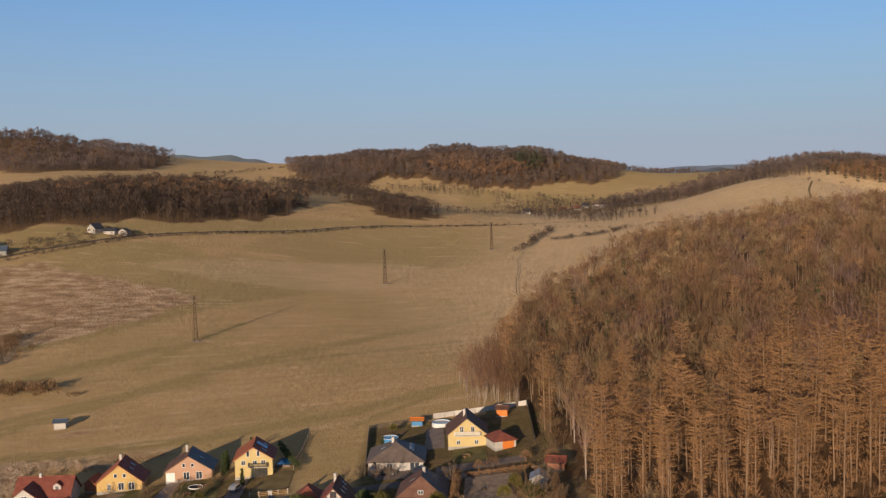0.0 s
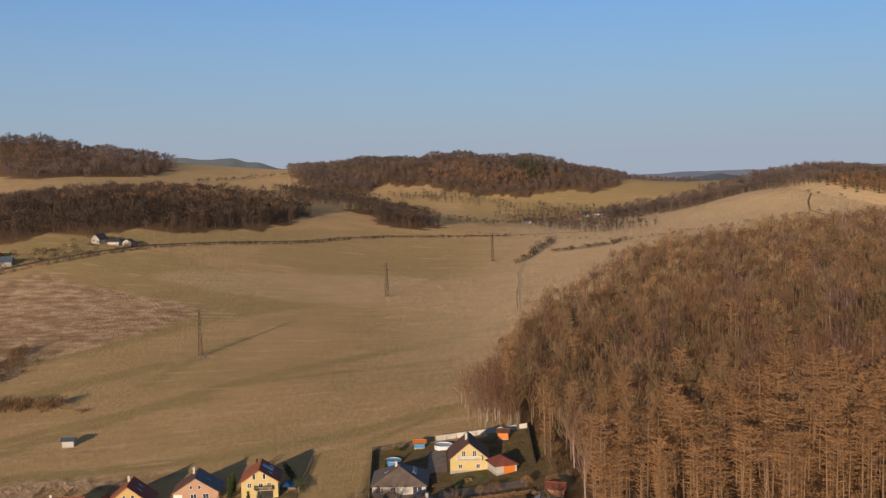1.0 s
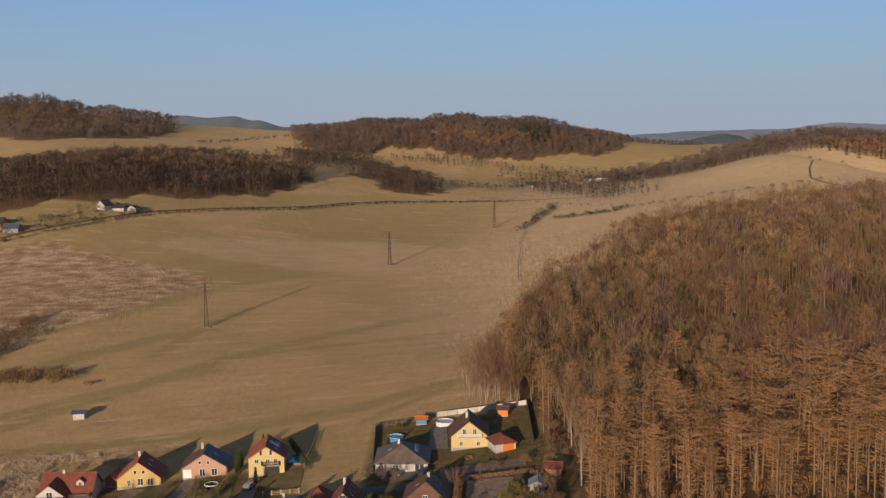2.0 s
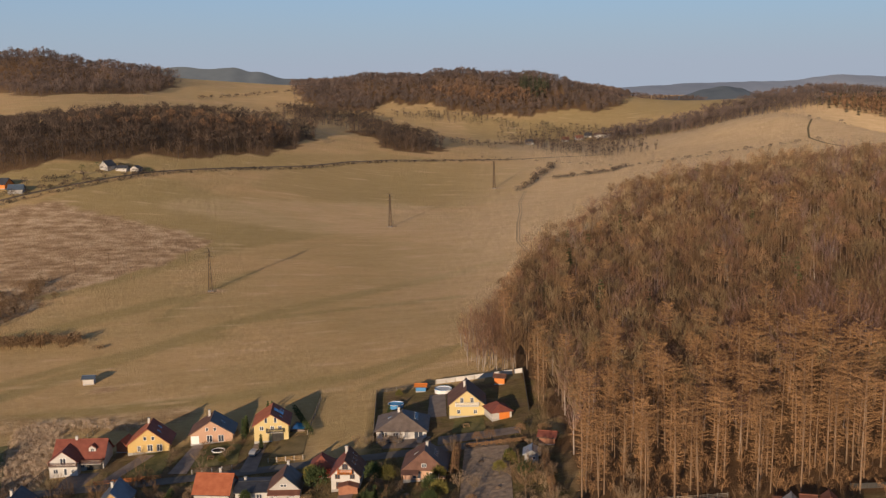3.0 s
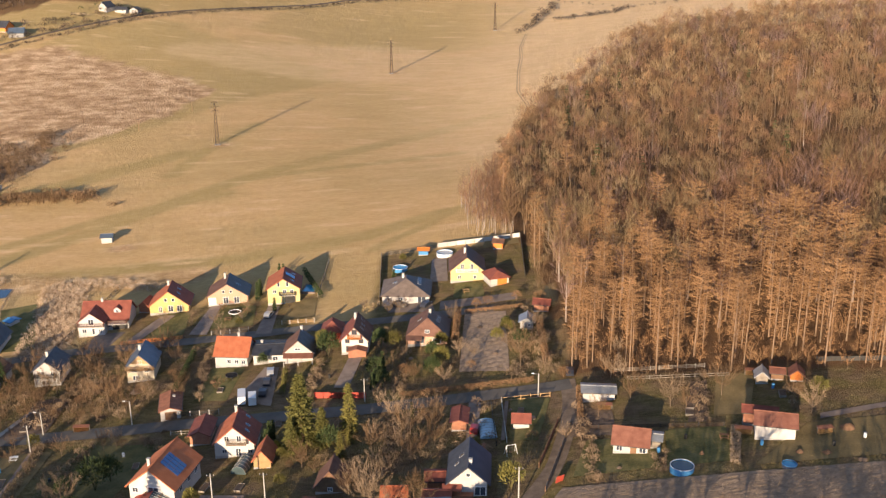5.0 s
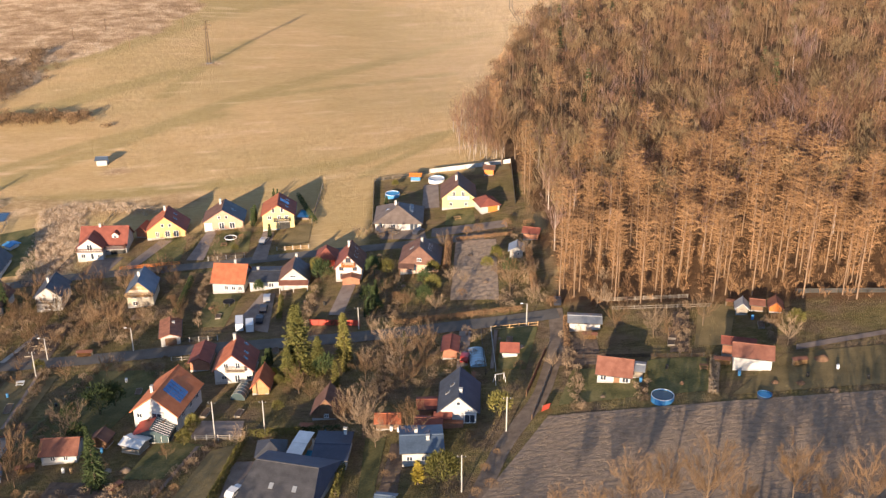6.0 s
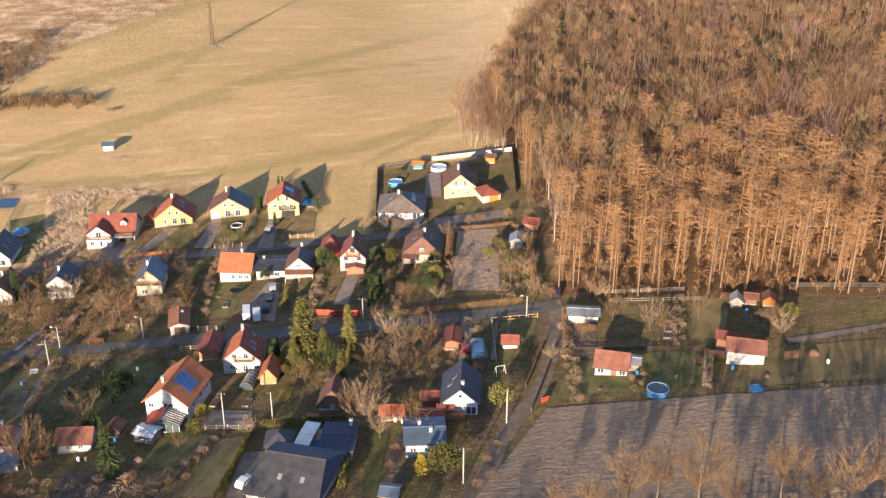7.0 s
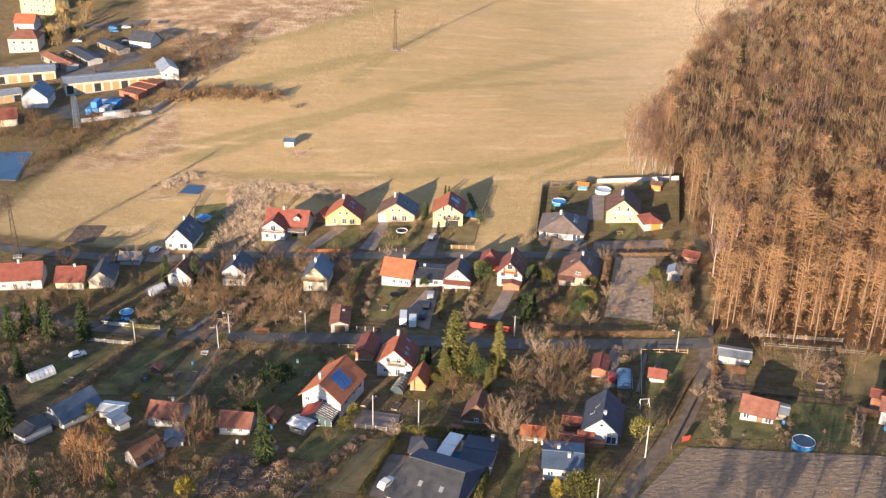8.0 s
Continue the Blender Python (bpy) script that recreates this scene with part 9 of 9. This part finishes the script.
for x, y, turn, mat, label in [(-42.7, 174.0, 10, PLASTIC_WHITE, "white garden table with benches"), (54.4, 160.3, -10, WOOD, "brown wooden garden table with benches"), (-65.0, 254.0, 0, WOOD, "wooden table with benches on the lawn"), (-100.7, 183.9, 6, PLASTIC_WHITE, "white table with benches on the allotment"), (4.0, 256.0, 20, PALE_WOOD, "pale wooden table with benches")]:
    garden_table(x, y, turn, mat, label)
board = thing("notice_board", 20.5, 150.5, 30, "orange-red board leaning at the field's corner", "board")
part("panel", Soup().slab((-0.9, -0.2, 1.6), (0.9, -0.2, 1.6), (0.9, 0.3, -0.1), (-0.9, 0.3, -0.1), 0.06), RED_PAINT, board)
for px in (-0.7, 0.7):
    part("prop", Soup().box(px - 0.05, px + 0.05, 0.25, 0.35, -0.3, 1.3), GREY_WOOD, board)


# ---- more of the gardens and slopes ----
def slope_scrub(x, y):
    edge = np.interp(y, [290, 322, 350, 395, 430, 446], [-206, -198, -195, -190, -181, -185])
    town = (x < edge) & (x > edge - 9)
    bank = (x > -240) & (x < -205) & (y > 312) & (y < 336)
    back = (x > -262) & (x < -205) & (y > 392) & (y < 460) & (np.sin(x * 0.31) + np.sin(y * 0.23) > 0.5)
    corner = (x > -215) & (x < -184) & (y > 396) & (y < 450)
    return ((town & (y > 290) & (y < 470)) | bank | back | corner) & ~((y > 340) & (y < 392) & (x > -220) & (x < edge - 5))


scatter("slope_scrub", [shrub_soups(163, 2.4, 1.5, 130, 0.06, 0.5), shrub_soups(164, 1.8, 1.3, 110, 0.06, 0.7)], clear_of_things(spots_in(slope_scrub, -265, -178, 288, 472, 3.4, 24)), BARE_TWIG, BARK, "brown scrub on the slope round the depot", "scrub", 0.6, 1.7, 24)
scatter("town_trees", [brush_tree_soups(s, 9, 3.0, 130, 0.05, 0.2) for s in (155, 156)], clear_of_things(spots_in(slope_scrub, -265, -178, 288, 472, 11.0, 25)), BARE_TWIG, BARK, "bare trees round the depot", "trees", 0.6, 1.1, 25)


def ditch_place(x, y):
    """Brushy lines between the long gardens."""
    lines = ([(-96.4, 190.1), (-94.3, 163.7)], [(-71.8, 189.1), (-62, 176)], [(-115.1, 178.3), (-101.0, 165.5)], [(-121, 189), (-124, 160)], [(-106, 188), (-113, 160)],
             [(-84, 188), (-88, 158)], [(-66, 236), (-64, 206)], [(-98, 232), (-99, 206)], [(-48, 150), (-60, 122)], [(-62, 154), (-78, 158), (-92, 156)], [(-14, 188), (-14, 160)], [(28, 190), (27, 150)],
             [(56, 188), (52, 168)], [(75, 186), (70, 166)], [(42, 165), (40, 151)], [(-34, 220), (-36, 200)], [(-12, 222), (-13, 200)], [(-112, 158), (-92, 152)], [(-127, 232), (-124, 200)], [(-160, 228), (-158, 200)])
    near = np.zeros(np.shape(x))
    for pts in lines:
        near = np.maximum(near, near_line(x, y, pts, 1.7))
    return near > 0.3


scatter("garden_brush", [shrub_soups(165, 1.5, 0.8, 90, 0.05, 0.6), shrub_soups(166, 1.1, 0.7, 80, 0.05, 0.8)], clear_of_things(spots_in(ditch_place, -165, 80, 118, 240, 1.15, 26), 0.5), GARDEN_TWIG, BARK, "leafless brush along the garden boundaries", "scrub", 0.5, 1.4, 26)
plot("garden_path", [(-110.3, 195.4), (-108.9, 195.2), (-104.8, 209.6), (-106.0, 210.0)], 0.16, CONCRETE, "pale concrete garden path", "path", 1.5)
for corners, label in [([(-97.4, 163.0), (-96.6, 163.0), (-97.6, 189.6), (-98.4, 189.6)], "narrow trodden garden path"), ([(-57.6, 124.0), (-56.8, 123.8), (-50.4, 149.6), (-51.2, 149.8)], "narrow trodden garden path"),
                       ([(2.6, 172.0), (5.0, 171.6), (6.4, 188.8), (3.6, 189.6)], "dark asphalt yard strip beside the pool"), ([(10.0, 170.2), (10.8, 170.0), (12.6, 187.8), (11.8, 188.0)], "grey paved garden path"),
                       ([(-53.6, 153.0), (-42.4, 152.0), (-42.8, 158.6), (-52.2, 160.4)], "gravelled yard beside the greenhouse"), ([(-30.8, 137.6), (-25.2, 136.8), (-24.9, 148.6), (-29.6, 148.8)], "pale paved terrace round the pool")]:
    plot("garden_path", corners, 0.17, CONCRETE if "pale" in label else PAVING, label, "path", 1.5)
rng_small = random.Random(44)
for x, y in [(-88.0, 172.0), (-82.5, 178.6), (-101.5, 178.0), (-110.2, 168.4), (-116.0, 172.5), (-124.5, 170.2), (-129.0, 165.0), (-70.2, 176.0), (-74.6, 181.5), (-44.5, 162.0), (-52.0, 163.5), (17.4, 178.4), (12.8, 183.6), (32.4, 153.2),
             (48.8, 155.0), (47.0, 161.6), (66.8, 151.8), (80.2, 154.6), (84.6, 149.8), (73.6, 152.8), (70.4, 175.2), (-40.6, 190.0), (-8.8, 187.0), (-61.6, 216.2), (-58.6, 211.0), (-31.0, 211.6), (-36.4, 214.8), (-10.6, 217.4), (7.4, 231.0), (10.8, 214.0)]:
    kind = rng_small.randrange(3)
    if kind == 0:
        heap(x, y, rng_small.uniform(0.6, 1.1), rng_small.uniform(0.4, 0.7), (SOIL, PALE_SOIL, WOOD)[rng_small.randrange(3)], "low heap of garden waste on the grass")
    elif kind == 1:
        barrel(x, y, (BLUE_PAINT, PLASTIC_WHITE, DARK_METAL)[rng_small.randrange(3)], "plastic rain barrel standing in the garden")
    else:
        raised_bed(x, y, rng_small.uniform(-15, 15), 1.4, rng_small.uniform(2.0, 3.6))


def trampoline(x, y):
    t = thing("trampoline", x, y, 0, "round trampoline with dark mat beside the orange-roofed house", "trampoline", lift=0.1)
    for k in range(6):
        part("leg", Soup().tube((1.5 * math.cos(k), 1.5 * math.sin(k), -0.3), (1.5 * math.cos(k), 1.5 * math.sin(k), 0.8), 0.04, 0.04, 5), STEEL, t)
    part("mat", Soup().tube((0, 0, 0.8), (0, 0, 0.84), 1.45, 1.45, 20), RUBBER, t)
    part("pad", ring(1.55, 0.1, 0.84), DARK_METAL, t)


trampoline(-57.0, 217.6)


def build_weeds():
    """Rough grass and dead stalks over the gardens."""
    rng = np.random.default_rng(91)
    n = 420000
    x, y = rng.uniform(-190, 130, n), rng.uniform(98, 296, n)
    turf, reeds, litter, garden = land_cover(x, y)
    ok = (garden > 0.5) & (litter < 0.5)
    for line, width in ((ROAD_LINE, 7.0), (LANE_LINE, 6.0), (TRACK_LINE, 4.6)):
        ok &= near_line(x, y, line, width) < 0.02
    ok &= ~((y < 150 - 0.05 * x) & (x > 3 + 0.56 * (y - 118)))
    clump = np.sin(x * 0.35 + 2 * np.sin(y * 0.21)) + np.sin(y * 0.4 + 1.5 * np.sin(x * 0.17)) + rng.normal(0, 0.7, n)
    ok &= clump > -0.6
    x, y = x[ok], y[ok]
    n = len(x)
    z = ground_zs(x, y) + 0.05
    t, w, h = rng.uniform(0, math.pi, n), rng.uniform(0.03, 0.10, n), rng.uniform(0.08, 0.24, n)
    ux, uy = np.cos(t) * w, np.sin(t) * w
    V = np.stack([np.stack([x - ux, y - uy, z], -1), np.stack([x + ux, y + uy, z], -1), np.stack([x + rng.uniform(-0.12, 0.12, n), y + rng.uniform(-0.12, 0.12, n), z + h], -1)], 1).reshape(-1, 3)
    me = bpy.data.meshes.new("garden_grass")
    me.from_pydata(V.tolist(), [], np.arange(3 * n).reshape(-1, 3).tolist())
    me.materials.append(ROUGH_GRASS)
    return tagged(new("garden_grass", me), "rough winter grass and dead stalks in gardens", "grass", kind="stuff")


build_weeds()
